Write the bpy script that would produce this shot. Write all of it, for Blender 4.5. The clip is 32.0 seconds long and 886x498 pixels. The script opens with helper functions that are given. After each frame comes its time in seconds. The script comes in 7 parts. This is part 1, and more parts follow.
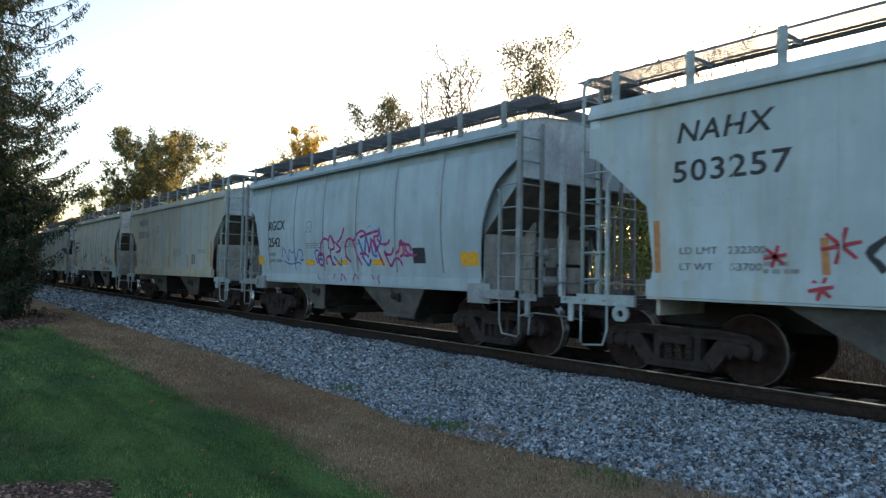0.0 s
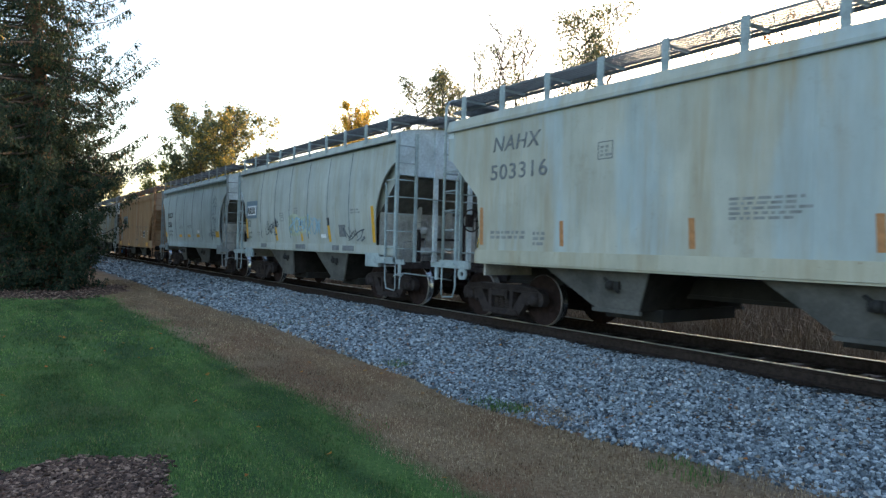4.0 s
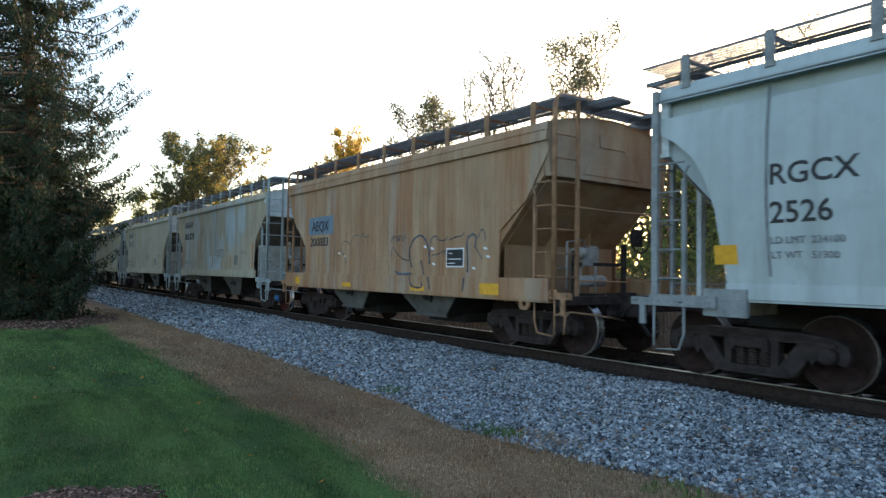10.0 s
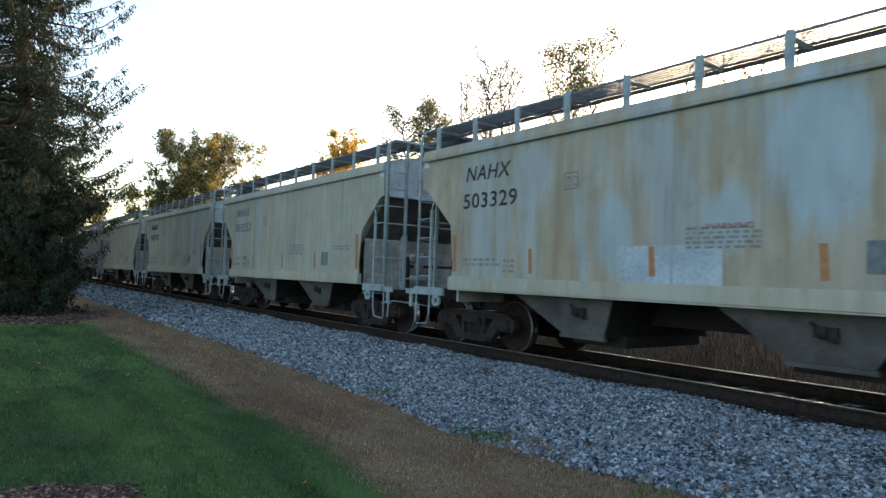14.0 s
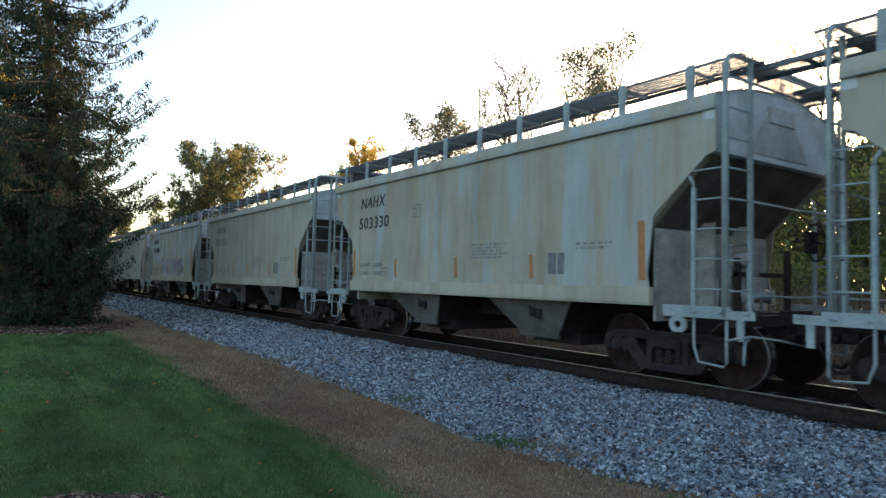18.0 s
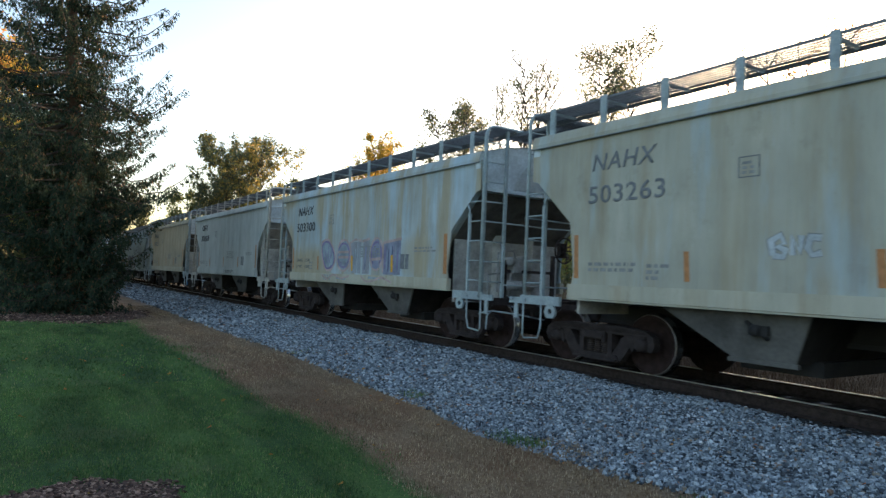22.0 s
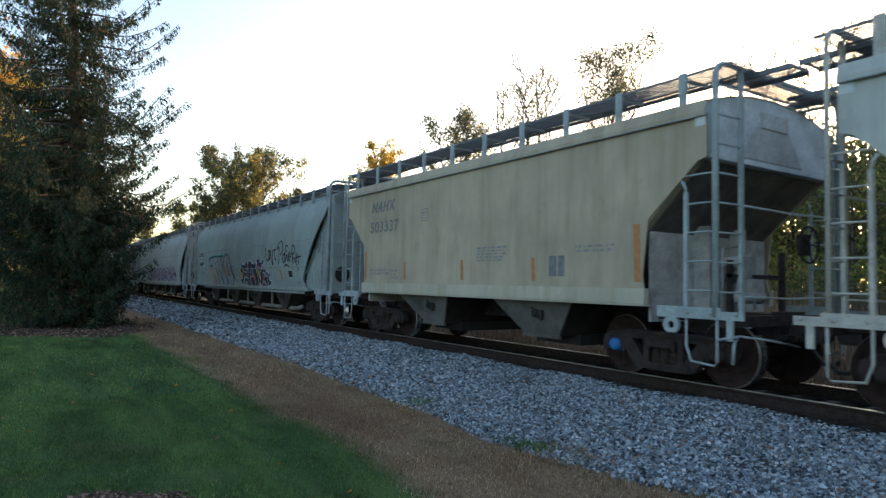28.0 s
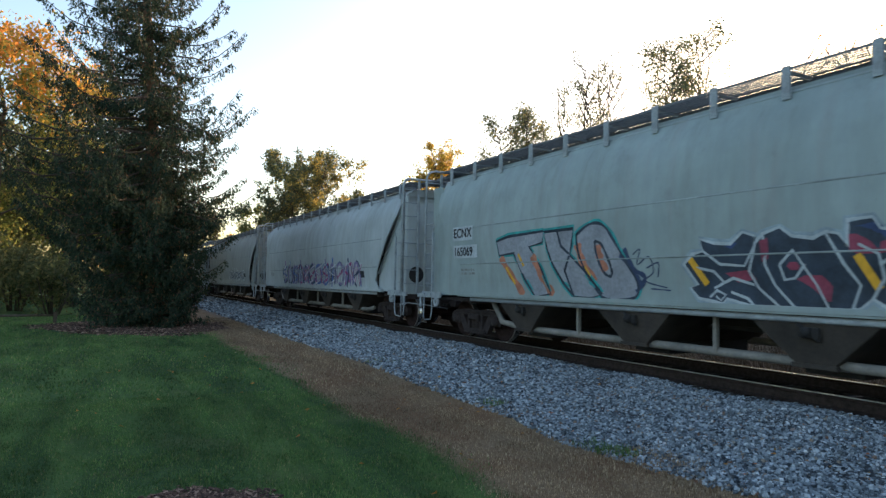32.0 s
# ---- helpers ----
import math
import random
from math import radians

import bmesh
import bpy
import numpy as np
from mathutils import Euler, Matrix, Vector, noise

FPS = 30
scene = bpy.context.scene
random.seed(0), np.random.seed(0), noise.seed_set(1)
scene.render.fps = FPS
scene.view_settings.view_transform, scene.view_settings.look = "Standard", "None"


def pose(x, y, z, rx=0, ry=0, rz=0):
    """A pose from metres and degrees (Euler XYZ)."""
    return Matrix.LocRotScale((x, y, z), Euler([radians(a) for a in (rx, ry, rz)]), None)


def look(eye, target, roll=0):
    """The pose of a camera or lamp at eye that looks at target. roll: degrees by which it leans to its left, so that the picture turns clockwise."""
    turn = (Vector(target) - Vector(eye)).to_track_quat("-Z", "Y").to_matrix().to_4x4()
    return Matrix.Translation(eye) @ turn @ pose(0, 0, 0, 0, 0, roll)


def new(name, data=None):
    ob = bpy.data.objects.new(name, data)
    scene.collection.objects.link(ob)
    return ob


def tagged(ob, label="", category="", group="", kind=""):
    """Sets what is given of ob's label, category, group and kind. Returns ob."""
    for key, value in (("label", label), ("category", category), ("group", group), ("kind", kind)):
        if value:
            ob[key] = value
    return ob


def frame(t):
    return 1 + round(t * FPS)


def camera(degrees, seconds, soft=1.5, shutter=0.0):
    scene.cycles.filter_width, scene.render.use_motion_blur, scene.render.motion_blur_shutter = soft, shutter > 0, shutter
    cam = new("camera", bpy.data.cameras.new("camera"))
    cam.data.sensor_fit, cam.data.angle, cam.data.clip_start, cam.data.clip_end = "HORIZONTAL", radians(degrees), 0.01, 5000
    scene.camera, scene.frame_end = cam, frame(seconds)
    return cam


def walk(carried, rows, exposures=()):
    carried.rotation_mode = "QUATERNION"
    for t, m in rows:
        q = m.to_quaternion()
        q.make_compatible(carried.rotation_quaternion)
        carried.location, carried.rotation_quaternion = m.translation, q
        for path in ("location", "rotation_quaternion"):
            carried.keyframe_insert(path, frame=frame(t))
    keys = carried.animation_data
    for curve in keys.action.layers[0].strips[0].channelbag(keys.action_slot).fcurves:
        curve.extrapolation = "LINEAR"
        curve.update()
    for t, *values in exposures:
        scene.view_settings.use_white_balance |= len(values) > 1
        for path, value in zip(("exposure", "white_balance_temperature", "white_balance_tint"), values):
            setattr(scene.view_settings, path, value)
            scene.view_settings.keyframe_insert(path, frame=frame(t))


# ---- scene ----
# World: x along the track in the direction of travel, y across it away from the lawn, z = 0 at the rail top.
cam = camera(68.9, 32.0, soft=1.38, shutter=0.22)
PATH = [
    (0.0, 0.365, -0.135, 1.379, 92.06, -1.01, 50.31),
    (0.5, 0.376, -0.106, 1.367, 91.39, -0.83, 50.39),
    (1.0, 0.362, -0.066, 1.366, 91.02, -0.48, 50.53),
    (1.5, 0.284, -0.053, 1.349, 90.28, -0.57, 51.91),
    (2.0, 0.132, -0.081, 1.363, 89.94, -0.85, 52.30),
    (2.5, 0.036, -0.098, 1.366, 90.29, -1.06, 53.13),
    (3.0, -0.015, -0.060, 1.364, 90.08, -1.57, 54.14),
    (3.5, -0.028, -0.023, 1.363, 89.80, -1.49, 54.77),
    (5.5, -0.015, 0.006, 1.357, 90.18, -1.39, 53.39),
    (6.0, -0.024, -0.004, 1.356, 90.44, -1.04, 53.15),
    (6.5, -0.023, -0.014, 1.358, 90.64, -0.57, 53.04),
    (7.0, -0.019, -0.021, 1.356, 90.79, -0.40, 53.17),
    (7.5, -0.027, -0.014, 1.353, 91.01, -0.54, 53.55),
    (8.0, -0.020, -0.004, 1.357, 91.19, -0.05, 53.91),
    (8.5, -0.019, 0.004, 1.350, 91.35, 0.80, 54.19),
    (9.0, 0.005, -0.008, 1.363, 91.52, 0.43, 54.38),
    (9.5, 0.005, -0.012, 1.358, 91.80, -0.40, 54.48),
    (10.0, 0.015, -0.015, 1.357, 92.05, -0.84, 53.99),
    (10.5, 0.024, -0.019, 1.365, 92.36, -0.80, 53.34),
    (11.0, 0.020, -0.010, 1.362, 92.66, -0.64, 53.11),
    (11.5, 0.027, -0.012, 1.357, 92.84, -1.00, 53.07),
    (12.0, 0.018, -0.000, 1.356, 92.91, -1.28, 53.14),
    (12.5, 0.023, 0.010, 1.356, 92.86, -1.35, 53.26),
    (13.0, 0.002, 0.036, 1.342, 92.78, -1.55, 53.33),
    (13.5, -0.013, 0.064, 1.335, 92.60, -1.41, 53.39),
    (14.0, -0.006, 0.053, 1.331, 92.40, -1.98, 53.44),
    (14.5, -0.021, 0.044, 1.332, 92.26, -2.66, 54.07),
    (15.0, -0.025, 0.030, 1.333, 92.26, -2.46, 54.54),
    (15.5, -0.017, 0.028, 1.342, 92.41, -1.81, 54.65),
    (17.5, -0.017, 0.042, 1.336, 92.96, -0.88, 54.88),
    (18.0, -0.038, 0.039, 1.328, 92.95, -1.33, 55.21),
    (18.5, -0.036, 0.036, 1.327, 92.87, -1.05, 55.50),
    (19.0, -0.043, 0.040, 1.324, 92.76, -1.33, 55.80),
    (19.5, -0.032, 0.036, 1.329, 92.64, -1.78, 56.04),
    (20.0, -0.035, 0.039, 1.325, 92.57, -2.07, 56.23),
    (20.5, -0.036, 0.043, 1.322, 92.56, -2.00, 56.39),
    (21.0, -0.027, 0.040, 1.324, 92.56, -2.15, 56.45),
    (21.5, -0.031, 0.040, 1.326, 92.58, -2.44, 56.44),
    (22.0, -0.031, 0.042, 1.326, 92.61, -2.49, 56.47),
    (22.5, -0.039, 0.030, 1.329, 92.68, -2.36, 56.45),
    (23.0, -0.039, 0.033, 1.331, 92.79, -2.25, 56.55),
    (23.5, -0.037, 0.042, 1.331, 92.91, -2.43, 56.70),
    (24.0, -0.026, 0.034, 1.335, 93.00, -2.66, 56.76),
    (24.5, -0.034, 0.050, 1.327, 93.07, -2.78, 56.72),
    (25.0, -0.026, 0.050, 1.326, 93.12, -2.90, 56.64),
    (25.5, -0.020, 0.047, 1.327, 93.13, -2.98, 56.37),
    (27.5, -0.013, 0.036, 1.327, 93.12, -1.52, 56.39),
    (28.0, -0.012, 0.037, 1.325, 93.14, -1.25, 56.88),
    (28.5, -0.013, 0.040, 1.327, 93.15, -0.44, 57.18),
    (29.0, -0.011, 0.032, 1.331, 93.12, -0.36, 57.38),
    (29.5, -0.027, 0.043, 1.321, 93.11, -0.70, 57.67),
    (30.0, -0.049, 0.001, 1.337, 93.07, -0.68, 58.87),
    (30.5, -0.137, -0.052, 1.340, 92.97, -0.39, 59.98),
    (31.0, -0.201, -0.101, 1.327, 92.96, -0.44, 61.51),
    (31.5, -0.214, -0.117, 1.317, 93.01, -0.92, 61.97),
    (32.0, -0.199, -0.126, 1.321, 93.04, -1.14, 61.87),
]
walk(cam, [(t, pose(*p)) for t, *p in PATH], exposures=[(t, e, 5950, 15) for t, e in ((0.0, 2.2), (1.0, 2.3), (2.0, 2.53), (3.5, 2.62), (6.0, 2.72), (8.0, 2.66), (10.0, 2.5), (13.0, 2.42), (15.0, 2.32), (22.0, 2.26), (32.0, 2.22))])

# ---- light: the sun has almost set behind the woods beyond the train
SUN_AZ, SUN_EL = -24.0, 7.0          # degrees from +y towards +x
world = bpy.data.worlds.new("evening_sky")
scene.world = world
world.use_nodes = True
wn = world.node_tree
for n in list(wn.nodes):
    wn.nodes.remove(n)
sky = wn.nodes.new("ShaderNodeTexSky")
sky.sky_type, sky.sun_disc = "NISHITA", False
sky.sun_elevation, sky.sun_rotation = radians(SUN_EL), radians(SUN_AZ)
sky.air_density, sky.dust_density, sky.ozone_density = 1.0, 2.4, 1.0
bg = wn.nodes.new("ShaderNodeBackground")
bg.inputs["Strength"].default_value = 0.12
wout = wn.nodes.new("ShaderNodeOutputWorld")
wn.links.new(sky.outputs[0], bg.inputs["Color"])
wn.links.new(bg.outputs[0], wout.inputs["Surface"])
sun = new("sun", bpy.data.lights.new("sun", "SUN"))
sun.data.energy, sun.data.angle, sun.data.color = 1.6, radians(0.6), (1.0, 0.70, 0.40)
_a, _e = radians(SUN_AZ), radians(SUN_EL)
_d = Vector((math.sin(_a) * math.cos(_e), math.cos(_a) * math.cos(_e), math.sin(_e)))
sun.matrix_world = look(_d * 100, (0, 0, 0))

YT = 8.98          # track centre line
LAWN = -0.5        # height of the lawn

# ---- materials


def material(name, rough=0.7, metal=0.0, spec=0.4):
    m = bpy.data.materials.new(name)
    m.use_nodes = True
    b = m.node_tree.nodes["Principled BSDF"]
    b.inputs["Roughness"].default_value = rough
    b.inputs["Metallic"].default_value = metal
    b.inputs["Specular IOR Level"].default_value = spec
    return m, m.node_tree.nodes, m.node_tree.links, b


def nd(nodes, kind, **kw):
    n = nodes.new(kind)
    for k, v in kw.items():
        n.inputs[k].default_value = v
    return n


def ramp(nodes, links, fac, stops):
    r = nodes.new("ShaderNodeValToRGB")
    e = r.color_ramp.elements
    while len(e) < len(stops):
        e.new(0.5)
    for el, (p, c) in zip(e, stops):
        el.position, el.color = p, (*c, 1) if len(c) == 3 else c
    links.new(fac, r.inputs[0])
    return r.outputs[0]


def mixc(nodes, links, fac, a, b, mode="MIX"):
    m = nodes.new("ShaderNodeMix")
    m.data_type, m.blend_type = "RGBA", mode
    for sock, v in ((m.inputs[0], fac), (m.inputs[6], a), (m.inputs[7], b)):
        if isinstance(v, (float, int)):
            sock.default_value = v
        elif isinstance(v, tuple):
            sock.default_value = (*v, 1)
        else:
            links.new(v, sock)
    return m.outputs[2]


def coords(nodes, links, scale=(1, 1, 1), offset=(0, 0, 0), which="Object"):
    c = nodes.new("ShaderNodeTexCoord")
    m = nodes.new("ShaderNodeMapping")
    m.inputs["Scale"].default_value, m.inputs["Location"].default_value = scale, offset
    links.new(c.outputs[which], m.inputs["Vector"])
    return m.outputs[0]


def noise_tex(nodes, links, vec, scale, detail=4.0, rough=0.55):
    n = nd(nodes, "ShaderNodeTexNoise", Scale=scale, Detail=detail, Roughness=rough)
    links.new(vec, n.inputs["Vector"])
    return n.outputs["Fac"]


def bump(nodes, links, b, height, strength, dist=0.01):
    n = nd(nodes, "ShaderNodeBump", Strength=strength, Distance=dist)
    links.new(height, n.inputs["Height"])
    links.new(n.outputs[0], b.inputs["Normal"])


def plain(name, col, rough=0.7, metal=0.0, vary=0.25, scale=6.0, spec=0.4):
    """One base colour with two scales of mottling and a fine relief."""
    m, n, l, b = material(name, rough, metal, spec)
    v = coords(n, l)
    big, small = noise_tex(n, l, v, scale), noise_tex(n, l, v, scale * 9, 3)
    lo, hi = tuple(c * (1 - vary) for c in col), tuple(min(1, c * (1 + vary)) for c in col)
    c1 = ramp(n, l, big, [(0.3, lo), (0.7, hi)])
    c2 = ramp(n, l, small, [(0.3, (0.8, 0.8, 0.8)), (0.7, (1.08, 1.08, 1.08))])
    l.new(mixc(n, l, 1.0, c1, c2, "MULTIPLY"), b.inputs["Base Color"])
    bump(n, l, b, small, 0.25, 0.004)
    return m


def car_paint(name, base, streak, amount, seed, rust=0.1, pale=None, pale_amount=0.0, scours=()):
    """Weathered hopper-car paint: stains that run down the sides, pale washed patches, specks of rust."""
    m, n, l, b = material(name, 0.62, 0.0, 0.35)
    off = (seed * 7.3, seed * 3.1, seed * 1.7)
    run = noise_tex(n, l, coords(n, l, (2.6, 1, 0.22), off), 1.0, 5, 0.65)
    fine = noise_tex(n, l, coords(n, l, (11, 3, 0.5), off), 1.0, 4, 0.6)
    blot = noise_tex(n, l, coords(n, l, (0.5, 0.5, 0.9), off), 1.0, 4, 0.55)
    speck = noise_tex(n, l, coords(n, l, (1, 1, 1), off), 38.0, 3, 0.7)
    col = ramp(n, l, blot, [(0.3, tuple(c * 0.86 for c in base)), (0.7, tuple(min(1, c * 1.08) for c in base))])
    if pale:
        k = ramp(n, l, noise_tex(n, l, coords(n, l, (1.25, 0.5, 0.2), (off[1], off[0], 4)), 1.0, 5, 0.6),
                 [(0.62 - pale_amount * 0.3, (0, 0, 0)), (0.68 - pale_amount * 0.28, (1, 1, 1))])
        kk = mixc(n, l, 1.0, k, ramp(n, l, run, [(0.35, (0.35, 0.35, 0.35)), (0.6, (1, 1, 1))]), "MULTIPLY")
        col = mixc(n, l, kk, col, pale)
    f1 = ramp(n, l, run, [(0.62 - amount * 0.35, (0, 0, 0)), (0.82 - amount * 0.2, (1, 1, 1))])
    f2 = ramp(n, l, fine, [(0.35, (0.7, 0.7, 0.7)), (0.65, (1, 1, 1))])
    fm = mixc(n, l, 1.0, f1, f2, "MULTIPLY")
    col = mixc(n, l, fm, col, streak)
    # places scoured down to the pale paint, ragged where the stains still run over them
    for cx, cz, rx, rz, deep in scours:
        far = n.new("ShaderNodeVectorMath"); far.operation = "LENGTH"
        l.new(coords(n, l, (0.5 / rx, 0, 0.5 / rz), (-0.5 * cx / rx, 0, -0.5 * cz / rz)), far.inputs[0])
        ragged = n.new("ShaderNodeMath"); ragged.operation = "MULTIPLY_ADD"; ragged.inputs[1].default_value = 0.8
        l.new(run, ragged.inputs[0]); l.new(far.outputs["Value"], ragged.inputs[2])
        col = mixc(n, l, ramp(n, l, ragged.outputs[0], [(0.74, (deep, deep, deep)), (0.92, (0, 0, 0))]), col, pale)
    soot = noise_tex(n, l, coords(n, l, (1.7, 1, 0.16), (off[2], off[0], off[1])), 1.0, 6, 0.7)
    col = mixc(n, l, 1.0, col, ramp(n, l, soot, [(0.32, (0.85, 0.83, 0.80)), (0.46, (0.97, 0.97, 0.96)), (0.7, (1.05, 1.05, 1.06))]), "MULTIPLY")
    rub = noise_tex(n, l, coords(n, l, (2.2, 1, 1.8), (off[0], off[2], off[1])), 1.0, 6, 0.75)
    col = mixc(n, l, ramp(n, l, rub, [(0.56, (0, 0, 0)), (0.72, (0.35, 0.35, 0.35))]), col, tuple(c * 0.62 for c in streak))
    f3 = ramp(n, l, speck, [(0.70 - rust * 0.3, (0, 0, 0)), (0.78 - rust * 0.2, (1, 1, 1))])
    f3 = mixc(n, l, 1.0, f3, ramp(n, l, blot, [(0.4, (0, 0, 0)), (0.62, (1, 1, 1))]), "MULTIPLY")
    col = mixc(n, l, f3, col, (0.16, 0.07, 0.035))
    dirt = ramp(n, l, noise_tex(n, l, coords(n, l, (3, 3, 1.2), off), 1.0, 5, 0.6), [(0.3, (0.86, 0.86, 0.86)), (0.7, (1.04, 1.04, 1.04))])
    l.new(mixc(n, l, 1.0, col, dirt, "MULTIPLY"), b.inputs["Base Color"])
    l.new(ramp(n, l, fine, [(0.3, (0.5, 0.5, 0.5)), (0.7, (0.75, 0.75, 0.75))]), b.inputs["Roughness"])
    bump(n, l, b, blot, 0.35, 0.03)
    return m


STEEL_DARK = plain("grimy_truck_steel", (0.037, 0.0285, 0.0275), 0.8, 0.0, 0.45, 7.0, 0.2)
SPRING_BROWN = plain("dusty_spring_steel", (0.05, 0.038, 0.034), 0.8, 0.0, 0.3, 9.0, 0.2)
WHEEL_RUST = plain("wheel_steel_rust", (0.03, 0.0185, 0.0165), 0.9, 0.0, 0.35, 9.0, 0.15)
RIM = plain("worn_wheel_rim", (0.30, 0.27, 0.25), 0.45, 0.6, 0.3, 9.0)
TREAD = plain("polished_wheel_tread", (0.5, 0.5, 0.5), 0.25, 1.0, 0.15, 10.0)
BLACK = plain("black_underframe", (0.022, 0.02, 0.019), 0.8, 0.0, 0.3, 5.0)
GRATING = plain("galvanised_grating", (0.16, 0.17, 0.18), 0.55, 0.5, 0.2, 12.0)
RAIL_SIDE = plain("rusty_rail", (0.034, 0.0245, 0.021), 0.9, 0.0, 0.4, 14.0, 0.15)
RAIL_HEAD = plain("polished_rail_head", (0.62, 0.61, 0.60), 0.36, 1.0, 0.1, 20.0)
WHEEL_RED = plain("red_rust_wheel", (0.055, 0.017, 0.015), 0.85, 0.0, 0.3, 9.0, 0.15)
TIE_WOOD = plain("creosoted_tie", (0.02, 0.017, 0.014), 0.9, 0.0, 0.4, 5.0)
INK = plain("black_stencil_paint", (0.035, 0.035, 0.04), 0.7, 0.0, 0.3, 9.0)
INK_FAINT = plain("rubbed_small_print", (0.24, 0.245, 0.24), 0.7, 0.0, 0.3, 9.0)
INK_GREY = plain("faded_stencil_paint", (0.17, 0.18, 0.19), 0.7, 0.0, 0.3, 9.0)
WHITE_INK = plain("white_sticker", (0.72, 0.73, 0.74), 0.6, 0.0, 0.12, 9.0)
ORANGE = plain("weathered_orange_reflector", (0.42, 0.19, 0.07), 0.55, 0.0, 0.25, 12.0)
YELLOW = plain("yellow_reflector", (0.72, 0.38, 0.03), 0.45, 0.0, 0.15, 12.0)
PANEL_BLUE = plain("slate_blue_panel", (0.16, 0.22, 0.28), 0.6, 0.0, 0.2, 5.0)
RUBBER = plain("hose_rubber", (0.02, 0.02, 0.02), 0.6, 0.0, 0.2, 9.0)
BEARING_BLUE = plain("blue_bearing_cap", (0.03, 0.16, 0.42), 0.5, 0.0, 0.2, 9.0)
SPRAY = {k: plain("spray_" + k, c, 0.55, 0.0, 0.3, 5.0) for k, c in dict(
    magenta=(0.34, 0.05, 0.19), blue=(0.08, 0.16, 0.42), black=(0.025, 0.027, 0.032), red=(0.36, 0.035, 0.05), white=(0.62, 0.66, 0.68),
    teal=(0.04, 0.32, 0.31), salmon=(0.46, 0.18, 0.11), violet=(0.22, 0.18, 0.33), navy=(0.04, 0.06, 0.12), mauve=(0.27, 0.23, 0.30), sky=(0.25, 0.42, 0.55)).items()}


def ground_material():
    """Mown lawn, a dry killed strip beside the track, mulch and stone dust, told apart by place."""
    m, n, l, b = material("lawn_and_verge", 0.95, 0.0, 0.15)
    v = coords(n, l)
    sep = n.new("ShaderNodeSeparateXYZ")
    l.new(v, sep.inputs[0])
    wob = noise_tex(n, l, v, 0.55, 5, 0.65)
    wob2 = noise_tex(n, l, v, 5.0, 4, 0.6)

    def edge(at, width, amp=1.1, amp2=0.35):
        a = n.new("ShaderNodeMath"); a.operation = "MULTIPLY_ADD"
        l.new(wob, a.inputs[0]); a.inputs[1].default_value = amp; l.new(sep.outputs[1], a.inputs[2])
        c = n.new("ShaderNodeMath"); c.operation = "MULTIPLY_ADD"
        l.new(wob2, c.inputs[0]); c.inputs[1].default_value = amp2; l.new(a.outputs[0], c.inputs[2])
        r = n.new("ShaderNodeMapRange")
        r.inputs[1].default_value, r.inputs[2].default_value = at + (amp + amp2) / 2 - width, at + (amp + amp2) / 2 + width
        l.new(c.outputs[0], r.inputs[0])
        return r.outputs[0]
    tuft = noise_tex(n, l, v, 26, 4, 0.7)
    mow = noise_tex(n, l, coords(n, l, (0.25, 1.9, 1), (0, 0, 0)), 1.0, 2, 0.5)
    g1 = ramp(n, l, mow, [(0.40, (0.037, 0.079, 0.027)), (0.60, (0.082, 0.146, 0.044))])
    g2 = ramp(n, l, tuft, [(0.3, (0.55, 0.6, 0.55)), (0.7, (1.35, 1.25, 1.1))])
    green = mixc(n, l, 1.0, g1, g2, "MULTIPLY")
    bare = ramp(n, l, noise_tex(n, l, v, 1.1, 4, 0.6), [(0.58, (0, 0, 0)), (0.72, (0.7, 0.7, 0.7))])
    green = mixc(n, l, bare, green, (0.085, 0.10, 0.04))
    straw = ramp(n, l, tuft, [(0.25, (0.11, 0.068, 0.039)), (0.5, (0.23, 0.152, 0.088)), (0.75, (0.38, 0.285, 0.178))])
    straw = mixc(n, l, ramp(n, l, noise_tex(n, l, v, 0.8, 3), [(0.42, (0, 0, 0)), (0.58, (0.75, 0.75, 0.75))]), straw, (0.18, 0.095, 0.05))
    col = mixc(n, l, edge(3.12, 0.1, 0.3, 0.2), green, straw)
    dust = ramp(n, l, tuft, [(0.3, (0.10, 0.10, 0.105)), (0.7, (0.19, 0.185, 0.185))])
    col = mixc(n, l, edge(5.3, 0.35, 0.5), col, dust)
    wild = ramp(n, l, tuft, [(0.3, (0.05, 0.036, 0.022)), (0.7, (0.15, 0.11, 0.065))])
    col = mixc(n, l, edge(12.4, 0.4, 0.6), col, wild)
    l.new(col, b.inputs["Base Color"])
    bump(n, l, b, tuft, 0.8, 0.03)
    return m


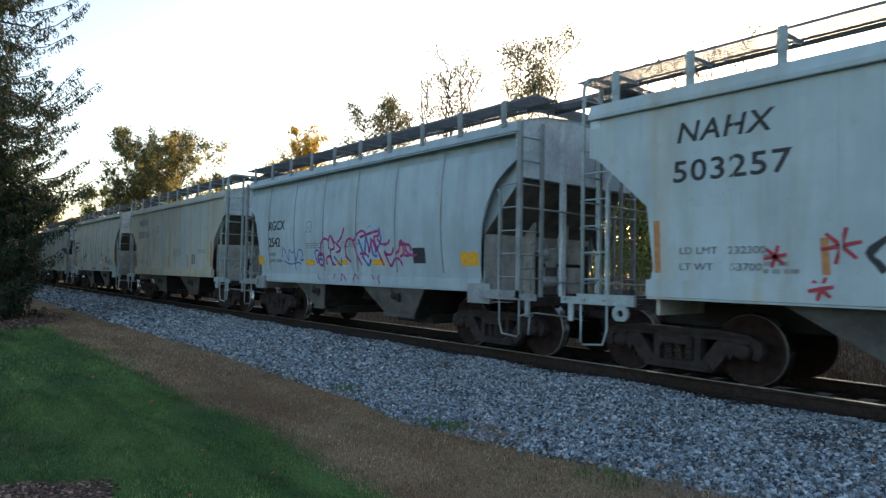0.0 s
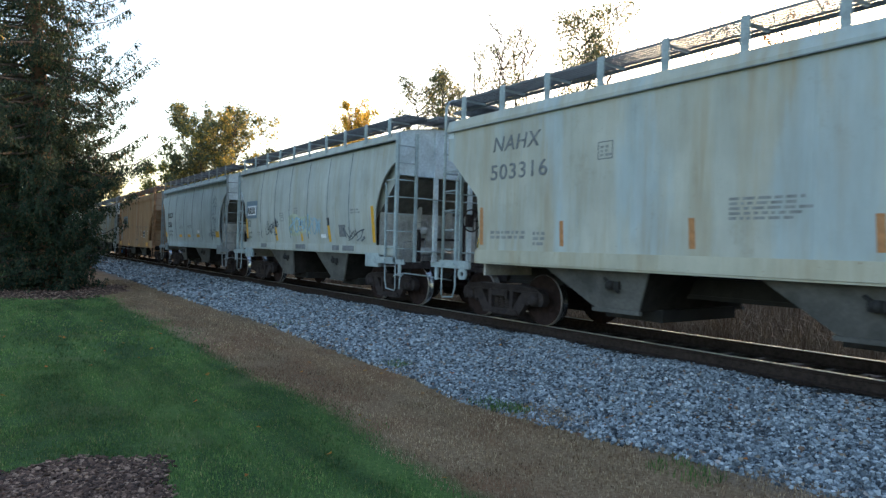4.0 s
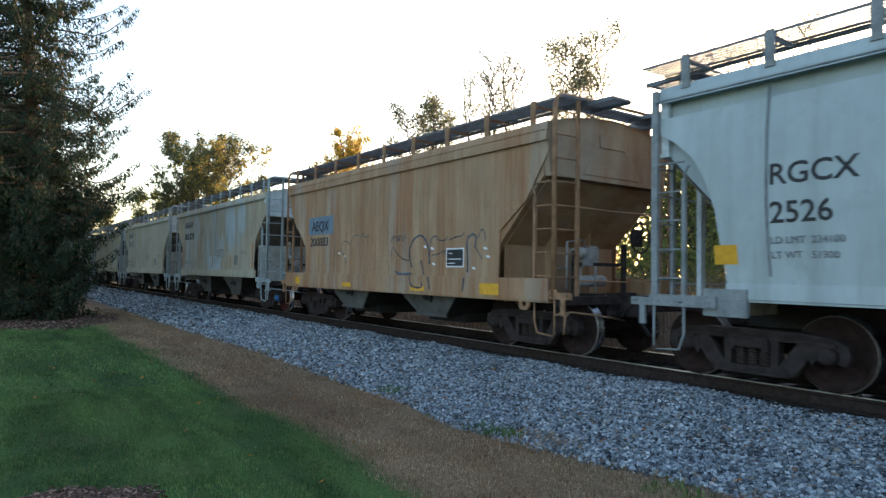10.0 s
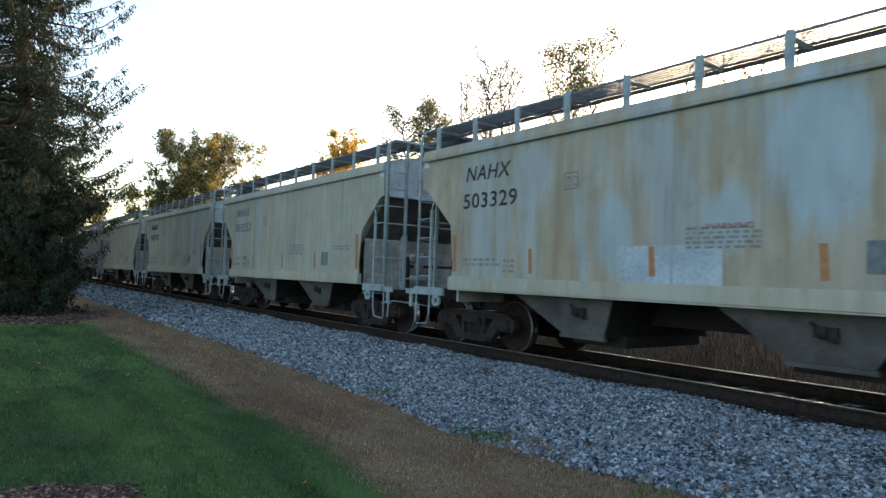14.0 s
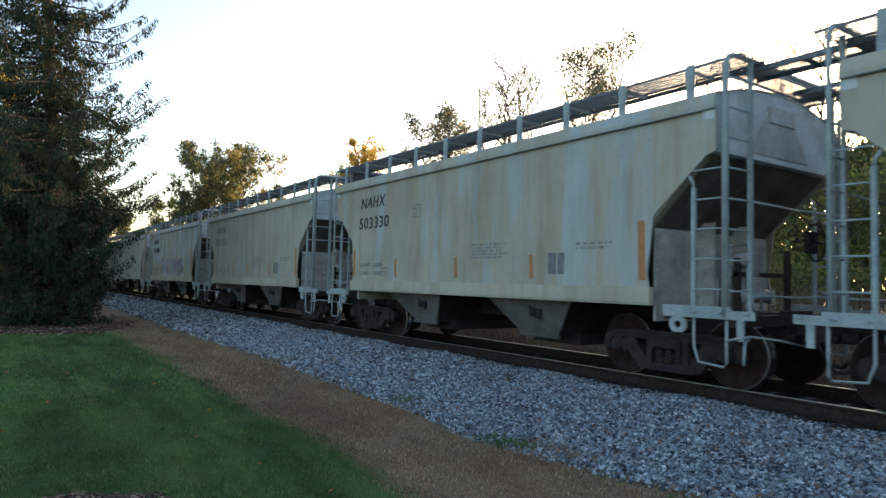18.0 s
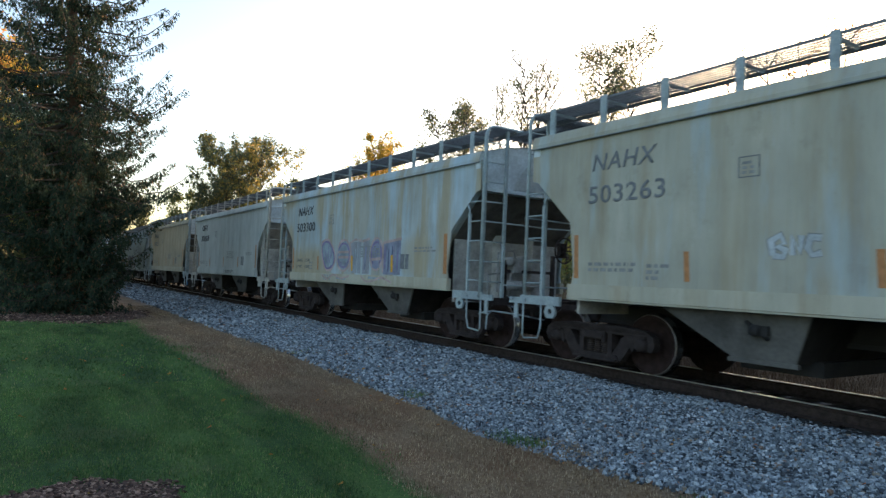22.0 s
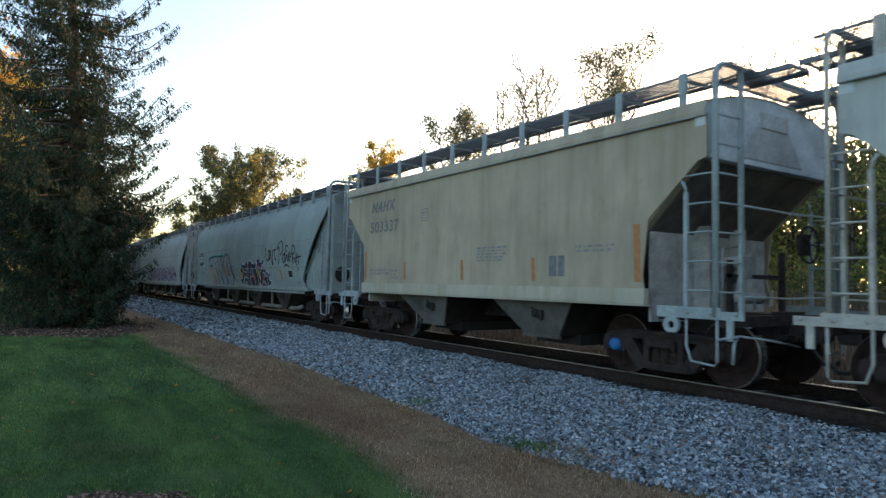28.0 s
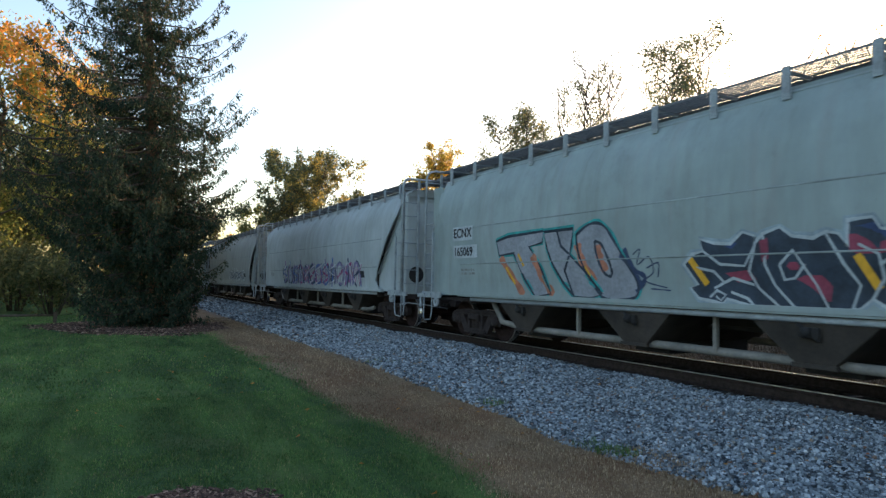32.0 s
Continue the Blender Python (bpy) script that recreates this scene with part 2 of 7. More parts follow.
def island_material(name, stops, rough=0.85, translucent=0.0, spec=0.25, patch=0.0):
    """Colour picked piece by piece for joined leaves, blades and stones."""
    m, n, l, b = material(name, rough, 0.0, spec)
    g = n.new("ShaderNodeNewGeometry")
    c = ramp(n, l, g.outputs["Random Per Island"], stops)
    c = mixc(n, l, 1.0, c, ramp(n, l, noise_tex(n, l, coords(n, l), 30.0, 3), [(0.3, (0.8, 0.8, 0.8)), (0.7, (1.15, 1.15, 1.15))]), "MULTIPLY")
    if patch:
        k = noise_tex(n, l, coords(n, l, (0.35, 1.5, 1), (3, 0, 0)), 1.0, 4, 0.6)
        c = mixc(n, l, 1.0, c, ramp(n, l, k, [(0.36, (1 - patch, 1 - patch, 1 - patch)), (0.64, (1 + patch, 1 + patch * 0.9, 1 + patch * 0.7))]), "MULTIPLY")
    l.new(c, b.inputs["Base Color"])
    if translucent:
        t = n.new("ShaderNodeBsdfTranslucent")
        l.new(c, t.inputs["Color"])
        x = n.new("ShaderNodeMixShader")
        x.inputs[0].default_value = translucent
        l.new(b.outputs[0], x.inputs[1]); l.new(t.outputs[0], x.inputs[2])
        l.new(x.outputs[0], n["Material Output"].inputs["Surface"])
    return m


GROUND = ground_material()
STONE = island_material("crushed_stone", [(0.0, (0.03, 0.036, 0.045)), (0.3, (0.13, 0.149, 0.167)), (0.7, (0.27, 0.306, 0.336)), (0.92, (0.43, 0.467, 0.496)), (0.955, (0.6, 0.62, 0.64)), (0.96, (0.17, 0.09, 0.06)), (1.0, (0.28, 0.25, 0.2))])
# oily stone, darkened too for the shade beneath the train
STONE_OILY_SHADED = island_material("oily_shaded_stone", [(0.0, (0.02, 0.019, 0.018)), (0.6, (0.045, 0.042, 0.04)), (1.0, (0.09, 0.085, 0.08))])
STONE_BED = plain("stone_bed", (0.04, 0.043, 0.048), 0.95, 0.0, 0.45, 14.0)
BLADE = island_material("grass_blade", [(0.0, (0.048, 0.104, 0.032)), (0.6, (0.10, 0.186, 0.052)), (0.9, (0.165, 0.236, 0.078)), (1.0, (0.3, 0.26, 0.12))], 0.8, 0.25, patch=0.42)
STRAW = island_material("dry_grass", [(0.0, (0.13, 0.083, 0.052)), (0.6, (0.285, 0.195, 0.12)), (1.0, (0.5, 0.39, 0.26))], 0.9, 0.15, patch=0.28)
REED = island_material("dead_brush_stem", [(0.0, (0.12, 0.08, 0.055)), (0.6, (0.27, 0.195, 0.135)), (1.0, (0.5, 0.40, 0.30))], 0.9, 0.2)
MULCH = island_material("mulch_chip", [(0.0, (0.035, 0.022, 0.017)), (0.7, (0.125, 0.072, 0.052)), (1.0, (0.32, 0.21, 0.15))], 0.95)
BARK = plain("bark", (0.085, 0.066, 0.05), 0.95, 0.0, 0.4, 8.0)
BARK_WARM = plain("spruce_bark", (0.17, 0.10, 0.062), 0.95, 0.0, 0.4, 8.0)
NEEDLE = island_material("spruce_needles", [(0.0, (0.024, 0.04, 0.026)), (0.6, (0.046, 0.07, 0.042)), (0.9, (0.08, 0.10, 0.052)), (1.0, (0.22, 0.12, 0.06))], 0.8, 0.25)
LEAF_GREEN = island_material("late_green_leaf", [(0.0, (0.12, 0.16, 0.045)), (0.7, (0.26, 0.28, 0.075)), (1.0, (0.42, 0.33, 0.08))], 0.7, 0.55)
LEAF_GOLD = island_material("golden_leaf", [(0.0, (0.28, 0.25, 0.05)), (0.6, (0.55, 0.40, 0.07)), (1.0, (0.66, 0.38, 0.07))], 0.7, 0.68)
LEAF_RED = island_material("russet_leaf", [(0.0, (0.28, 0.18, 0.05)), (0.5, (0.5, 0.23, 0.05)), (1.0, (0.5, 0.15, 0.05))], 0.7, 0.55)
LEAF_OCHRE = island_material("ochre_leaf", [(0.0, (0.2, 0.19, 0.055)), (0.6, (0.36, 0.30, 0.08)), (1.0, (0.55, 0.36, 0.08))], 0.7, 0.5)
LEAF_AMBER = island_material("amber_leaf", [(0.0, (0.34, 0.25, 0.05)), (0.6, (0.58, 0.33, 0.06)), (1.0, (0.62, 0.22, 0.05))], 0.7, 0.6)
LEAF_PALE = island_material("thin_backlit_leaf", [(0.0, (0.10, 0.115, 0.065)), (0.8, (0.19, 0.20, 0.10)), (1.0, (0.46, 0.34, 0.10))], 0.7, 0.3)
LEAF_MID = island_material("dull_green_leaf", [(0.0, (0.085, 0.115, 0.045)), (0.75, (0.17, 0.205, 0.075)), (1.0, (0.36, 0.29, 0.09))], 0.7, 0.45)
LEAF_OLIVE = island_material("olive_leaf", [(0.0, (0.075, 0.09, 0.04)), (0.7, (0.16, 0.17, 0.07)), (1.0, (0.28, 0.24, 0.09))], 0.7, 0.5)

# ---- mesh tools


class Geo:
    """Vertices and faces gathered into one mesh."""

    def __init__(self):
        self.v, self.f, self.s = [], [], []

    def add(self, verts, faces, smooth=False):
        o = len(self.v)
        self.v.extend(verts)
        self.f.extend(tuple(i + o for i in f) for f in faces)
        self.s.extend([smooth] * len(faces))
        return self

    def box(self, x0, x1, y0, y1, z0, z1):
        return self.add([(x0, y0, z0), (x1, y0, z0), (x1, y1, z0), (x0, y1, z0), (x0, y0, z1), (x1, y0, z1), (x1, y1, z1), (x0, y1, z1)],
                        [(3, 2, 1, 0), (4, 5, 6, 7), (0, 1, 5, 4), (1, 2, 6, 5), (2, 3, 7, 6), (3, 0, 4, 7)])

    def prism(self, poly, y0, y1):
        """A polygon in x and z, extruded along y."""
        n = len(poly)
        v = [(x, y0, z) for x, z in poly] + [(x, y1, z) for x, z in poly]
        f = [tuple(range(n)), tuple(range(2 * n - 1, n - 1, -1))]
        f += [(i, i + n, (i + 1) % n + n, (i + 1) % n) for i in range(n)]
        return self.add(v, f)

    def tube(self, pts, r, n=6, smooth=True):
        pts = [Vector(p) for p in pts]
        rr = r if isinstance(r, (list, tuple)) else [r] * len(pts)
        v, f = [], []
        for i, p in enumerate(pts):
            d = (pts[min(i + 1, len(pts) - 1)] - pts[max(i - 1, 0)])
            d = d.normalized() if d.length > 1e-9 else Vector((0, 0, 1))
            a = d.cross(Vector((0, 0, 1)) if abs(d.z) < 0.9 else Vector((1, 0, 0))).normalized()
            b = d.cross(a)
            for k in range(n):
                w = 2 * math.pi * k / n
                v.append(tuple(p + (a * math.cos(w) + b * math.sin(w)) * rr[i]))
        for i in range(len(pts) - 1):
            for k in range(n):
                f.append((i * n + k, i * n + (k + 1) % n, (i + 1) * n + (k + 1) % n, (i + 1) * n + k))
        f += [tuple(range(n - 1, -1, -1)), tuple(range((len(pts) - 1) * n, len(pts) * n))]
        return self.add(v, f, smooth)

    def lathe(self, prof, n=28, axis="y", centre=(0, 0, 0), smooth=True):
        """A profile of (along, radius) turned about an axis."""
        v, f = [], []
        for h, r in prof:
            for k in range(n):
                w = 2 * math.pi * k / n
                a, b = r * math.cos(w), r * math.sin(w)
                p = (a, h, b) if axis == "y" else (a, b, h) if axis == "z" else (h, a, b)
                v.append(tuple(p[i] + centre[i] for i in range(3)))
        for i in range(len(prof) - 1):
            for k in range(n):
                f.append((i * n + k, i * n + (k + 1) % n, (i + 1) * n + (k + 1) % n, (i + 1) * n + k))
        f += [tuple(range(n - 1, -1, -1)), tuple(range((len(prof) - 1) * n, len(prof) * n))]
        return self.add(v, f, smooth)

    def sheet(self, grid, thick=0.0, axis=1, smooth=True):
        """A grid of points as a surface; with a thickness along one axis, as a plate."""
        m, n = len(grid), len(grid[0])
        v = [tuple(p) for r in grid for p in r]
        f = [(i * n + j, i * n + j + 1, (i + 1) * n + j + 1, (i + 1) * n + j) for i in range(m - 1) for j in range(n - 1)]
        self.add(v, f, smooth)
        if thick:
            w = [tuple(c + (thick if k == axis else 0) for k, c in enumerate(p)) for p in v]
            self.add(w, [t[::-1] for t in f], smooth)
            rim = [(0, j) for j in range(n)] + [(i, n - 1) for i in range(1, m)] + [(m - 1, j) for j in range(n - 2, -1, -1)] + [(i, 0) for i in range(m - 2, 0, -1)]
            ids = [i * n + j for i, j in rim]
            k = len(ids)
            self.add([v[i] for i in ids] + [w[i] for i in ids], [(a, (a + 1) % k, (a + 1) % k + k, a + k) for a in range(k)])
        return self

    def mesh(self, name, mat):
        me = bpy.data.meshes.new(name)
        me.from_pydata(self.v, [], self.f)
        me.polygons.foreach_set("use_smooth", self.s)
        me.materials.append(mat)
        me.update()
        return me


def part(name, geo, mat, parent=None, label="", at=None, kind=""):
    """One mesh object under a thing or a part. geo: a Geo, or a mesh that several share."""
    me = geo.mesh(name, mat) if isinstance(geo, Geo) else geo
    ob = new(name, me)
    ob.parent = parent
    if at is not None:
        ob.matrix_basis = at
    return tagged(ob, label, kind=kind)


def thing(name, label, category, group="", at=None, kind=""):
    ob = new(name)
    ob.empty_display_size = 0.3
    if at is not None:
        ob.matrix_basis = at
    return tagged(ob, label, category, group, kind)


def fast_mesh(name, verts, faces, mat, smooth=False):
    """A large mesh of equal polygons from arrays."""
    me = bpy.data.meshes.new(name)
    verts, faces = np.asarray(verts, np.float32), np.asarray(faces, np.int32)
    me.vertices.add(len(verts)); me.vertices.foreach_set("co", verts.ravel())
    k = faces.shape[1]
    me.loops.add(faces.size); me.loops.foreach_set("vertex_index", faces.ravel())
    me.polygons.add(len(faces))
    me.polygons.foreach_set("loop_start", np.arange(len(faces), dtype=np.int32) * k)
    me.polygons.foreach_set("use_smooth", np.full(len(faces), smooth))
    me.materials.append(mat)
    me.update(calc_edges=True)
    me.validate()
    return me


# ---- the ground


def bank(y):
    """Height of the ground across the track: lawn, shoulder of stone, formation, ditch and wild bank beyond."""
    return float(np.interp(y, [-60, -8, 3.0, 4.9, 5.6, 7.55, 7.75, 10.2, 10.4, 12.3, 13.5, 17, 30, 60],
                           [-0.35, -0.42, LAWN, LAWN - 0.02, LAWN + 0.04, -0.215, -0.205, -0.25, -0.24, -0.62, -0.6, -0.3, 0.3, 0.6]))


def ground_height(x, y):
    near = 1.0 if y < 4.9 or y > 12.5 else 0.35
    return bank(y) + near * 0.05 * (noise.noise(Vector((x * 0.35, y * 0.35, 0.0))) + 0.4 * noise.noise(Vector((x * 1.7, y * 1.7, 3.0))))


def build_ground():
    xs = sorted(set([-600, -400, -260, -180, -130] + [x for x in range(-100, -36, 4)] + [x * 0.5 for x in range(-72, 13)] + list(range(8, 60, 4)) + [80, 120, 200, 400, 600]))
    ys = sorted(set([-600, -300, -150, -90, -60, -40, -28, -20, -15, -12] + [y * 0.5 for y in range(-20, 29)] + [4.9, 5.6, 7.55, 7.75, 10.2, 12.3] + list(range(15, 40, 2)) + [45, 60, 90, 150, 300, 600]))
    g = Geo().sheet([[(x, y, ground_height(x, y)) for y in ys] for x in xs])
    ob = part("ground", g, GROUND, kind="structure")
    tagged(ob, "mown green lawn with a dry brown verge", "ground", kind="structure")


def rock_shapes(rng, count):
    ico_v, ico_f = [], []
    bm = bmesh.new()
    bmesh.ops.create_icosphere(bm, subdivisions=1, radius=1)
    ico_v = np.array([v.co[:] for v in bm.verts]); ico_f = np.array([[v.index for v in f.verts] for f in bm.faces])
    bm.free()
    out = []
    for _ in range(count):
        v = ico_v * rng.uniform(0.65, 1.25, (len(ico_v), 1)) * rng.uniform(0.6, 1.25, (1, 3))
        out.append(v)
    return out, ico_f


def block_shapes(rng, count):
    cube = np.array([(x, y, z) for z in (-1, 1) for x, y in ((-1, -1), (1, -1), (1, 1), (-1, 1))], float) * 0.72
    quads = np.array([(3, 2, 1, 0), (4, 5, 6, 7), (0, 1, 5, 4), (1, 2, 6, 5), (2, 3, 7, 6), (3, 0, 4, 7)])
    return [cube * rng.uniform(0.6, 1.25, (8, 3)) * rng.uniform(0.7, 1.2, (1, 3)) for _ in range(count)], quads


def scatter(name, mat, shapes, faces, place, size, rng, label, category, flat=0.75, tilt=0.7):
    """Many small pieces in one mesh: each shape turned, scaled and set at its place."""
    n = len(place)
    pick = rng.integers(0, len(shapes), n)
    base = np.array(shapes)[pick]
    a, b = rng.uniform(0, 6.283, n), rng.uniform(-tilt, tilt, n)
    ca, sa, cb, sb = np.cos(a), np.sin(a), np.cos(b), np.sin(b)
    x, y, z = base[:, :, 0], base[:, :, 1], base[:, :, 2] * flat
    y, z = y * cb[:, None] - z * sb[:, None], y * sb[:, None] + z * cb[:, None]
    x, y = x * ca[:, None] - y * sa[:, None], x * sa[:, None] + y * ca[:, None]
    v = np.stack([x, y, z], -1) * size[:, None, None] + place[:, None, :]
    k = base.shape[1]
    f = (faces[None] + (np.arange(n) * k)[:, None, None]).reshape(-1, faces.shape[1])
    ob = new(name, fast_mesh(name, v.reshape(-1, 3), f, mat))
    return tagged(ob, label, category, kind="stuff")


def build_ballast():
    rng = np.random.default_rng(5)
    shapes, faces = rock_shapes(rng, 14)
    px, py, ps = [], [], []

    def fill(n, x0, x1, y0, y1, s0, s1, ragged=0.0):
        x, y = rng.uniform(x0, x1, n), rng.uniform(y0, y1, n)
        lim = np.interp(x, [-40, -22, -14, -10.5, -8.9, -7.7, -6.3, -4.85, -3.9, -2.9, 0], [5.4, 5.15, 5.2, 5.02, 4.98, 4.98, 4.75, 4.88, 5.05, 5.25, 5.4]) + ragged * np.abs(rng.normal(0, 0.16, n)) - 0.04
        keep = (y > lim) if y0 < 7 else np.ones(n, bool)
        px.append(x[keep]); py.append(y[keep]); ps.append(rng.uniform(s0, s1, n)[keep])
    fill(112000, -9.5, 1.5, 4.4, 8.05, 0.011, 0.027, 1.0)
    fill(42000, -20, -9.5, 4.7, 8.05, 0.018, 0.038, 1.0)
    fill(16000, -42, -20, 5.0, 8.05, 0.035, 0.06, 1.0)
    fill(5000, -90, -42, 5.2, 8.05, 0.05, 0.09, 1.0)
    fill(9000, -24, 2, 8.4, 9.6, 0.025, 0.05)
    fill(9000, -40, 2, 10.3, 12.6, 0.03, 0.055)
    x, y, s = (np.concatenate(q) for q in (px, py, ps))
    z = np.array([bank(v) for v in y]) + s * rng.uniform(-0.3, 1.0, len(x)) + 0.02 * np.sin(x * 2.1) * np.sin(y * 3.3)
    z = np.where((y > 8.3) & (y < 9.7), z - 0.03, z)
    mid = y > 8.3
    near = (x > -9.5) & ~mid
    blocks, quads = block_shapes(rng, 14)
    p = np.stack([x, y, z], -1)
    far = ~near & ~mid
    scatter("ballast", STONE, blocks, quads, p[far], s[far], rng, "crushed bluish-grey railway stone heaped beside the track", "ballast", 0.9, 1.3)
    scatter("ballast", STONE, blocks, quads, p[near], s[near], rng, "crushed bluish-grey railway stone heaped beside the track", "ballast", 0.9, 1.3)
    scatter("ballast", STONE_OILY_SHADED, blocks, quads, p[mid], s[mid], rng, "stone between the rails, black with oil and painted-in shade", "ballast")
    g = Geo().sheet([[(xx, yy, bank(yy) + 0.004 + 0.015 * noise.noise(Vector((xx * 3, yy * 3, 0)))) for yy in (5.9, 6.4, 7.0, 7.55, 7.8, 8.2)] for xx in [q * 0.5 for q in range(-180, 20)] + [20, 40, 80, 160, 300]])
    tagged(part("ballast_bed", g, STONE_BED), "dusty grey stone bed beside the track", "ballast", kind="structure")
    # black sheet: oil and the train's shade on the track bed in one colour
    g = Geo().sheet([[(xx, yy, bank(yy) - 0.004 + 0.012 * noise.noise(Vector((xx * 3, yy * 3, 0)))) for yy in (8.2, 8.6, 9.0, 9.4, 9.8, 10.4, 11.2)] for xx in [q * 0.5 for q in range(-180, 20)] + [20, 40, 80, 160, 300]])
    tagged(part("track_bed", g, BLACK), "stone bed between the rails, black with oil and painted-in shade", "ballast", kind="structure")


def build_track():
    tie = Geo().box(-0.115, 0.115, -1.3, 1.3, -0.36, -0.185).mesh("tie", TIE_WOOD)
    bed = tagged(new("track"), "railway track with worn rails on wooden ties", "track", kind="structure")
    rng = random.Random(3)
    for i in range(150):
        x = 8 - i * 0.52
        part("tie", tie, TIE_WOOD, bed, at=pose(x + rng.uniform(-0.04, 0.04), YT + rng.uniform(-0.05, 0.05), rng.uniform(-0.008, 0.006), 0, 0, rng.uniform(-1.5, 1.5)))
    far = Geo()
    for i in range(150, 620):
        far.box(8 - i * 0.52 - 0.11, 8 - i * 0.52 + 0.11, YT - 1.3, YT + 1.3, -0.36, -0.187)
    for i in range(1, 120):
        far.box(8 + i * 0.52 - 0.11, 8 + i * 0.52 + 0.11, YT - 1.3, YT + 1.3, -0.36, -0.187)
    part("far_ties", far, TIE_WOOD, bed, kind="stuff")
    prof = [(-0.076, -0.185), (0.076, -0.185), (0.076, -0.172), (0.013, -0.15), (0.011, -0.052), (0.034, -0.042), (0.036, -0.008), (-0.036, -0.008), (-0.034, -0.042), (-0.011, -0.052), (-0.013, -0.15), (-0.076, -0.172)]
    for sgn in (-1, 1):
        g, n = Geo(), len(prof)
        g.add([(-420, p, q) for p, q in prof] + [(120, p, q) for p, q in prof], [tuple(range(n)), tuple(range(2 * n - 1, n - 1, -1))] + [(i, i + n, (i + 1) % n + n, (i + 1) % n) for i in range(n)])
        rail = part("rail", g, RAIL_SIDE, bed, at=pose(0, YT + sgn * 0.754, 0))
        part("rail_head", Geo().prism([(-420, -0.008), (120, -0.008), (120, 0.0), (-420, 0.0)], -0.024, 0.024), RAIL_HEAD, rail, "bright worn rail head")
    plate = Geo().box(-0.09, 0.09, -0.17, 0.17, -0.187, -0.172)
    for q in (-0.12, 0.12):
        plate.box(-0.05, -0.02, q - 0.015, q + 0.015, -0.175, -0.15)
    plate = plate.mesh("tie_plate", RAIL_SIDE)
    for i in range(60):
        part("tie_plate", plate, RAIL_SIDE, bed, at=pose(6 - i * 0.52 + 0.04, YT - 0.754, 0))


def blades(name, mat, label, category, n, region, h0, h1, width, rng, keep=None, lean=0.5):
    """Blades of grass as single thin triangles in one mesh."""
    x0, x1, y0, y1 = region
    x, y = rng.uniform(x0, x1, n), rng.uniform(y0, y1, n)
    if keep is not None:
        k = keep(x, y)
        x, y = x[k], y[k]
    n = len(x)
    z = np.array([ground_height(a, b) for a, b in zip(x, y)]) - 0.005
    a, h, l = rng.uniform(0, 6.283, n), rng.uniform(h0, h1, n), rng.uniform(0, lean, n)
    dx, dy = np.cos(a), np.sin(a)
    w = width * rng.uniform(0.6, 1.3, n)
    p0 = np.stack([x - dy * w, y + dx * w, z], -1)
    p1 = np.stack([x + dy * w, y - dx * w, z], -1)
    p2 = np.stack([x + dx * h * l, y + dy * h * l, z + h * np.sqrt(np.maximum(0.05, 1 - l * l))], -1)
    v = np.stack([p0, p1, p2], 1).reshape(-1, 3)
    ob = new(name, fast_mesh(name, v, np.arange(3 * n).reshape(n, 3), mat))
    return tagged(ob, label, category, kind="stuff")


def verge(x):
    """Where the mown lawn ends, along the track."""
    return np.interp(x, [-23.5, -19, -15.5, -11, -8.6, -7.3, -6.4, -5.8, -5.1, -4.3, -3, 0], [3.48, 3.15, 3.42, 3.1, 3.04, 3.22, 3.3, 3.22, 2.85, 2.9, 2.7, 2.6]) + 0.05 * np.sin(x * 3.1)


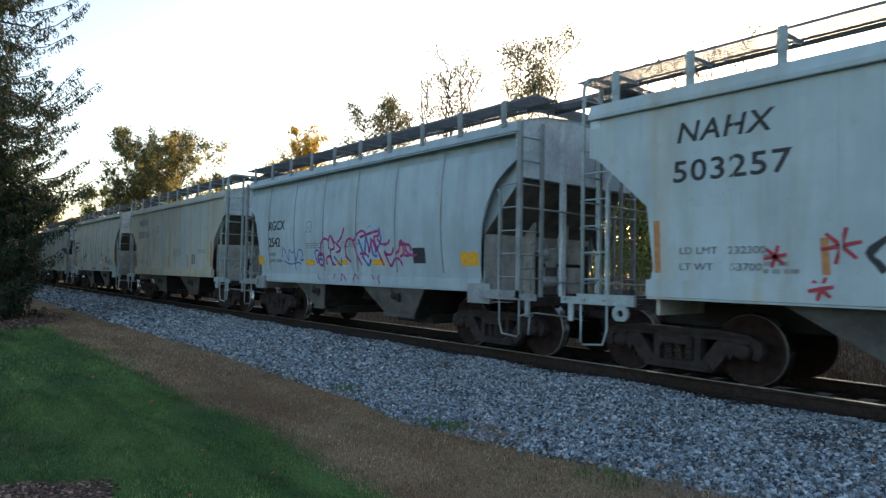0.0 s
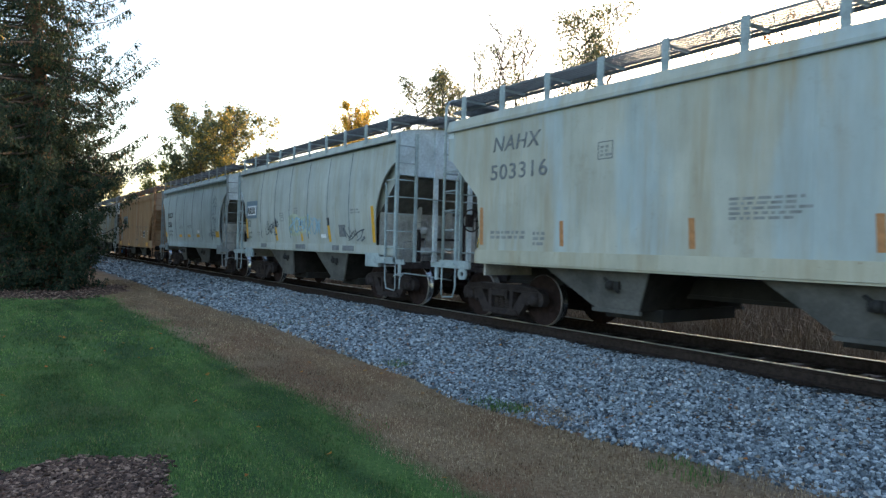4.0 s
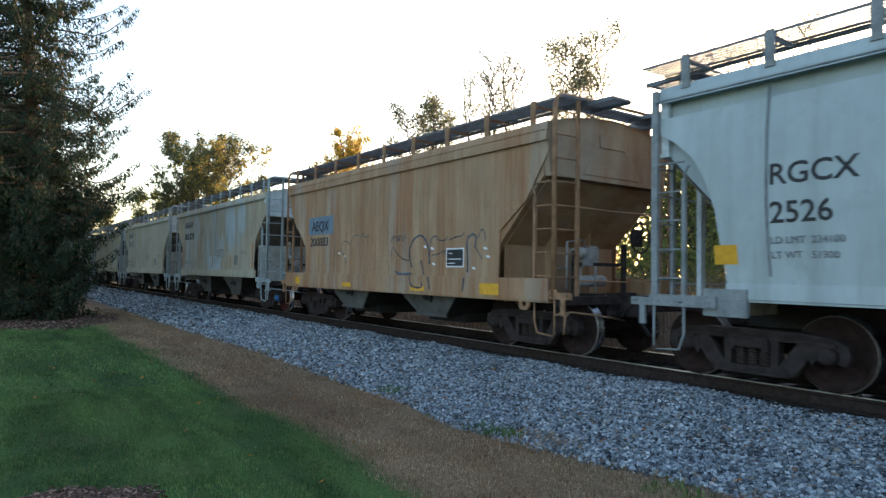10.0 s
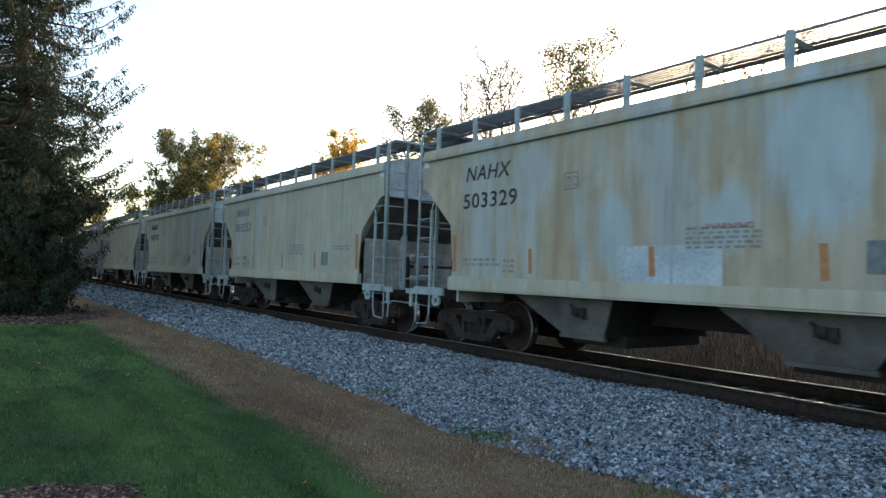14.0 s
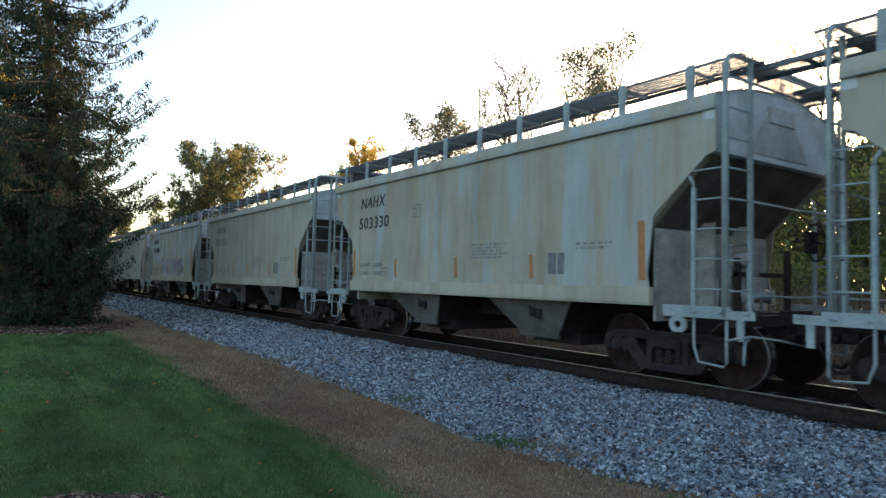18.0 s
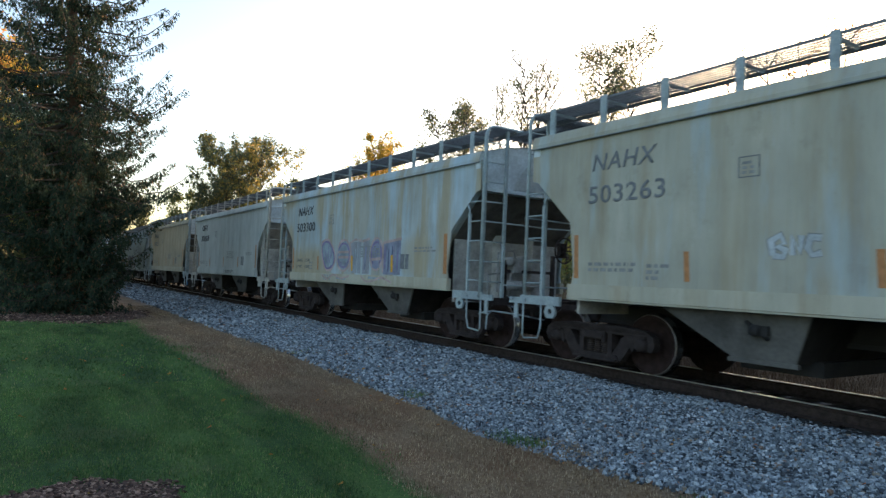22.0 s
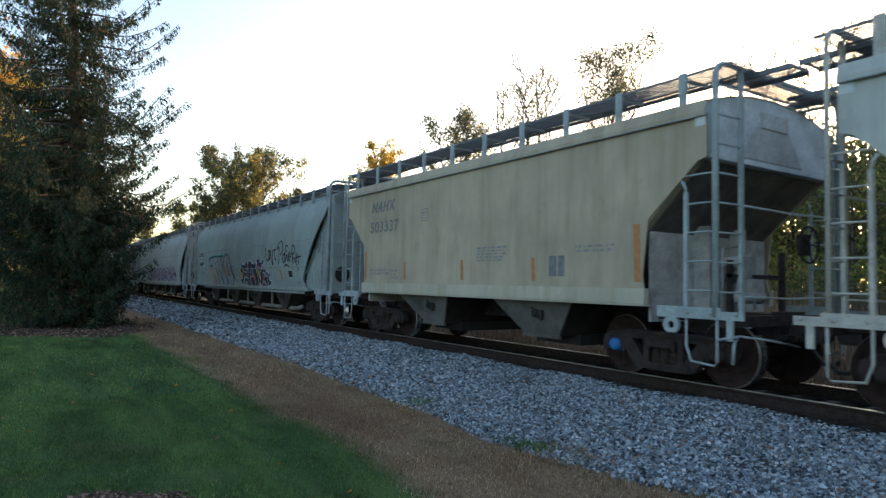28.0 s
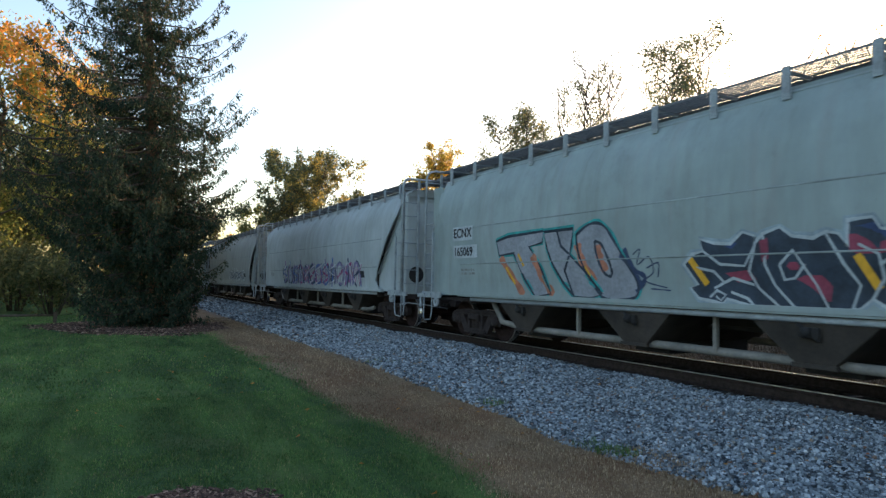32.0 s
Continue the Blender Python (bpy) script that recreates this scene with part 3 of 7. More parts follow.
def build_grass():
    rng = np.random.default_rng(11)
    def bed(x, y):
        w = np.arctan2(y - 0.32, x + 5.25)
        return np.hypot((x + 5.25) / 0.88, (y - 0.32) / 0.9) > 1 + 0.09 * np.sin(3 * w + 1) + 0.06 * np.sin(7 * w) + rng.normal(0, 0.09, len(x))
    ring = lambda x, y: ((x + 26.2) ** 2 / 13 + (y - 1.3) ** 2 / 9) > 1
    blades("lawn_grass", BLADE, "short mown green lawn grass", "grass", 230000, (-11, -1.5, -3.5, 3.6), 0.014, 0.042, 0.005, rng, lambda x, y: (y < verge(x) + rng.normal(0, 0.12, len(x))) & bed(x, y))
    blades("lawn_grass", BLADE, "short mown green lawn grass", "grass", 130000, (-34, -11, -9, 3.8), 0.02, 0.055, 0.012, rng, lambda x, y: (y < verge(x) + rng.normal(0, 0.15, len(x))) & ring(x, y))
    blades("dry_grass", STRAW, "dry brown grass of the sprayed verge", "grass", 70000, (-11, 0.5, 2.9, 5.5), 0.015, 0.045, 0.005, rng, lambda x, y: y > verge(x) + rng.normal(0, 0.12, len(x)))
    blades("dry_grass", STRAW, "dry brown grass of the sprayed verge", "grass", 40000, (-32, -11, 2.9, 6.0), 0.02, 0.05, 0.01, rng, lambda x, y: y > verge(x) + rng.normal(0, 0.15, len(x)))
    for cx, cy, n, r in ((-5.9, 4.93, 260, 0.16), (-5.6, 5.02, 140, 0.12), (-8.6, 5.25, 150, 0.15), (-3.3, 4.9, 200, 0.2), (-13.5, 5.5, 150, 0.25)):
        x, y = rng.normal(cx, r, n), rng.normal(cy, r * 0.6, n)
        blades("grass_tuft", BLADE, "green tuft at the edge of the stones", "grass", n, (cx - r * 1.6, cx + r * 1.6, cy - r, cy + r), 0.04, 0.11, 0.006, rng)
    # leaves that have blown onto the lawn
    m = 60
    x, y = rng.uniform(-16, -2.5, m), rng.uniform(-2, 6.2, m)
    z = np.array([ground_height(a, b) for a, b in zip(x, y)]) + 0.03
    quad = [np.array([(-1, -0.6, 0), (0, -0.8, 0.25), (1, 0, 0), (0, 0.8, 0.3)])]
    scatter("fallen_leaf", LEAF_RED, quad, np.array([[0, 1, 2, 3]]), np.stack([x, y, z], -1), rng.uniform(0.02, 0.04, m), rng, "fallen russet leaves on the grass", "leaves", 1.0)
    m = 140
    x, y = rng.uniform(-14, 0.5, m), rng.uniform(5.0, 7.3, m)
    z = np.array([bank(b) for b in y]) + 0.035
    scatter("fallen_leaf", LEAF_RED, quad, np.array([[0, 1, 2, 3]]), np.stack([x, y, z], -1), rng.uniform(0.012, 0.03, m), rng, "fallen russet leaves among the stones", "leaves", 1.0)
    # mulch: a bed in the foreground and the ring under the spruce
    rock, faces = rock_shapes(rng, 8)
    for cx, cy, rx, ry, n, s in ((-5.25, 0.32, 0.88, 0.9, 9000, 0.02), (-26.2, 1.3, 3.7, 3.1, 7000, 0.05)):
        a, q = rng.uniform(0, 6.283, n), np.sqrt(rng.uniform(0, 1, n)) * (1 + rng.normal(0, 0.05, n))
        q = q * (1 + 0.09 * np.sin(3 * a + 1) + 0.06 * np.sin(7 * a))
        x, y = cx + rx * q * np.cos(a), cy + ry * q * np.sin(a)
        z = np.array([ground_height(u, w) for u, w in zip(x, y)]) + 0.035 * np.maximum(0, 1 - q) + rng.uniform(0.002, 0.02, n)
        scatter("mulch", MULCH, rock, faces, np.stack([x, y, z], -1), s * rng.uniform(0.5, 1.4, n), rng, "dark shredded bark mulch", "mulch", 0.35)
        pts = [[(cx + rx * k * math.cos(w) * (1 + 0.09 * math.sin(3 * w + 1) + 0.06 * math.sin(7 * w)), cy + ry * k * math.sin(w) * (1 + 0.09 * math.sin(3 * w + 1) + 0.06 * math.sin(7 * w)), ground_height(cx + rx * k * math.cos(w), cy + ry * k * math.sin(w)) - 0.008 + 0.04 * (1 - k)) for k in (1, 0.7, 0.35, 0.01)] for w in [6.2832 * j / 24 for j in range(25)]]
        tagged(part("mulch_bed", Geo().sheet(pts), plain("mulch_soil", (0.028, 0.02, 0.016), 0.95, 0, 0.4, 12)), "bed of dark mulch set in the lawn", "mulch", kind="structure")


build_ground()
build_track()
build_ballast()
build_grass()

# ---- freight cars
CACHE = {}
VALVE_GREY = plain("grey_brake_gear", (0.31, 0.31, 0.305), 0.7, 0.0, 0.35, 6.0)
# stains, and the shade under the car ends mixed into the colour
SLOPE_DARK = plain("stained_shaded_slope_sheet", (0.125, 0.112, 0.098), 0.8, 0.0, 0.4, 2.5)
BAY_BROWN = plain("brown_grimy_bay", (0.04, 0.032, 0.026), 0.8, 0.0, 0.4, 2.5)
END_WARM = plain("dusty_end_plate", (0.40, 0.39, 0.365), 0.8, 0.0, 0.35, 3.0)
END_BLUE = plain("pale_end_paint", (0.57, 0.63, 0.66), 0.65, 0.0, 0.25, 2.0)
GREYEND = plain("worn_inset_paint", (0.44, 0.47, 0.47), 0.65, 0.0, 0.25, 2.0)
# dirt on the weld ribs, and the painted shadow line below the eave
RIB_DARK = plain("weld_dirt_eave_shade", (0.2, 0.225, 0.235), 0.75, 0.0, 0.3, 3.0)
# soot stain, with the shade between the bays painted in as black
BAY_SOOT_SHADE = plain("sooty_shaded_bay_slope", (0.022, 0.019, 0.017), 0.85, 0.0, 0.5, 3.0, 0.2)
# grimy paint, darkened further for the shade below the body
BAY_GREY_SHADED = plain("grimy_shaded_bay_paint", (0.085, 0.081, 0.074), 0.75, 0.0, 0.4, 2.5)


def shared(key, make, mat):
    """The mesh of a piece that many cars have alike, made once."""
    k = (key, mat.name)
    if k not in CACHE:
        CACHE[k] = make().mesh(key, mat)
    return CACHE[k]


def text_mesh(body, size, shear, mat, wide=1.0, space=1.0):
    k = ("text", body, size, shear, mat.name, wide, space)
    if k not in CACHE:
        c = bpy.data.curves.new("lettering", "FONT")
        c.body, c.size, c.shear, c.resolution_u, c.bevel_depth, c.bevel_resolution = body, size, shear, 3, size * 0.013, 0
        c.space_character = space
        ob = new("lettering", c)
        bpy.context.view_layer.update()
        me = bpy.data.meshes.new_from_object(ob.evaluated_get(bpy.context.evaluated_depsgraph_get()))
        bpy.data.objects.remove(ob)
        bpy.data.curves.remove(c)
        me.name = "lettering"
        me.materials.clear()
        me.transform(Matrix.Diagonal((wide, 1, 1, 1)))
        me.materials.append(mat)
        CACHE[k] = me
    return CACHE[k]


def wheelset_mesh(tint):
    k = ("wheelset", tint.name)
    if k in CACHE:
        return CACHE[k]
    g = Geo()
    prof = [(-0.87, 0.02), (-0.87, 0.10), (-0.82, 0.125), (-0.785, 0.16), (-0.768, 0.35), (-0.822, 0.385), (-0.822, 0.445), (-0.805, 0.4565), (-0.71, 0.459), (-0.693, 0.484), (-0.678, 0.478), (-0.678, 0.39), (-0.735, 0.35), (-0.735, 0.16), (-0.68, 0.12), (-0.68, 0.02)]
    g.lathe(prof, 36)
    g.lathe([(-h, r) for h, r in reversed(prof)], 36)
    g.lathe([(-1.05, 0.075), (-0.6, 0.085), (0.6, 0.085), (1.05, 0.075)], 12)
    for q in (0.25, 1.82, 3.4, 4.97):
        for s in (-1, 1):
            g.lathe([(s * 0.772, 0.03), (s * 0.786, 0.028)], 8, "y", (0.24 * math.cos(q), 0, 0.24 * math.sin(q)))
    me = g.mesh("wheelset", tint)
    me.materials.append(TREAD)
    me.materials.append(RIM)
    for p in me.polygons:
        c = p.center
        r = math.hypot(c.x, c.z)
        if 0.4515 < r < 0.475 and 0.69 < abs(c.y) < 0.81:
            p.material_index = 1
        elif r > 0.446 and abs(c.y) > 0.805:
            p.material_index = 2
    CACHE[k] = me
    return me


def side_frame_geo():
    g = Geo()
    g.prism([(-1.10, 0.575), (1.10, 0.575), (0.98, 0.66), (0.62, 0.70), (-0.62, 0.70), (-0.98, 0.66)], -0.065, 0.065)
    for s in (-1, 1):
        f = lambda pts: [(x * s, z) for x, z in pts] if s > 0 else [(x * s, z) for x, z in reversed(pts)]
        g.prism(f([(0.98, 0.655), (1.12, 0.585), (1.15, 0.46), (1.10, 0.36), (1.02, 0.37), (1.03, 0.50), (0.94, 0.58)]), -0.07, 0.07)
        g.prism(f([(0.76, 0.60), (0.88, 0.60), (0.80, 0.42), (0.73, 0.33), (0.70, 0.40)]), -0.07, 0.069)
        g.prism(f([(0.62, 0.64), (0.86, 0.62), (0.52, 0.165), (0.34, 0.17), (0.33, 0.26)]), -0.061, 0.061)
        g.prism(f([(0.255, 0.22), (0.345, 0.22), (0.345, 0.64), (0.255, 0.64)]), -0.075, 0.075)
    g.prism([(-0.50, 0.15), (0.50, 0.15), (0.44, 0.25), (-0.44, 0.25)], -0.085, 0.085)
    # raised flanges along the top rail and the spring seat, bolster end, wear plates
    for t in (-1, 1):
        y0, y1 = (0.066, 0.10) if t > 0 else (-0.10, -0.066)
        g.prism([(-0.95, 0.645), (0.95, 0.645), (0.62, 0.70), (-0.62, 0.70)], y0, y1)
        g.prism([(-0.85, 0.575), (0.85, 0.575), (0.83, 0.60), (-0.83, 0.60)], y0, y1)
        g.prism([(-0.46, 0.15), (0.46, 0.15), (0.46, 0.185), (-0.46, 0.185)], y0 - 0.02 * (t < 0), y1 + 0.02 * (t > 0))
        g.box(-0.2, 0.2, min(t * 0.09, t * 0.14), max(t * 0.09, t * 0.14), 0.49, 0.56)
        for q in (-0.22, 0.22):
            g.box(q - 0.03, q + 0.03, min(t * 0.08, t * 0.13), max(t * 0.08, t * 0.13), 0.44, 0.6)
        for q in (-0.889, 0.889):
            g.box(q - 0.12, q + 0.12, min(t * 0.05, t * 0.11), max(t * 0.05, t * 0.11), 0.55, 0.60)
    return g


def spring_geo():
    """A coil spring as a stack of round wire turns about a dark core."""
    prof = [(0.245, 0.03)]
    for k in range(7):
        z = 0.255 + 0.032 * k
        prof += [(z, 0.046), (z + 0.004, 0.068), (z + 0.011, 0.076), (z + 0.018, 0.068), (z + 0.022, 0.046)]
    return Geo().lathe(prof + [(0.485, 0.03)], 10, "z")


def bolster_geo():
    g = Geo()
    g.box(-0.21, 0.21, -1.12, 1.12, 0.475, 0.60)
    g.box(-0.26, 0.26, -0.75, 0.75, 0.42, 0.66)
    g.lathe([(0.6, 0.2), (0.8, 0.2)], 16, "z")
    g.tube([(-0.7, -0.62, 0.3), (0.7, -0.62, 0.3)], 0.025)
    g.tube([(-0.7, 0.62, 0.3), (0.7, 0.62, 0.3)], 0.025)
    for s in (-1, 1):
        g.box(s * 0.40 - 0.04, s * 0.40 + 0.04, -0.78, 0.78, 0.34, 0.42)
    return g


def cap_geo():
    return Geo().lathe([(-1.13, 0.03), (-1.125, 0.085), (-1.07, 0.105), (-1.0, 0.115), (-0.94, 0.115)], 18)


WHEELS = []


def add_truck(car, x, blue=0):
    truck = part("truck", shared("bolster", bolster_geo, STEEL_DARK), STEEL_DARK, car, "grimy four-wheel truck", pose(x, 0, 0))
    for s in (-1, 1):
        part("side_frame", shared("side_frame", side_frame_geo, STEEL_DARK), STEEL_DARK, truck, at=pose(0, s * 1.0, 0))
        for q in (-0.155, 0.0, 0.155):
            part("coil_spring", shared("coil_spring", spring_geo, SPRING_BROWN), SPRING_BROWN, truck, at=pose(q, s * 1.0, 0))
        for a in (-0.889, 0.889):
            m = BEARING_BLUE if s < 0 and a * blue > 0 else STEEL_DARK
            part("bearing_cap", shared("bearing_cap", cap_geo, m), m, truck, "bright blue bearing cap" if m is BEARING_BLUE else "", pose(a, 0, 0.457, 0, 0, 0 if s < 0 else 180))
    for a in (-0.889, 0.889):
        tint = WHEEL_RED if blue > 0 and a > 0 else WHEEL_RUST
        w = part("wheelset", wheelset_mesh(tint), tint, truck, "red rusted wheels" if blue > 0 and a > 0 else "dark rusty wheels with bright treads", pose(a, 0, 0.457))
        WHEELS.append((w, a))
    return truck


def interp(table, z):
    zs, xs = zip(*sorted(table))
    return float(np.interp(z, zs, xs))


def grating_geo(x0, x1, y0, y1, z, step=0.038):
    """Open walkway grating: thin cross bars on light bearing bars, one long edge turned down as a stiffener."""
    g = Geo()
    x = x0
    while x < x1:
        g.box(x, x + 0.0145, y0, y1, z - 0.010, z)
        x += step
    n = max(2, int((y1 - y0) / 0.07) + 1)
    for i in range(n):
        y = y0 + (y1 - y0 - 0.01) * i / (n - 1)
        g.box(x0, x1, y, y + 0.006, z - 0.017, z - 0.0105)
    return g


class Car:
    """A covered hopper car, built about its middle on the rail top; the side that faces the lawn is at negative y."""

    def __init__(self, label, paint, trim, half, cut, bulge, eave, sill, roof_rise, core, bays, trucks, ribs=(), sill_len=None, sill_z=None, post=None, walk_z=4.24, bay_z=0.5, band=0.17, blue=0, long=False, grime=None, slope=None, rib_mat=None, end_mat=None, arched=True, sill_mat=None):
        self.paint, self.trim, self.bulge, self.cut = paint, trim, bulge, cut
        car = self.car = thing("hopper_car", label, "freight car", "covered hopper cars of the train")
        self.half, self.eave, self.sill = half, eave, sill
        post = post or half
        xt = interp(cut, eave)
        grime = grime or BAY_GREY_SHADED
        end_mat = end_mat or END_BLUE
        ye = interp(bulge, eave) + (0.0 if long else 0.05)
        yb = 1.0 if long else 1.24
        # body: tank with sloping ends
        cx_top, z_slope, cx_bot = core
        tw = min(b for _, b in bulge) - 0.04
        part("tank", Geo().prism([(-cx_bot, sill), (cx_bot, sill), (cx_top, z_slope), (cx_top, eave + 0.02), (-cx_top, eave + 0.02), (-cx_top, z_slope)], -tw, tw), paint, car)
        zs = sorted(set([z for z, _ in cut] + [sill + (eave - sill) * i / 10 for i in range(11)]))
        zs = [z for z in zs if sill <= z <= eave]
        self.skin = [(z, interp(bulge, z)) for z in zs]
        n = 22
        for s in (-1, 1):
            grid = [[(interp(cut, z) * (2 * j / n - 1), s * interp(bulge, z), z) for j in range(n + 1)] for z in zs]
            part("side_sheet", Geo().sheet(grid, -s * 0.03), paint, car)
        # plates over the end slopes, dark with stains and painted-in shade
        for s in (-1, 1):
            dx, dz = cx_top - cx_bot, z_slope - sill
            q = math.hypot(dx, dz)
            ox, oz = dz / q * 0.015, -dx / q * 0.015
            part("slope_sheet", Geo().prism([(cx_bot + ox, sill + oz), (cx_top + ox - 0.01, z_slope + oz - 0.01), (cx_top + 2 * ox - 0.01, z_slope + 2 * oz - 0.01), (cx_bot + 2 * ox, sill + 2 * oz)], -1.43, 1.43), slope or SLOPE_DARK, car, "stained slope sheet with shade in its dark colour" if not slope else "", pose(0, 0, 0, 0, 0, 0 if s > 0 else 180))
        # end sheet below the slope
        for s in (-1, 1):
            xb = interp(cut, sill + 0.3)
            g = Geo().box(xb - 0.02, xb + 0.03, -1.42, 1.42, 0.86, min(2.15, sill + 1.05))
            for y in (-0.45, 0.45):
                g.box(xb + 0.03, xb + 0.30, y - 0.015, y + 0.015, 0.88, min(2.3, sill + 1.15))
            part("end_web", g, (END_WARM if end_mat is END_BLUE else end_mat) if not long else grime, car, at=pose(0, 0, 0, 0, 0, 0 if s > 0 else 180))
        # roof
        prof = [(-ye, eave - 0.03), (-ye, eave + 0.02), (-ye + 0.045, eave + band), (-ye + 0.13, eave + band + 0.02), (-1.05, eave + band + (roof_rise - band) * 0.55), (-0.55, eave + roof_rise * 0.93), (0, eave + roof_rise)]
        prof = prof + [(-y, z) for y, z in reversed(prof[:-1])]
        part("roof", Geo().sheet([[(x, y, z) for y, z in prof] for x in [-xt + 2 * xt * i / 8 for i in range(9)]], -0.02, 2, False), paint, car)
        for s in (-1, 1):
            if long:
                g = Geo().add([(s * (xt - 0.01), y, z) for y, z in prof], [tuple(range(len(prof)))])
                g.add([(s * (xt - 0.04), y, z) for y, z in prof], [tuple(range(len(prof)))])
                part("roof_end", g, paint, car)
            else:
                # one flat end sheet under the curve of the roof, down to the top of the slope
                n = len(prof) + 2
                yz = [(y * 0.985, z - 0.012) for y, z in prof] + [(1.49, z_slope), (-1.49, z_slope)]
                g = Geo().add([(xt - 0.016, y, z) for y, z in yz] + [(cx_top - 0.03, y, z) for y, z in yz], [tuple(range(n)), tuple(range(2 * n - 1, n - 1, -1))] + [(i, (i + 1) % n, (i + 1) % n + n, i + n) for i in range(n)])
                half_turn = pose(0, 0, 0, 0, 0, 0 if s > 0 else 180)
                part("end_panel", g, end_mat, car, "pale blue-grey end panel" if end_mat is END_BLUE else "rust-streaked tan end panel", half_turn)
                part("end_lip", Geo().box(xt - 0.014, xt + 0.012, -1.49, 1.49, z_slope - 0.004, z_slope + 0.05), end_mat, car, at=half_turn)
                if arched:
                    arch = [(-0.72, z_slope + 0.1), (0.72, z_slope + 0.1), (0.6, eave - 0.3), (0.36, eave + 0.02), (-0.36, eave + 0.02), (-0.6, eave - 0.3)]
                    w = Geo().add([(xt - 0.003, y, z) for y, z in arch] + [(xt - 0.017, y * 1.07, z + (0.035 if z > 3.3 else -0.025)) for y, z in arch], [tuple(range(6))] + [(i, i + 6, (i + 1) % 6 + 6, (i + 1) % 6) for i in range(6)])
                    part("inset_panel", w, GREYEND if end_mat is END_BLUE else end_mat, car, at=half_turn)
                    part("placard_board", Geo().box(xt - 0.014, xt + 0.02, -0.33, 0.33, eave - 0.02, eave + 0.2), GREYEND if end_mat is END_BLUE else end_mat, car, at=half_turn)
                else:
                    for y in (-0.5, 0.5):
                        part("end_stiffener", Geo().box(xt - 0.014, xt + 0.06, y - 0.05, y + 0.05, 1.0, eave + roof_rise * 0.7), end_mat, car, at=half_turn)
            if not long:
                # strip drawing the roof edge's shadow line, painted dark except on the tan car
                part("eave_shadow_line", Geo().box(-xt, xt, s * 1.615 - 0.02, s * 1.615 + 0.012, eave - 0.05, eave - 0.035), RIB_DARK if end_mat is END_BLUE else end_mat, car)
        for x in [(-0.75 + 0.5 * i) * xt for i in range(4)]:
            hatch = part("hatch", shared("hatch", lambda: Geo().lathe([(0, 0.36), (0.06, 0.38), (0.09, 0.36), (0.12, 0.1), (0.13, 0.02)], 20, "z"), trim), trim, car, at=pose(x, 0, eave + roof_rise - 0.02))
            part("hatch_latch", shared("latch", lambda: Geo().box(-0.42, 0.42, -0.03, 0.03, 0.08, 0.15), trim), trim, hatch)
        # running boards over the roof
        for s in (-1, 1):
            rb = part("running_board", shared("board%.2f" % xt, lambda: grating_geo(-xt - 0.3, xt + 0.3, -0.24, 0.24, 0.0), GRATING), GRATING, car, "see-through galvanised grating", pose(0, s * yb, walk_z), kind="stuff")
            part("board_edge", shared("edge%.2f%d" % (xt, s), lambda: Geo().box(-xt - 0.3, xt + 0.3, -0.262, -0.25, -0.028, 0.006).box(-xt - 0.3, xt + 0.3, 0.25, 0.262, -0.028, 0.006).box(-xt - 0.3, xt + 0.3, s * -0.262, s * -0.262 + 0.02, -0.09, -0.03), GRATING), GRATING, rb)
            m = int(round(2 * xt / 1.13))
            for i in range(m):
                x = -xt + 0.4 + (2 * xt - 0.8) * i / (m - 1)
                part("board_bracket", shared("bracket%.2f" % walk_z, lambda: Geo().box(-0.06, 0.06, -0.02, 0.005, -0.42, 0.02).box(-0.02, 0.02, 0.0, 0.52, -0.075, -0.04), trim), trim, car, at=pose(x, -yb - 0.28, walk_z) if s < 0 else pose(x, yb + 0.28, walk_z, 0, 0, 180))
        for s in (-1, 1):
            part("end_board", shared("endboard%.2f" % half, lambda: grating_geo(half - 0.36, half + 0.04, -0.98, 0.98, 0.0).box(half - 0.36, half - 0.345, -0.98, 0.98, -0.03, 0.008).box(half + 0.042, half + 0.055, -0.98, 0.98, -0.03, 0.008), GRATING), GRATING, car, at=pose(0, 0, walk_z - 0.02, 0, 0, 0 if s > 0 else 180), kind="stuff")
        for s in (-1, 1):
            for t in (-1, 1):
                y0, y1 = (-0.92, -0.5) if t < 0 else (0.5, 0.92)
                part("end_platform", shared("endplat%.2f%d" % (half, t), lambda: grating_geo(half - 0.2, half + 0.62, y0, y1, 0.0).box(half - 0.2, half + 0.63, y0 - 0.02, y0, -0.06, 0.008).box(half - 0.2, half + 0.63, y1, y1 + 0.02, -0.06, 0.008).box(half + 0.61, half + 0.63, y0, y1, -0.03, 0.008), GRATING), GRATING, car, at=pose(0, 0, walk_z - 0.03, 0, 0, 0 if s > 0 else 180), kind="stuff")
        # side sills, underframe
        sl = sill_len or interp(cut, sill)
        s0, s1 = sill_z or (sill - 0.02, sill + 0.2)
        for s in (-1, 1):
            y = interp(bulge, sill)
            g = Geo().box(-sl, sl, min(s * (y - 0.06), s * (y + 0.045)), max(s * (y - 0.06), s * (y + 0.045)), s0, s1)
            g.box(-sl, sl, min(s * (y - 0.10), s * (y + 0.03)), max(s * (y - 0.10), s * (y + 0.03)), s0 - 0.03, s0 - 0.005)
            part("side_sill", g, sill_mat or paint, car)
        part("centre_sill", Geo().box(-half - 0.1, half + 0.1, -0.26, 0.26, 0.72, 1.0).box(-half - 0.2, half + 0.2, -0.3, 0.3, 0.68, 0.74), BLACK, car)
        for x0, x1, b0, b1 in bays:
            w0, w1 = 1.44, 0.84
            bay = Geo()
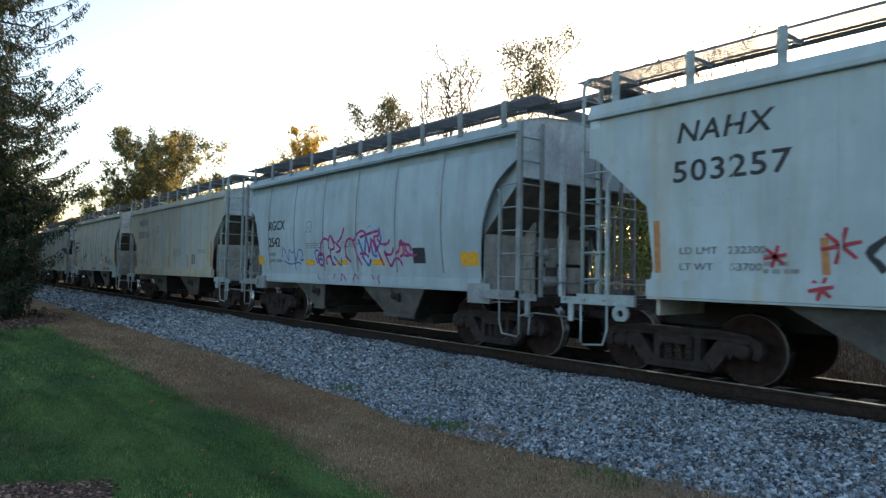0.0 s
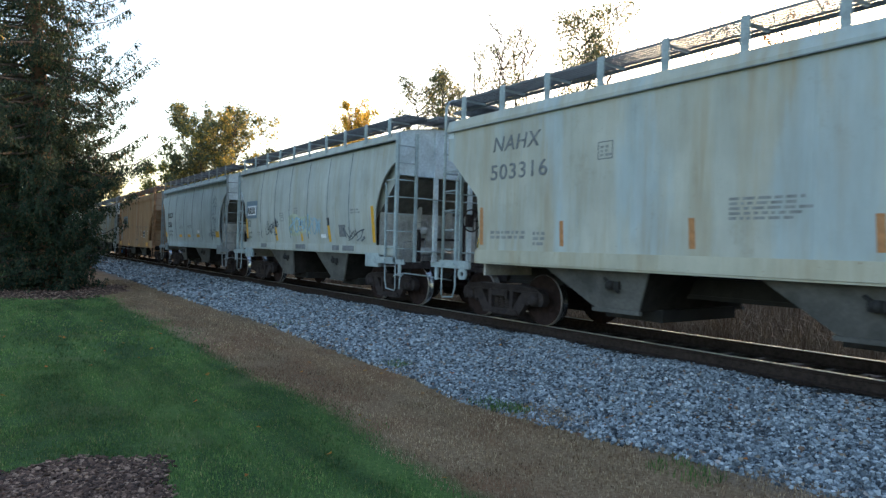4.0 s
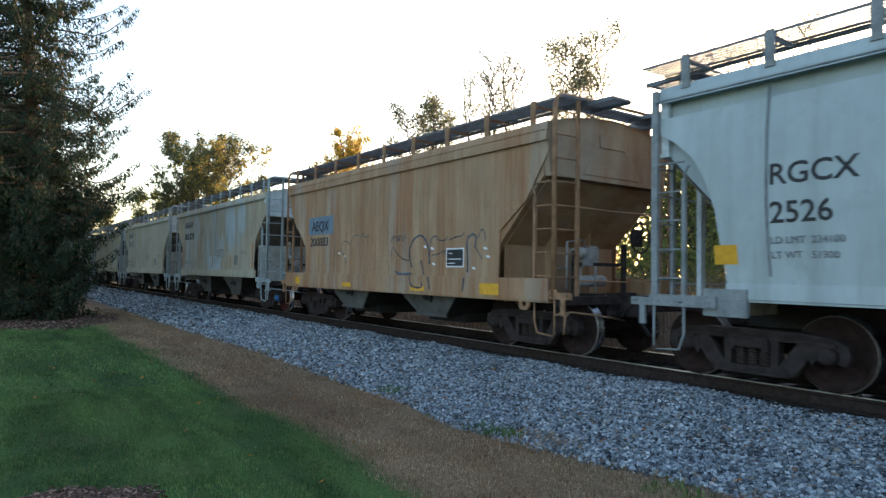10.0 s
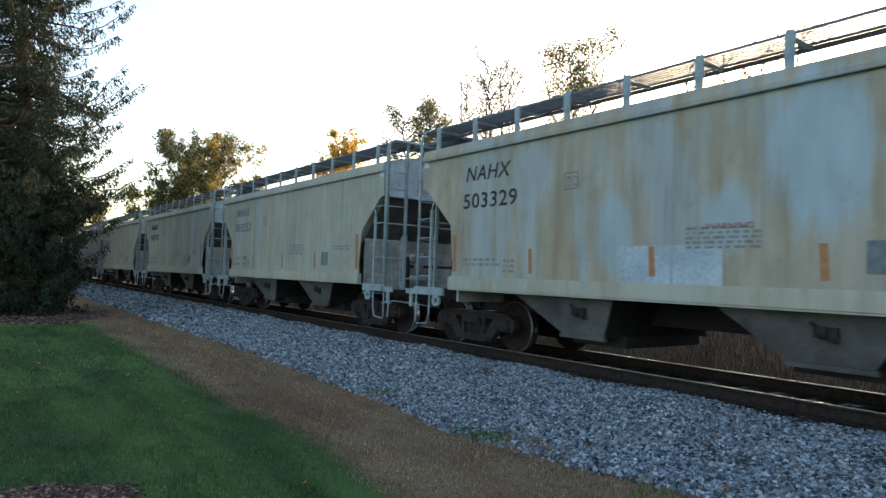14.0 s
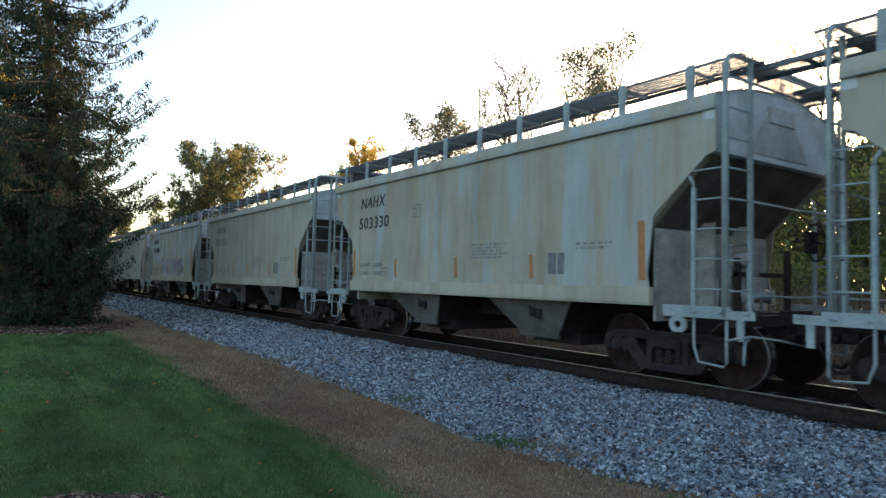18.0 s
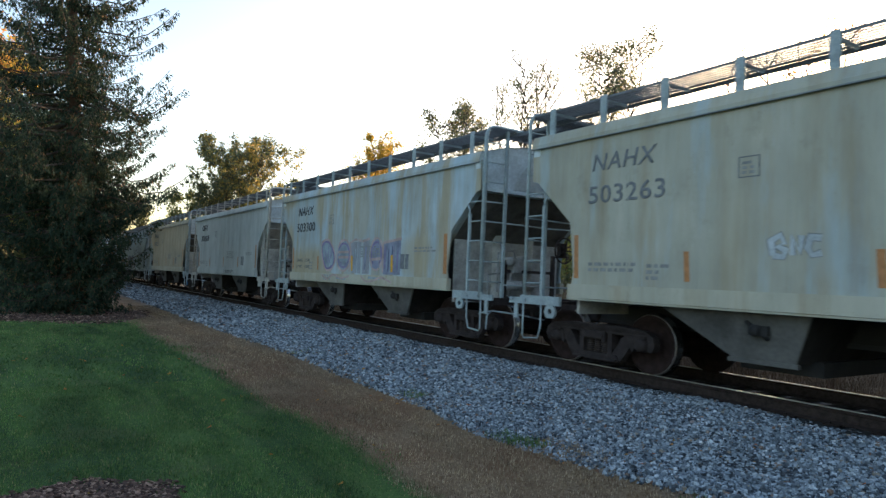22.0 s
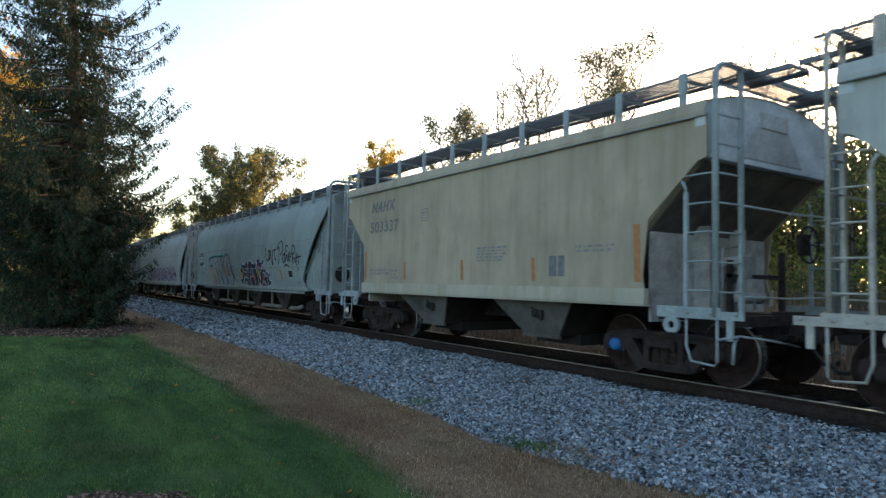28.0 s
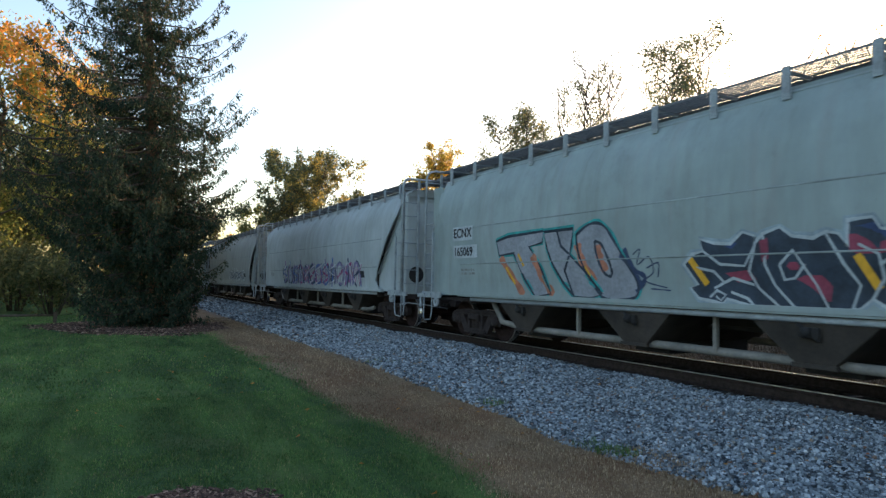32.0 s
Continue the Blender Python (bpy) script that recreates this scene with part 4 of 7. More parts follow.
            bay.add([(x0, -w0 + 0.04, sill), (x1, -w0 + 0.04, sill), (x1, w0 - 0.04, sill), (x0, w0 - 0.04, sill), (b0, -w1 - 0.46, bay_z), (b1, -w1 - 0.46, bay_z), (b1, w1 + 0.46, bay_z), (b0, w1 + 0.46, bay_z)],
                    [(0, 1, 2, 3), (7, 6, 5, 4), (4, 5, 1, 0), (5, 6, 2, 1), (6, 7, 3, 2), (7, 4, 0, 3)])
            # bay body carries soot plus painted shade; its side plates are darkened likewise
            b = part("hopper_bay", bay, BAY_SOOT_SHADE if not long else grime, car, "hopper bay darkened by grime and painted-in shade")
            for t in (-1, 1):
                face = Geo().add([(x0, t * w0, sill), (x1, t * w0, sill), (b1, t * (w1 + 0.5), bay_z), (b0, t * (w1 + 0.5), bay_z)] + [(x0, t * (w0 - 0.035), sill), (x1, t * (w0 - 0.035), sill), (b1, t * (w1 + 0.465), bay_z), (b0, t * (w1 + 0.465), bay_z)],
                                 [(0, 1, 2, 3), (7, 6, 5, 4), (0, 4, 5, 1), (1, 5, 6, 2), (2, 6, 7, 3), (3, 7, 4, 0)])
                part("bay_side", face, grime, b, "dusty grey side plate with shade in its colour")
                part("bay_lip", Geo().box(b0 - 0.04, b1 + 0.04, t * (w1 + 0.5) - 0.03, t * (w1 + 0.5) + 0.03, bay_z - 0.05, bay_z + 0.004), grime, b)
            xm = (b0 + b1) / 2
            part("outlet_gate", Geo().box(b0 - 0.12, b1 + 0.12, -0.95, 0.95, bay_z - 0.16, bay_z + 0.02).tube([(xm, -1.2, bay_z - 0.06), (xm, 1.2, bay_z - 0.06)], 0.03), BLACK, b)
            # dark vibrator bracket on the slope of the bay
            yy = -(w0 + w1 + 0.5) / 2 - 0.01
            zm = (sill + bay_z) / 2 + 0.05
            g = Geo().box(xm - 0.12, xm + 0.12, yy - 0.06, yy + 0.03, zm - 0.06, zm + 0.06)
            g.tube([(xm - 0.16, yy - 0.04, zm + 0.1), (xm + 0.12, yy - 0.04, zm - 0.1)], 0.025)
            g.tube([(xm - 0.05, yy - 0.06, zm), (xm + 0.02, yy - 0.09, zm)], 0.07, 10)
            part("vibrator_bracket", g, BLACK, b, "greasy black bracket")
        # ends: posts, ladders, steps, platform, couplers
        for s in (-1, 1):
            turn = pose(0, 0, 0, 0, 0, 0 if s > 0 else 180)
            for t in (-1, 1):
                y = t * 1.57
                key = "%.2f%.2f%.2f" % (half, t, eave)
                thick = 0.043 if s > 0 else 0.03

                def post():
                    if not (arched or long):
                        return Geo().box(half - 0.045, half + 0.045, y - 0.03, y + 0.03, 0.98, eave + 0.12)
                    top = [(half, y, walk_z - 0.2), (half, y - t * 0.015, walk_z - 0.1), (half, y - t * 0.07, walk_z - 0.01), (half, y - t * 0.16, walk_z + 0.04), (half, y - t * 0.27, walk_z + 0.055)]
                    g = Geo().tube([(half, y, 0.98)] + top, [thick] + [thick] * 3 + [thick * 0.85] * 2, 8)
                    if s > 0:
                        g.box(half - 0.06, half - 0.035, y - t * 0.06 - 0.03, y - t * 0.06 + 0.03, 0.98, walk_z - 0.3)
                    return g
                part("corner_post", shared("post%d" % s + key, post, trim), trim, car, at=turn)

                ladder = part("side_ladder", shared("sladder" + key, lambda: Geo().box(half - 0.46, half - 0.41, y - 0.025, y + 0.025, 1.0, 2.62).tube([(half - 0.435, y, 2.6), (half - 0.45, y + t * 0.005, 2.7), (half - 0.5, y, 2.78)], 0.02), trim), trim, car, at=turn)
                for i in range(5):
                    part("rung", shared("srung" + key, lambda: Geo().tube([(half - 0.44, y, 0), (half - 0.03, y, 0)], 0.014), trim), trim, ladder, at=pose(0, 0, 1.32 + 0.38 * i))
                top = walk_z if arched or long else eave + 0.14
                ladder = part("end_ladder", shared("eladder" + key, lambda: Geo().box(half + 0.03, half + 0.08, y - t * 0.47 - 0.03, y - t * 0.47 + 0.03, 0.98, top), trim), trim, car, at=turn)
                for i in range(8 if arched or long else 7):
                    part("rung", shared("erung" + key, lambda: Geo().tube([(half + 0.055, y, 0), (half + 0.055, y - t * 0.47, 0)], 0.014), trim), trim, ladder, at=pose(0, 0, 1.3 + 0.38 * i))

                def step():
                    g = Geo()
                    g.tube([(half - 0.43, y, 1.0), (half - 0.43, y, 0.60), (half - 0.36, y, 0.40), (half - 0.02, y, 0.37), (half + 0.02, y, 0.42), (half + 0.02, y, 1.0)], 0.017)
                    g.box(half + 0.16, half + 0.24, y - 0.02, y + 0.02, 0.7, 0.96)
                    return g
                part("stirrup_step", shared("step" + key, step, trim), trim, car, at=turn)

                def platform():
                    g = Geo().box(half - 0.88, half + 0.08, y - 0.03, y + 0.03, 0.955, 1.105)
                    g.box(half + 0.08, half + 0.38, y - 0.02, y + 0.02, 0.955, 1.06)
                    for u in (half - 0.4, half - 0.06, half + 0.3):
                        g.lathe([(y + t * 0.03, 0.03), (y + t * 0.045, 0.025), (y + t * 0.046, 0.004)], 8, "y", (u, 0, 1.03))
                    if not (arched or long):
                        return g
                    # tab with a round hole
                    ring = [(half - 0.66 + 0.05 * math.cos(6.2832 * i / 12), 0.855 + 0.05 * math.sin(6.2832 * i / 12)) for i in range(12)]
                    outer = [(half - 0.66 + 0.13 * math.cos(6.2832 * i / 12), max(0.75, min(0.96, 0.855 + 0.12 * math.sin(6.2832 * i / 12)))) for i in range(12)]
                    for yy in (y - 0.02, y + 0.02):
                        g.add([(a, yy, b) for a, b in ring + outer], [(i, i + 12, (i + 1) % 12 + 12, (i + 1) % 12) for i in range(12)])
                    for loop in (ring, outer):
                        g.add([(a, y - 0.02, b) for a, b in loop] + [(a, y + 0.02, b) for a, b in loop], [(i, i + 12, (i + 1) % 12 + 12, (i + 1) % 12) for i in range(12)])
                    return g
                part("jacking_beam", shared("beam" + key, platform, trim), trim, car, at=turn)

                def rail():
                    return Geo().tube([(half, y - t * 0.25, walk_z + 0.055), (half, 0, walk_z + 0.055)], 0.032, 8)
                if arched or long:
                    part("corner_rail", shared("corner" + key, rail, trim), trim, car, at=turn)
                for zz in (2.44, 1.25):
                    part("grab_iron", shared("grab%.2f" % zz + key, lambda: Geo().tube([(half + 0.07, y - t * 0.47, zz), (half + 0.07, 0, zz - 0.02)], 0.016), trim), trim, car, at=turn)
            part("end_sill", shared("endsill%.2f" % half, lambda: Geo().box(half - 0.02, half + 0.14, -1.55, 1.55, 0.86, 1.0).box(interp(cut, sill), half, -1.3, -1.24, 0.9, 0.98).box(interp(cut, sill), half, 1.24, 1.3, 0.9, 0.98).box(half - 0.55, half, -0.35, 0.35, 0.7, 1.02), STEEL_DARK), STEEL_DARK, car, at=turn)

            def coupler():
                g = Geo().box(half, half + 0.33, -0.09, 0.09, 0.72, 0.90)
                g.prism([(half + 0.3, 0.66), (half + 0.62, 0.66), (half + 0.66, 0.72), (half + 0.66, 0.9), (half + 0.62, 0.96), (half + 0.3, 0.96)], -0.16, 0.02)
                g.prism([(half + 0.3, 0.70), (half + 0.5, 0.70), (half + 0.5, 0.93), (half + 0.3, 0.93)], 0.021, 0.17)
                g.box(half + 0.02, half + 0.12, -0.34, 0.34, 0.62, 1.05)
                g.tube([(half + 0.5, -0.1, 0.98), (half + 0.3, -0.3, 0.66)], 0.015)
                return g
            part("coupler", shared("coupler%.2f" % half, coupler, STEEL_DARK), STEEL_DARK, car, at=turn)
            part("uncoupling_lever", shared("lever%.2f" % half, lambda: Geo().tube([(half + 0.34, -0.25, 0.6), (half + 0.3, -0.9, 0.7), (half + 0.26, -1.45, 0.76), (half + 0.2, -1.6, 0.74), (half + 0.05, -1.62, 0.7)], 0.016).tube([(half + 0.28, -1.5, 0.76), (half + 0.27, -1.6, 0.68), (half + 0.26, -1.61, 0.42)], 0.016), trim), trim, car, at=turn)
            part("air_hose", shared("hose%.2f" % half, lambda: Geo().tube([(half + 0.1, 0.35, 0.75), (half + 0.2, 0.38, 0.5), (half + 0.36, 0.36, 0.34), (half + 0.52, 0.3, 0.32), (half + 0.62, 0.22, 0.42)], 0.03), RUBBER), RUBBER, car, at=turn)
        # brake gear on the leading end
        xb = half - 0.35

        def brake_wheel():
            g = Geo()
            for k in range(20):
                a, b = 6.2832 * k / 20, 6.2832 * (k + 1) / 20
                g.tube([(half + 0.12, 0.45 + 0.26 * math.cos(a), 2.0 + 0.26 * math.sin(a)), (half + 0.12, 0.45 + 0.26 * math.cos(b), 2.0 + 0.26 * math.sin(b))], 0.018, 5)
            for k in range(5):
                a = 6.2832 * k / 5
                g.tube([(half + 0.12, 0.45, 2.0), (half + 0.12, 0.45 + 0.26 * math.cos(a), 2.0 + 0.26 * math.sin(a))], 0.013, 5)
            g.box(half, half + 0.1, 0.36, 0.54, 1.85, 2.15)
            return g
        part("brake_wheel", shared("brakewheel%.2f" % half, brake_wheel, STEEL_DARK), STEEL_DARK, car)
        part("brake_valve", shared("valve%.2f" % half, lambda: Geo().lathe([(-0.14, 0.03), (-0.12, 0.09), (0.08, 0.10), (0.14, 0.06)], 14, "x", (xb, -0.62, 1.72)).lathe([(-0.1, 0.03), (-0.09, 0.07), (0.1, 0.07), (0.12, 0.03)], 12, "z", (xb, -0.45, 1.62)).box(xb - 0.14, xb + 0.1, -0.58, -0.36, 1.5, 1.8).box(xb - 0.1, xb + 0.08, -0.34, -0.2, 1.56, 1.84).lathe([(-0.5, 0.05), (-0.47, 0.1), (0.2, 0.1), (0.24, 0.05)], 14, "y", (xb, -0.2, 1.24)).tube([(xb, -0.9, 1.1), (xb, -0.9, 1.9), (xb, -0.5, 1.95), (xb, -0.45, 1.8)], 0.018).tube([(xb + 0.1, -0.3, 1.5), (xb + 0.1, -0.3, 1.05)], 0.018).tube([(xb, -0.55, 1.5), (xb, -0.6, 1.02)], 0.02).tube([(xb - 0.05, -1.1, 1.0), (xb - 0.05, -1.1, 1.45), (xb - 0.05, -0.5, 1.5)], 0.015), VALVE_GREY), VALVE_GREY, car, "grey brake valve and reservoir")
        part("valve_bracket", shared("vbr%.2f" % half, lambda: Geo().box(xb - 0.04, xb + 0.04, -0.75, -0.69, 1.0, 1.75).box(xb - 0.04, xb + 0.04, 0.55, 0.61, 1.0, 1.9).box(xb - 0.04, xb + 0.04, -0.75, 0.6, 1.5, 1.56), STEEL_DARK), STEEL_DARK, car)
        for x in ribs:
            for s in (-1, 1):
                zz = [sill + 0.2 + (eave - sill - 0.3) * i / 8 for i in range(9)]
                g = Geo().sheet([[(x - 0.02, s * (interp(bulge, z) + 0.002), z), (x, s * (interp(bulge, z) + 0.014), z), (x + 0.02, s * (interp(bulge, z) + 0.002), z)] for z in zz])
                part("weld_rib", g, rib_mat or RIB_DARK, car)
        for i, x in enumerate(trucks):
            add_truck(car, x, blue if i else 0)

    # --- what is painted on the side
    def on_side(self, x, z, lift):
        zz = min(max(z, self.sill), self.eave)
        d = (interp(self.bulge, zz + 0.1) - interp(self.bulge, zz - 0.1)) / 0.2
        return pose(x, -interp(self.bulge, zz) - lift, z, 90 + math.degrees(math.atan(d)), 0, 0)

    def letters(self, body, x, z, size, mat=None, shear=0.0, lift=0.006, wide=1.0, space=1.0):
        part("lettering", text_mesh(body, size, shear, mat or INK, wide, space), mat or INK, self.car, at=self.on_side(x, z, lift))

    def patch(self, x0, x1, z0, z1, mat, name="reflector", lean=0.0, lift=0.005, label=""):
        k = ("patch", round(x1 - x0, 3), round(z1 - z0, 3), round(lean, 3), mat.name)
        if k not in CACHE:
            w, h = (x1 - x0) / 2, (z1 - z0) / 2
            CACHE[k] = Geo().add([(-w + lean, -h, 0), (w + lean, -h, 0), (w - lean, h, 0), (-w - lean, h, 0), (-w + lean, -h, -0.003), (w + lean, -h, -0.003), (w - lean, h, -0.003), (-w - lean, h, -0.003)],
                                 [(0, 1, 2, 3), (7, 6, 5, 4), (0, 4, 5, 1), (1, 5, 6, 2), (2, 6, 7, 3), (3, 7, 4, 0)]).mesh(name, mat)
        part(name, CACHE[k], mat, self.car, label, self.on_side((x0 + x1) / 2, (z0 + z1) / 2, lift))

    def small_print(self, x, z, w, rows, mat=None, seed=0, h=0.05):
        """Lines of writing too small to read, as broken bars."""
        rng = random.Random(seed)
        g = Geo()
        for r in range(rows):
            u = 0.0
            while u < w * rng.uniform(0.8, 1.0):
                l = rng.uniform(0.04, 0.16)
                g.add([(u, -r * h * 1.7, 0), (u + l, -r * h * 1.7, 0), (u + l, -r * h * 1.7 + h, 0), (u, -r * h * 1.7 + h, 0)], [(0, 1, 2, 3)])
                u += l + 0.04
        part("small_print", g, mat or INK_FAINT, self.car, at=self.on_side(x, z, 0.005), kind="stuff")

    def stroke(self, lines, width, mat, lift, name="graffiti", label=""):
        """Sprayed strokes: ribbons that follow the side. lines: lists of (x, z)."""
        strips = max(1, int(round(width / 0.09)))
        for pts in lines:
            v, n = [], strips + 1
            for i, (x, z) in enumerate(pts):
                ax, az = pts[max(i - 1, 0)]
                bx, bz = pts[min(i + 1, len(pts) - 1)]
                dx, dz = bx - ax, bz - az
                q = math.hypot(dx, dz) or 1.0
                wdt = width * (0.5 if i in (0, len(pts) - 1) else 0.5 + 0.12 * math.sin(i * 1.7))
                for k in range(n):
                    sg = 2 * k / strips - 1
                    px, pz = x - dz / q * wdt * sg, z + dx / q * wdt * sg
                    y = interp(self.skin, min(max(pz, self.sill), self.eave)) + lift + (0.048 if pz < self.sill + 0.2 and self.half < 7 else 0)
                    v.append((px, -y, pz))
            f = [(n * i + k, n * i + k + 1, n * i + n + k + 1, n * i + n + k) for i in range(len(pts) - 1) for k in range(strips)]
            part(name, Geo().add(v, f, True), mat, self.car, label)

    def fill(self, shapes, mat, lift, label="", step=0.045):
        """Sprayed areas: closed outlines of (x, z), filled in level strips that follow the side."""
        for pts in shapes:
            def spans(z):
                hits = []
                for (ax, az), (bx, bz) in zip(pts, pts[1:] + pts[:1]):
                    if (az > z) != (bz > z):
                        hits.append(ax + (bx - ax) * (z - az) / (bz - az))
                return sorted(hits)

            ids, v, f = {}, [], []

            def at(x, z):
                k = (round(x, 3), round(z, 3))
                if k not in ids:
                    ids[k] = len(v)
                    y = interp(self.skin, min(max(z, self.sill), self.eave)) + lift + (0.048 if z < self.sill + 0.2 and self.half < 7 else 0)
                    v.append((x, -y, z))
                return ids[k]
            low, top = min(q for _, q in pts), max(q for _, q in pts)
            n = max(1, round((top - low) / step))
            levels = [low + (top - low) * i / n for i in range(n + 1)]
            cuts = [spans(min(max(z, low + 1e-4), top - 1e-4)) for z in levels]
            for z, e, lo, hi in zip(levels, levels[1:], cuts, cuts[1:]):
                mid = spans((z + e) / 2)
                lo, hi = lo if len(lo) == len(mid) else mid, hi if len(hi) == len(mid) else mid
                for k in range(0, len(mid) - 1, 2):
                    quad = (at(lo[k], z), at(lo[k + 1], z), at(hi[k + 1], e), at(hi[k], e))
                    if len(set(quad)) == 4:
                        f.append(quad)
            part("graffiti", Geo().add(v, f, True), mat, self.car, label)

    def scrawl(self, x0, x1, z0, z1, mat, width, seed, n=6, lift=0.007, label="", slant=0.15):
        """A tag of looping strokes, letter beside letter."""
        rng = random.Random(seed)
        lines = []
        w, h = (x1 - x0) / n, z1 - z0
        for i in range(n):
            cx = x0 + (i + 0.5) * w
            kind = rng.choice("oSnlWz")
            pts = []
            for k in range(13):
                t = k / 12
                if kind == "o":
                    u, v = 0.42 * math.cos(6.6 * t + 1), 0.45 * math.sin(6.6 * t + 1)
                elif kind == "S":
                    u, v = 0.36 * math.sin(6.28 * t), 0.48 - 0.96 * t
                elif kind == "n":
                    u, v = -0.4 + 0.8 * t, -0.45 + 0.9 * math.sin(3.1 * t) ** 0.6 if 0 < t < 1 else -0.45
                elif kind == "l":
                    u, v = 0.1 * math.sin(5 * t), 0.7 - 1.35 * t
                elif kind == "W":
                    u, v = -0.45 + 0.9 * t, 0.42 * math.cos(12.6 * t)
                else:
                    u, v = 0.4 * math.cos(9.4 * t), 0.45 - 0.9 * t
                pts.append((cx + w * 1.15 * (u + slant * v) + rng.uniform(-0.02, 0.02) * w, (z0 + z1) / 2 + h * v * rng.uniform(0.9, 1.05)))
            lines.append(pts)
        self.stroke(lines, width, mat, lift, label=label)


def curve(pts, k=5):
    """A smooth run of points through the given ones."""
    p = [pts[0]] + list(pts) + [pts[-1]]
    out = []
    for a, b, c, d in zip(p, p[1:], p[2:], p[3:]):
        for i in range(k):
            t = i / k
            out.append(tuple(0.5 * (2 * b[j] + (c[j] - a[j]) * t + (2 * a[j] - 5 * b[j] + 4 * c[j] - d[j]) * t * t + (3 * b[j] - a[j] - 3 * c[j] + d[j]) * t ** 3) for j in (0, 1)))
    return out + [pts[-1]]


def curves(lines):
    return [curve(q) for q in lines]


def rims(shapes):
    return [q + q[:2] for q in shapes]


# ---- trees and brush


def leaf_mesh(name, pts, size, mat, rng, long=1.0, hang=0.0):
    """Leaves as small bent diamonds at the given points, each turned its own way."""
    n = len(pts)
    d = rng.normal(0, 1, (n, 3)); d[:, 2] -= hang
    d /= np.linalg.norm(d, axis=1, keepdims=True)
    e = np.cross(d, rng.normal(0, 1, (n, 3))); e /= np.maximum(np.linalg.norm(e, axis=1, keepdims=True), 1e-6)
    nn = np.cross(d, e)
    s = (size * rng.uniform(0.6, 1.35, n))[:, None]
    p = np.asarray(pts)
    v = np.stack([p - d * s * long, p - e * s * 0.55 + nn * s * 0.15, p + d * s * long, p + e * s * 0.55 + nn * s * 0.15], 1).reshape(-1, 3)
    return fast_mesh(name, v, np.arange(4 * n).reshape(n, 4), mat)


def tree(label, x, y, height, radius, leaf, leaves, size, seed, trunk_r=0.14, start=0.35, stems=1, spread=0.5, limbs=11, gold=None, sun_side=None, rise=0.9, name="tree", loose=0.08, sun_up=0.6):
    """A broad-leaved tree: trunk, limbs that fork, and loose clumps of leaves at the twigs."""
    rng = np.random.default_rng(seed)
    z0 = ground_height(x, y) - 0.1
    root = thing(name, label, "tree", at=pose(x, y, z0))
    wood, tips = Geo(), []
    trunk = Geo()
    for s in range(stems):
        a0 = 6.283 * s / stems + rng.uniform(0, 1)
        lean = 0.0 if stems == 1 else radius * 0.55
        top = Vector((math.cos(a0) * lean, math.sin(a0) * lean, height * rng.uniform(0.86, 0.97)))
        pts = []
        for i in range(9):
            t = i / 8
            pts.append(top * t + Vector((rng.normal(0, 0.012), rng.normal(0, 0.012), 0)) * height * t)
        trunk.tube(pts, [trunk_r * (1 - 0.93 * i / 8) / math.sqrt(stems) + 0.012 for i in range(9)], 8)
        for k in range(limbs):
            t = start + (0.97 - start) * (k + rng.uniform(0, 0.8)) / limbs
            p = top * t
            a = rng.uniform(0, 6.283)
            reach = radius * (0.35 + 0.75 * math.sin(math.pi * min(1, (t - start) / (1.02 - start)) ** 0.75)) * rng.uniform(0.7, 1.1)
            d = Vector((math.cos(a), math.sin(a), rise * rng.uniform(0.5, 1.2))).normalized()
            q = [p + d * reach * u + Vector((0, 0, 0.12 * reach * u * u)) + Vector(rng.normal(0, 0.03 * reach, 3)) * u for u in (0, 0.3, 0.6, 1.0)]
            wood.tube(q, [0.035 + trunk_r * 0.22 * (1 - t), 0.03, 0.02, 0.008], 5)
            for j in range(7):
                u = rng.uniform(0.25, 1.0)
                b = q[0].lerp(q[3], u)
                d2 = (d + Vector(rng.normal(0, spread, 3))).normalized()
                l2 = reach * rng.uniform(0.25, 0.5)
                e = b + d2 * l2
                wood.tube([b, b.lerp(e, 0.5) + Vector(rng.normal(0, 0.03, 3)), e], [0.014, 0.01, 0.005], 4)
                tips += [tuple(b.lerp(e, w)) for w in (0.45, 0.75, 1.0)]
    part("trunk", trunk, BARK, root)
    part("branchwork", wood, BARK, root, kind="stuff")
    tips = np.array(tips)
    pick = tips[rng.integers(0, len(tips), leaves)] + rng.normal(0, radius * loose + 0.1, (leaves, 3))
    # low sun put into the leaf colour: golden towards one side and the top
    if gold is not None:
        side = (pick[:, 0] * sun_side[0] + pick[:, 1] * sun_side[1]) / radius + sun_up * (pick[:, 2] / height - 0.6) + rng.normal(0, 0.25, leaves)
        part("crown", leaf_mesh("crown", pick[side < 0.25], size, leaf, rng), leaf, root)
        part("crown", leaf_mesh("crown", pick[side >= 0.25], size, gold, rng), gold, root, "leaves coloured gold for the last sun")
    else:
        part("crown", leaf_mesh("crown", pick, size, leaf, rng), leaf, root)
    return root


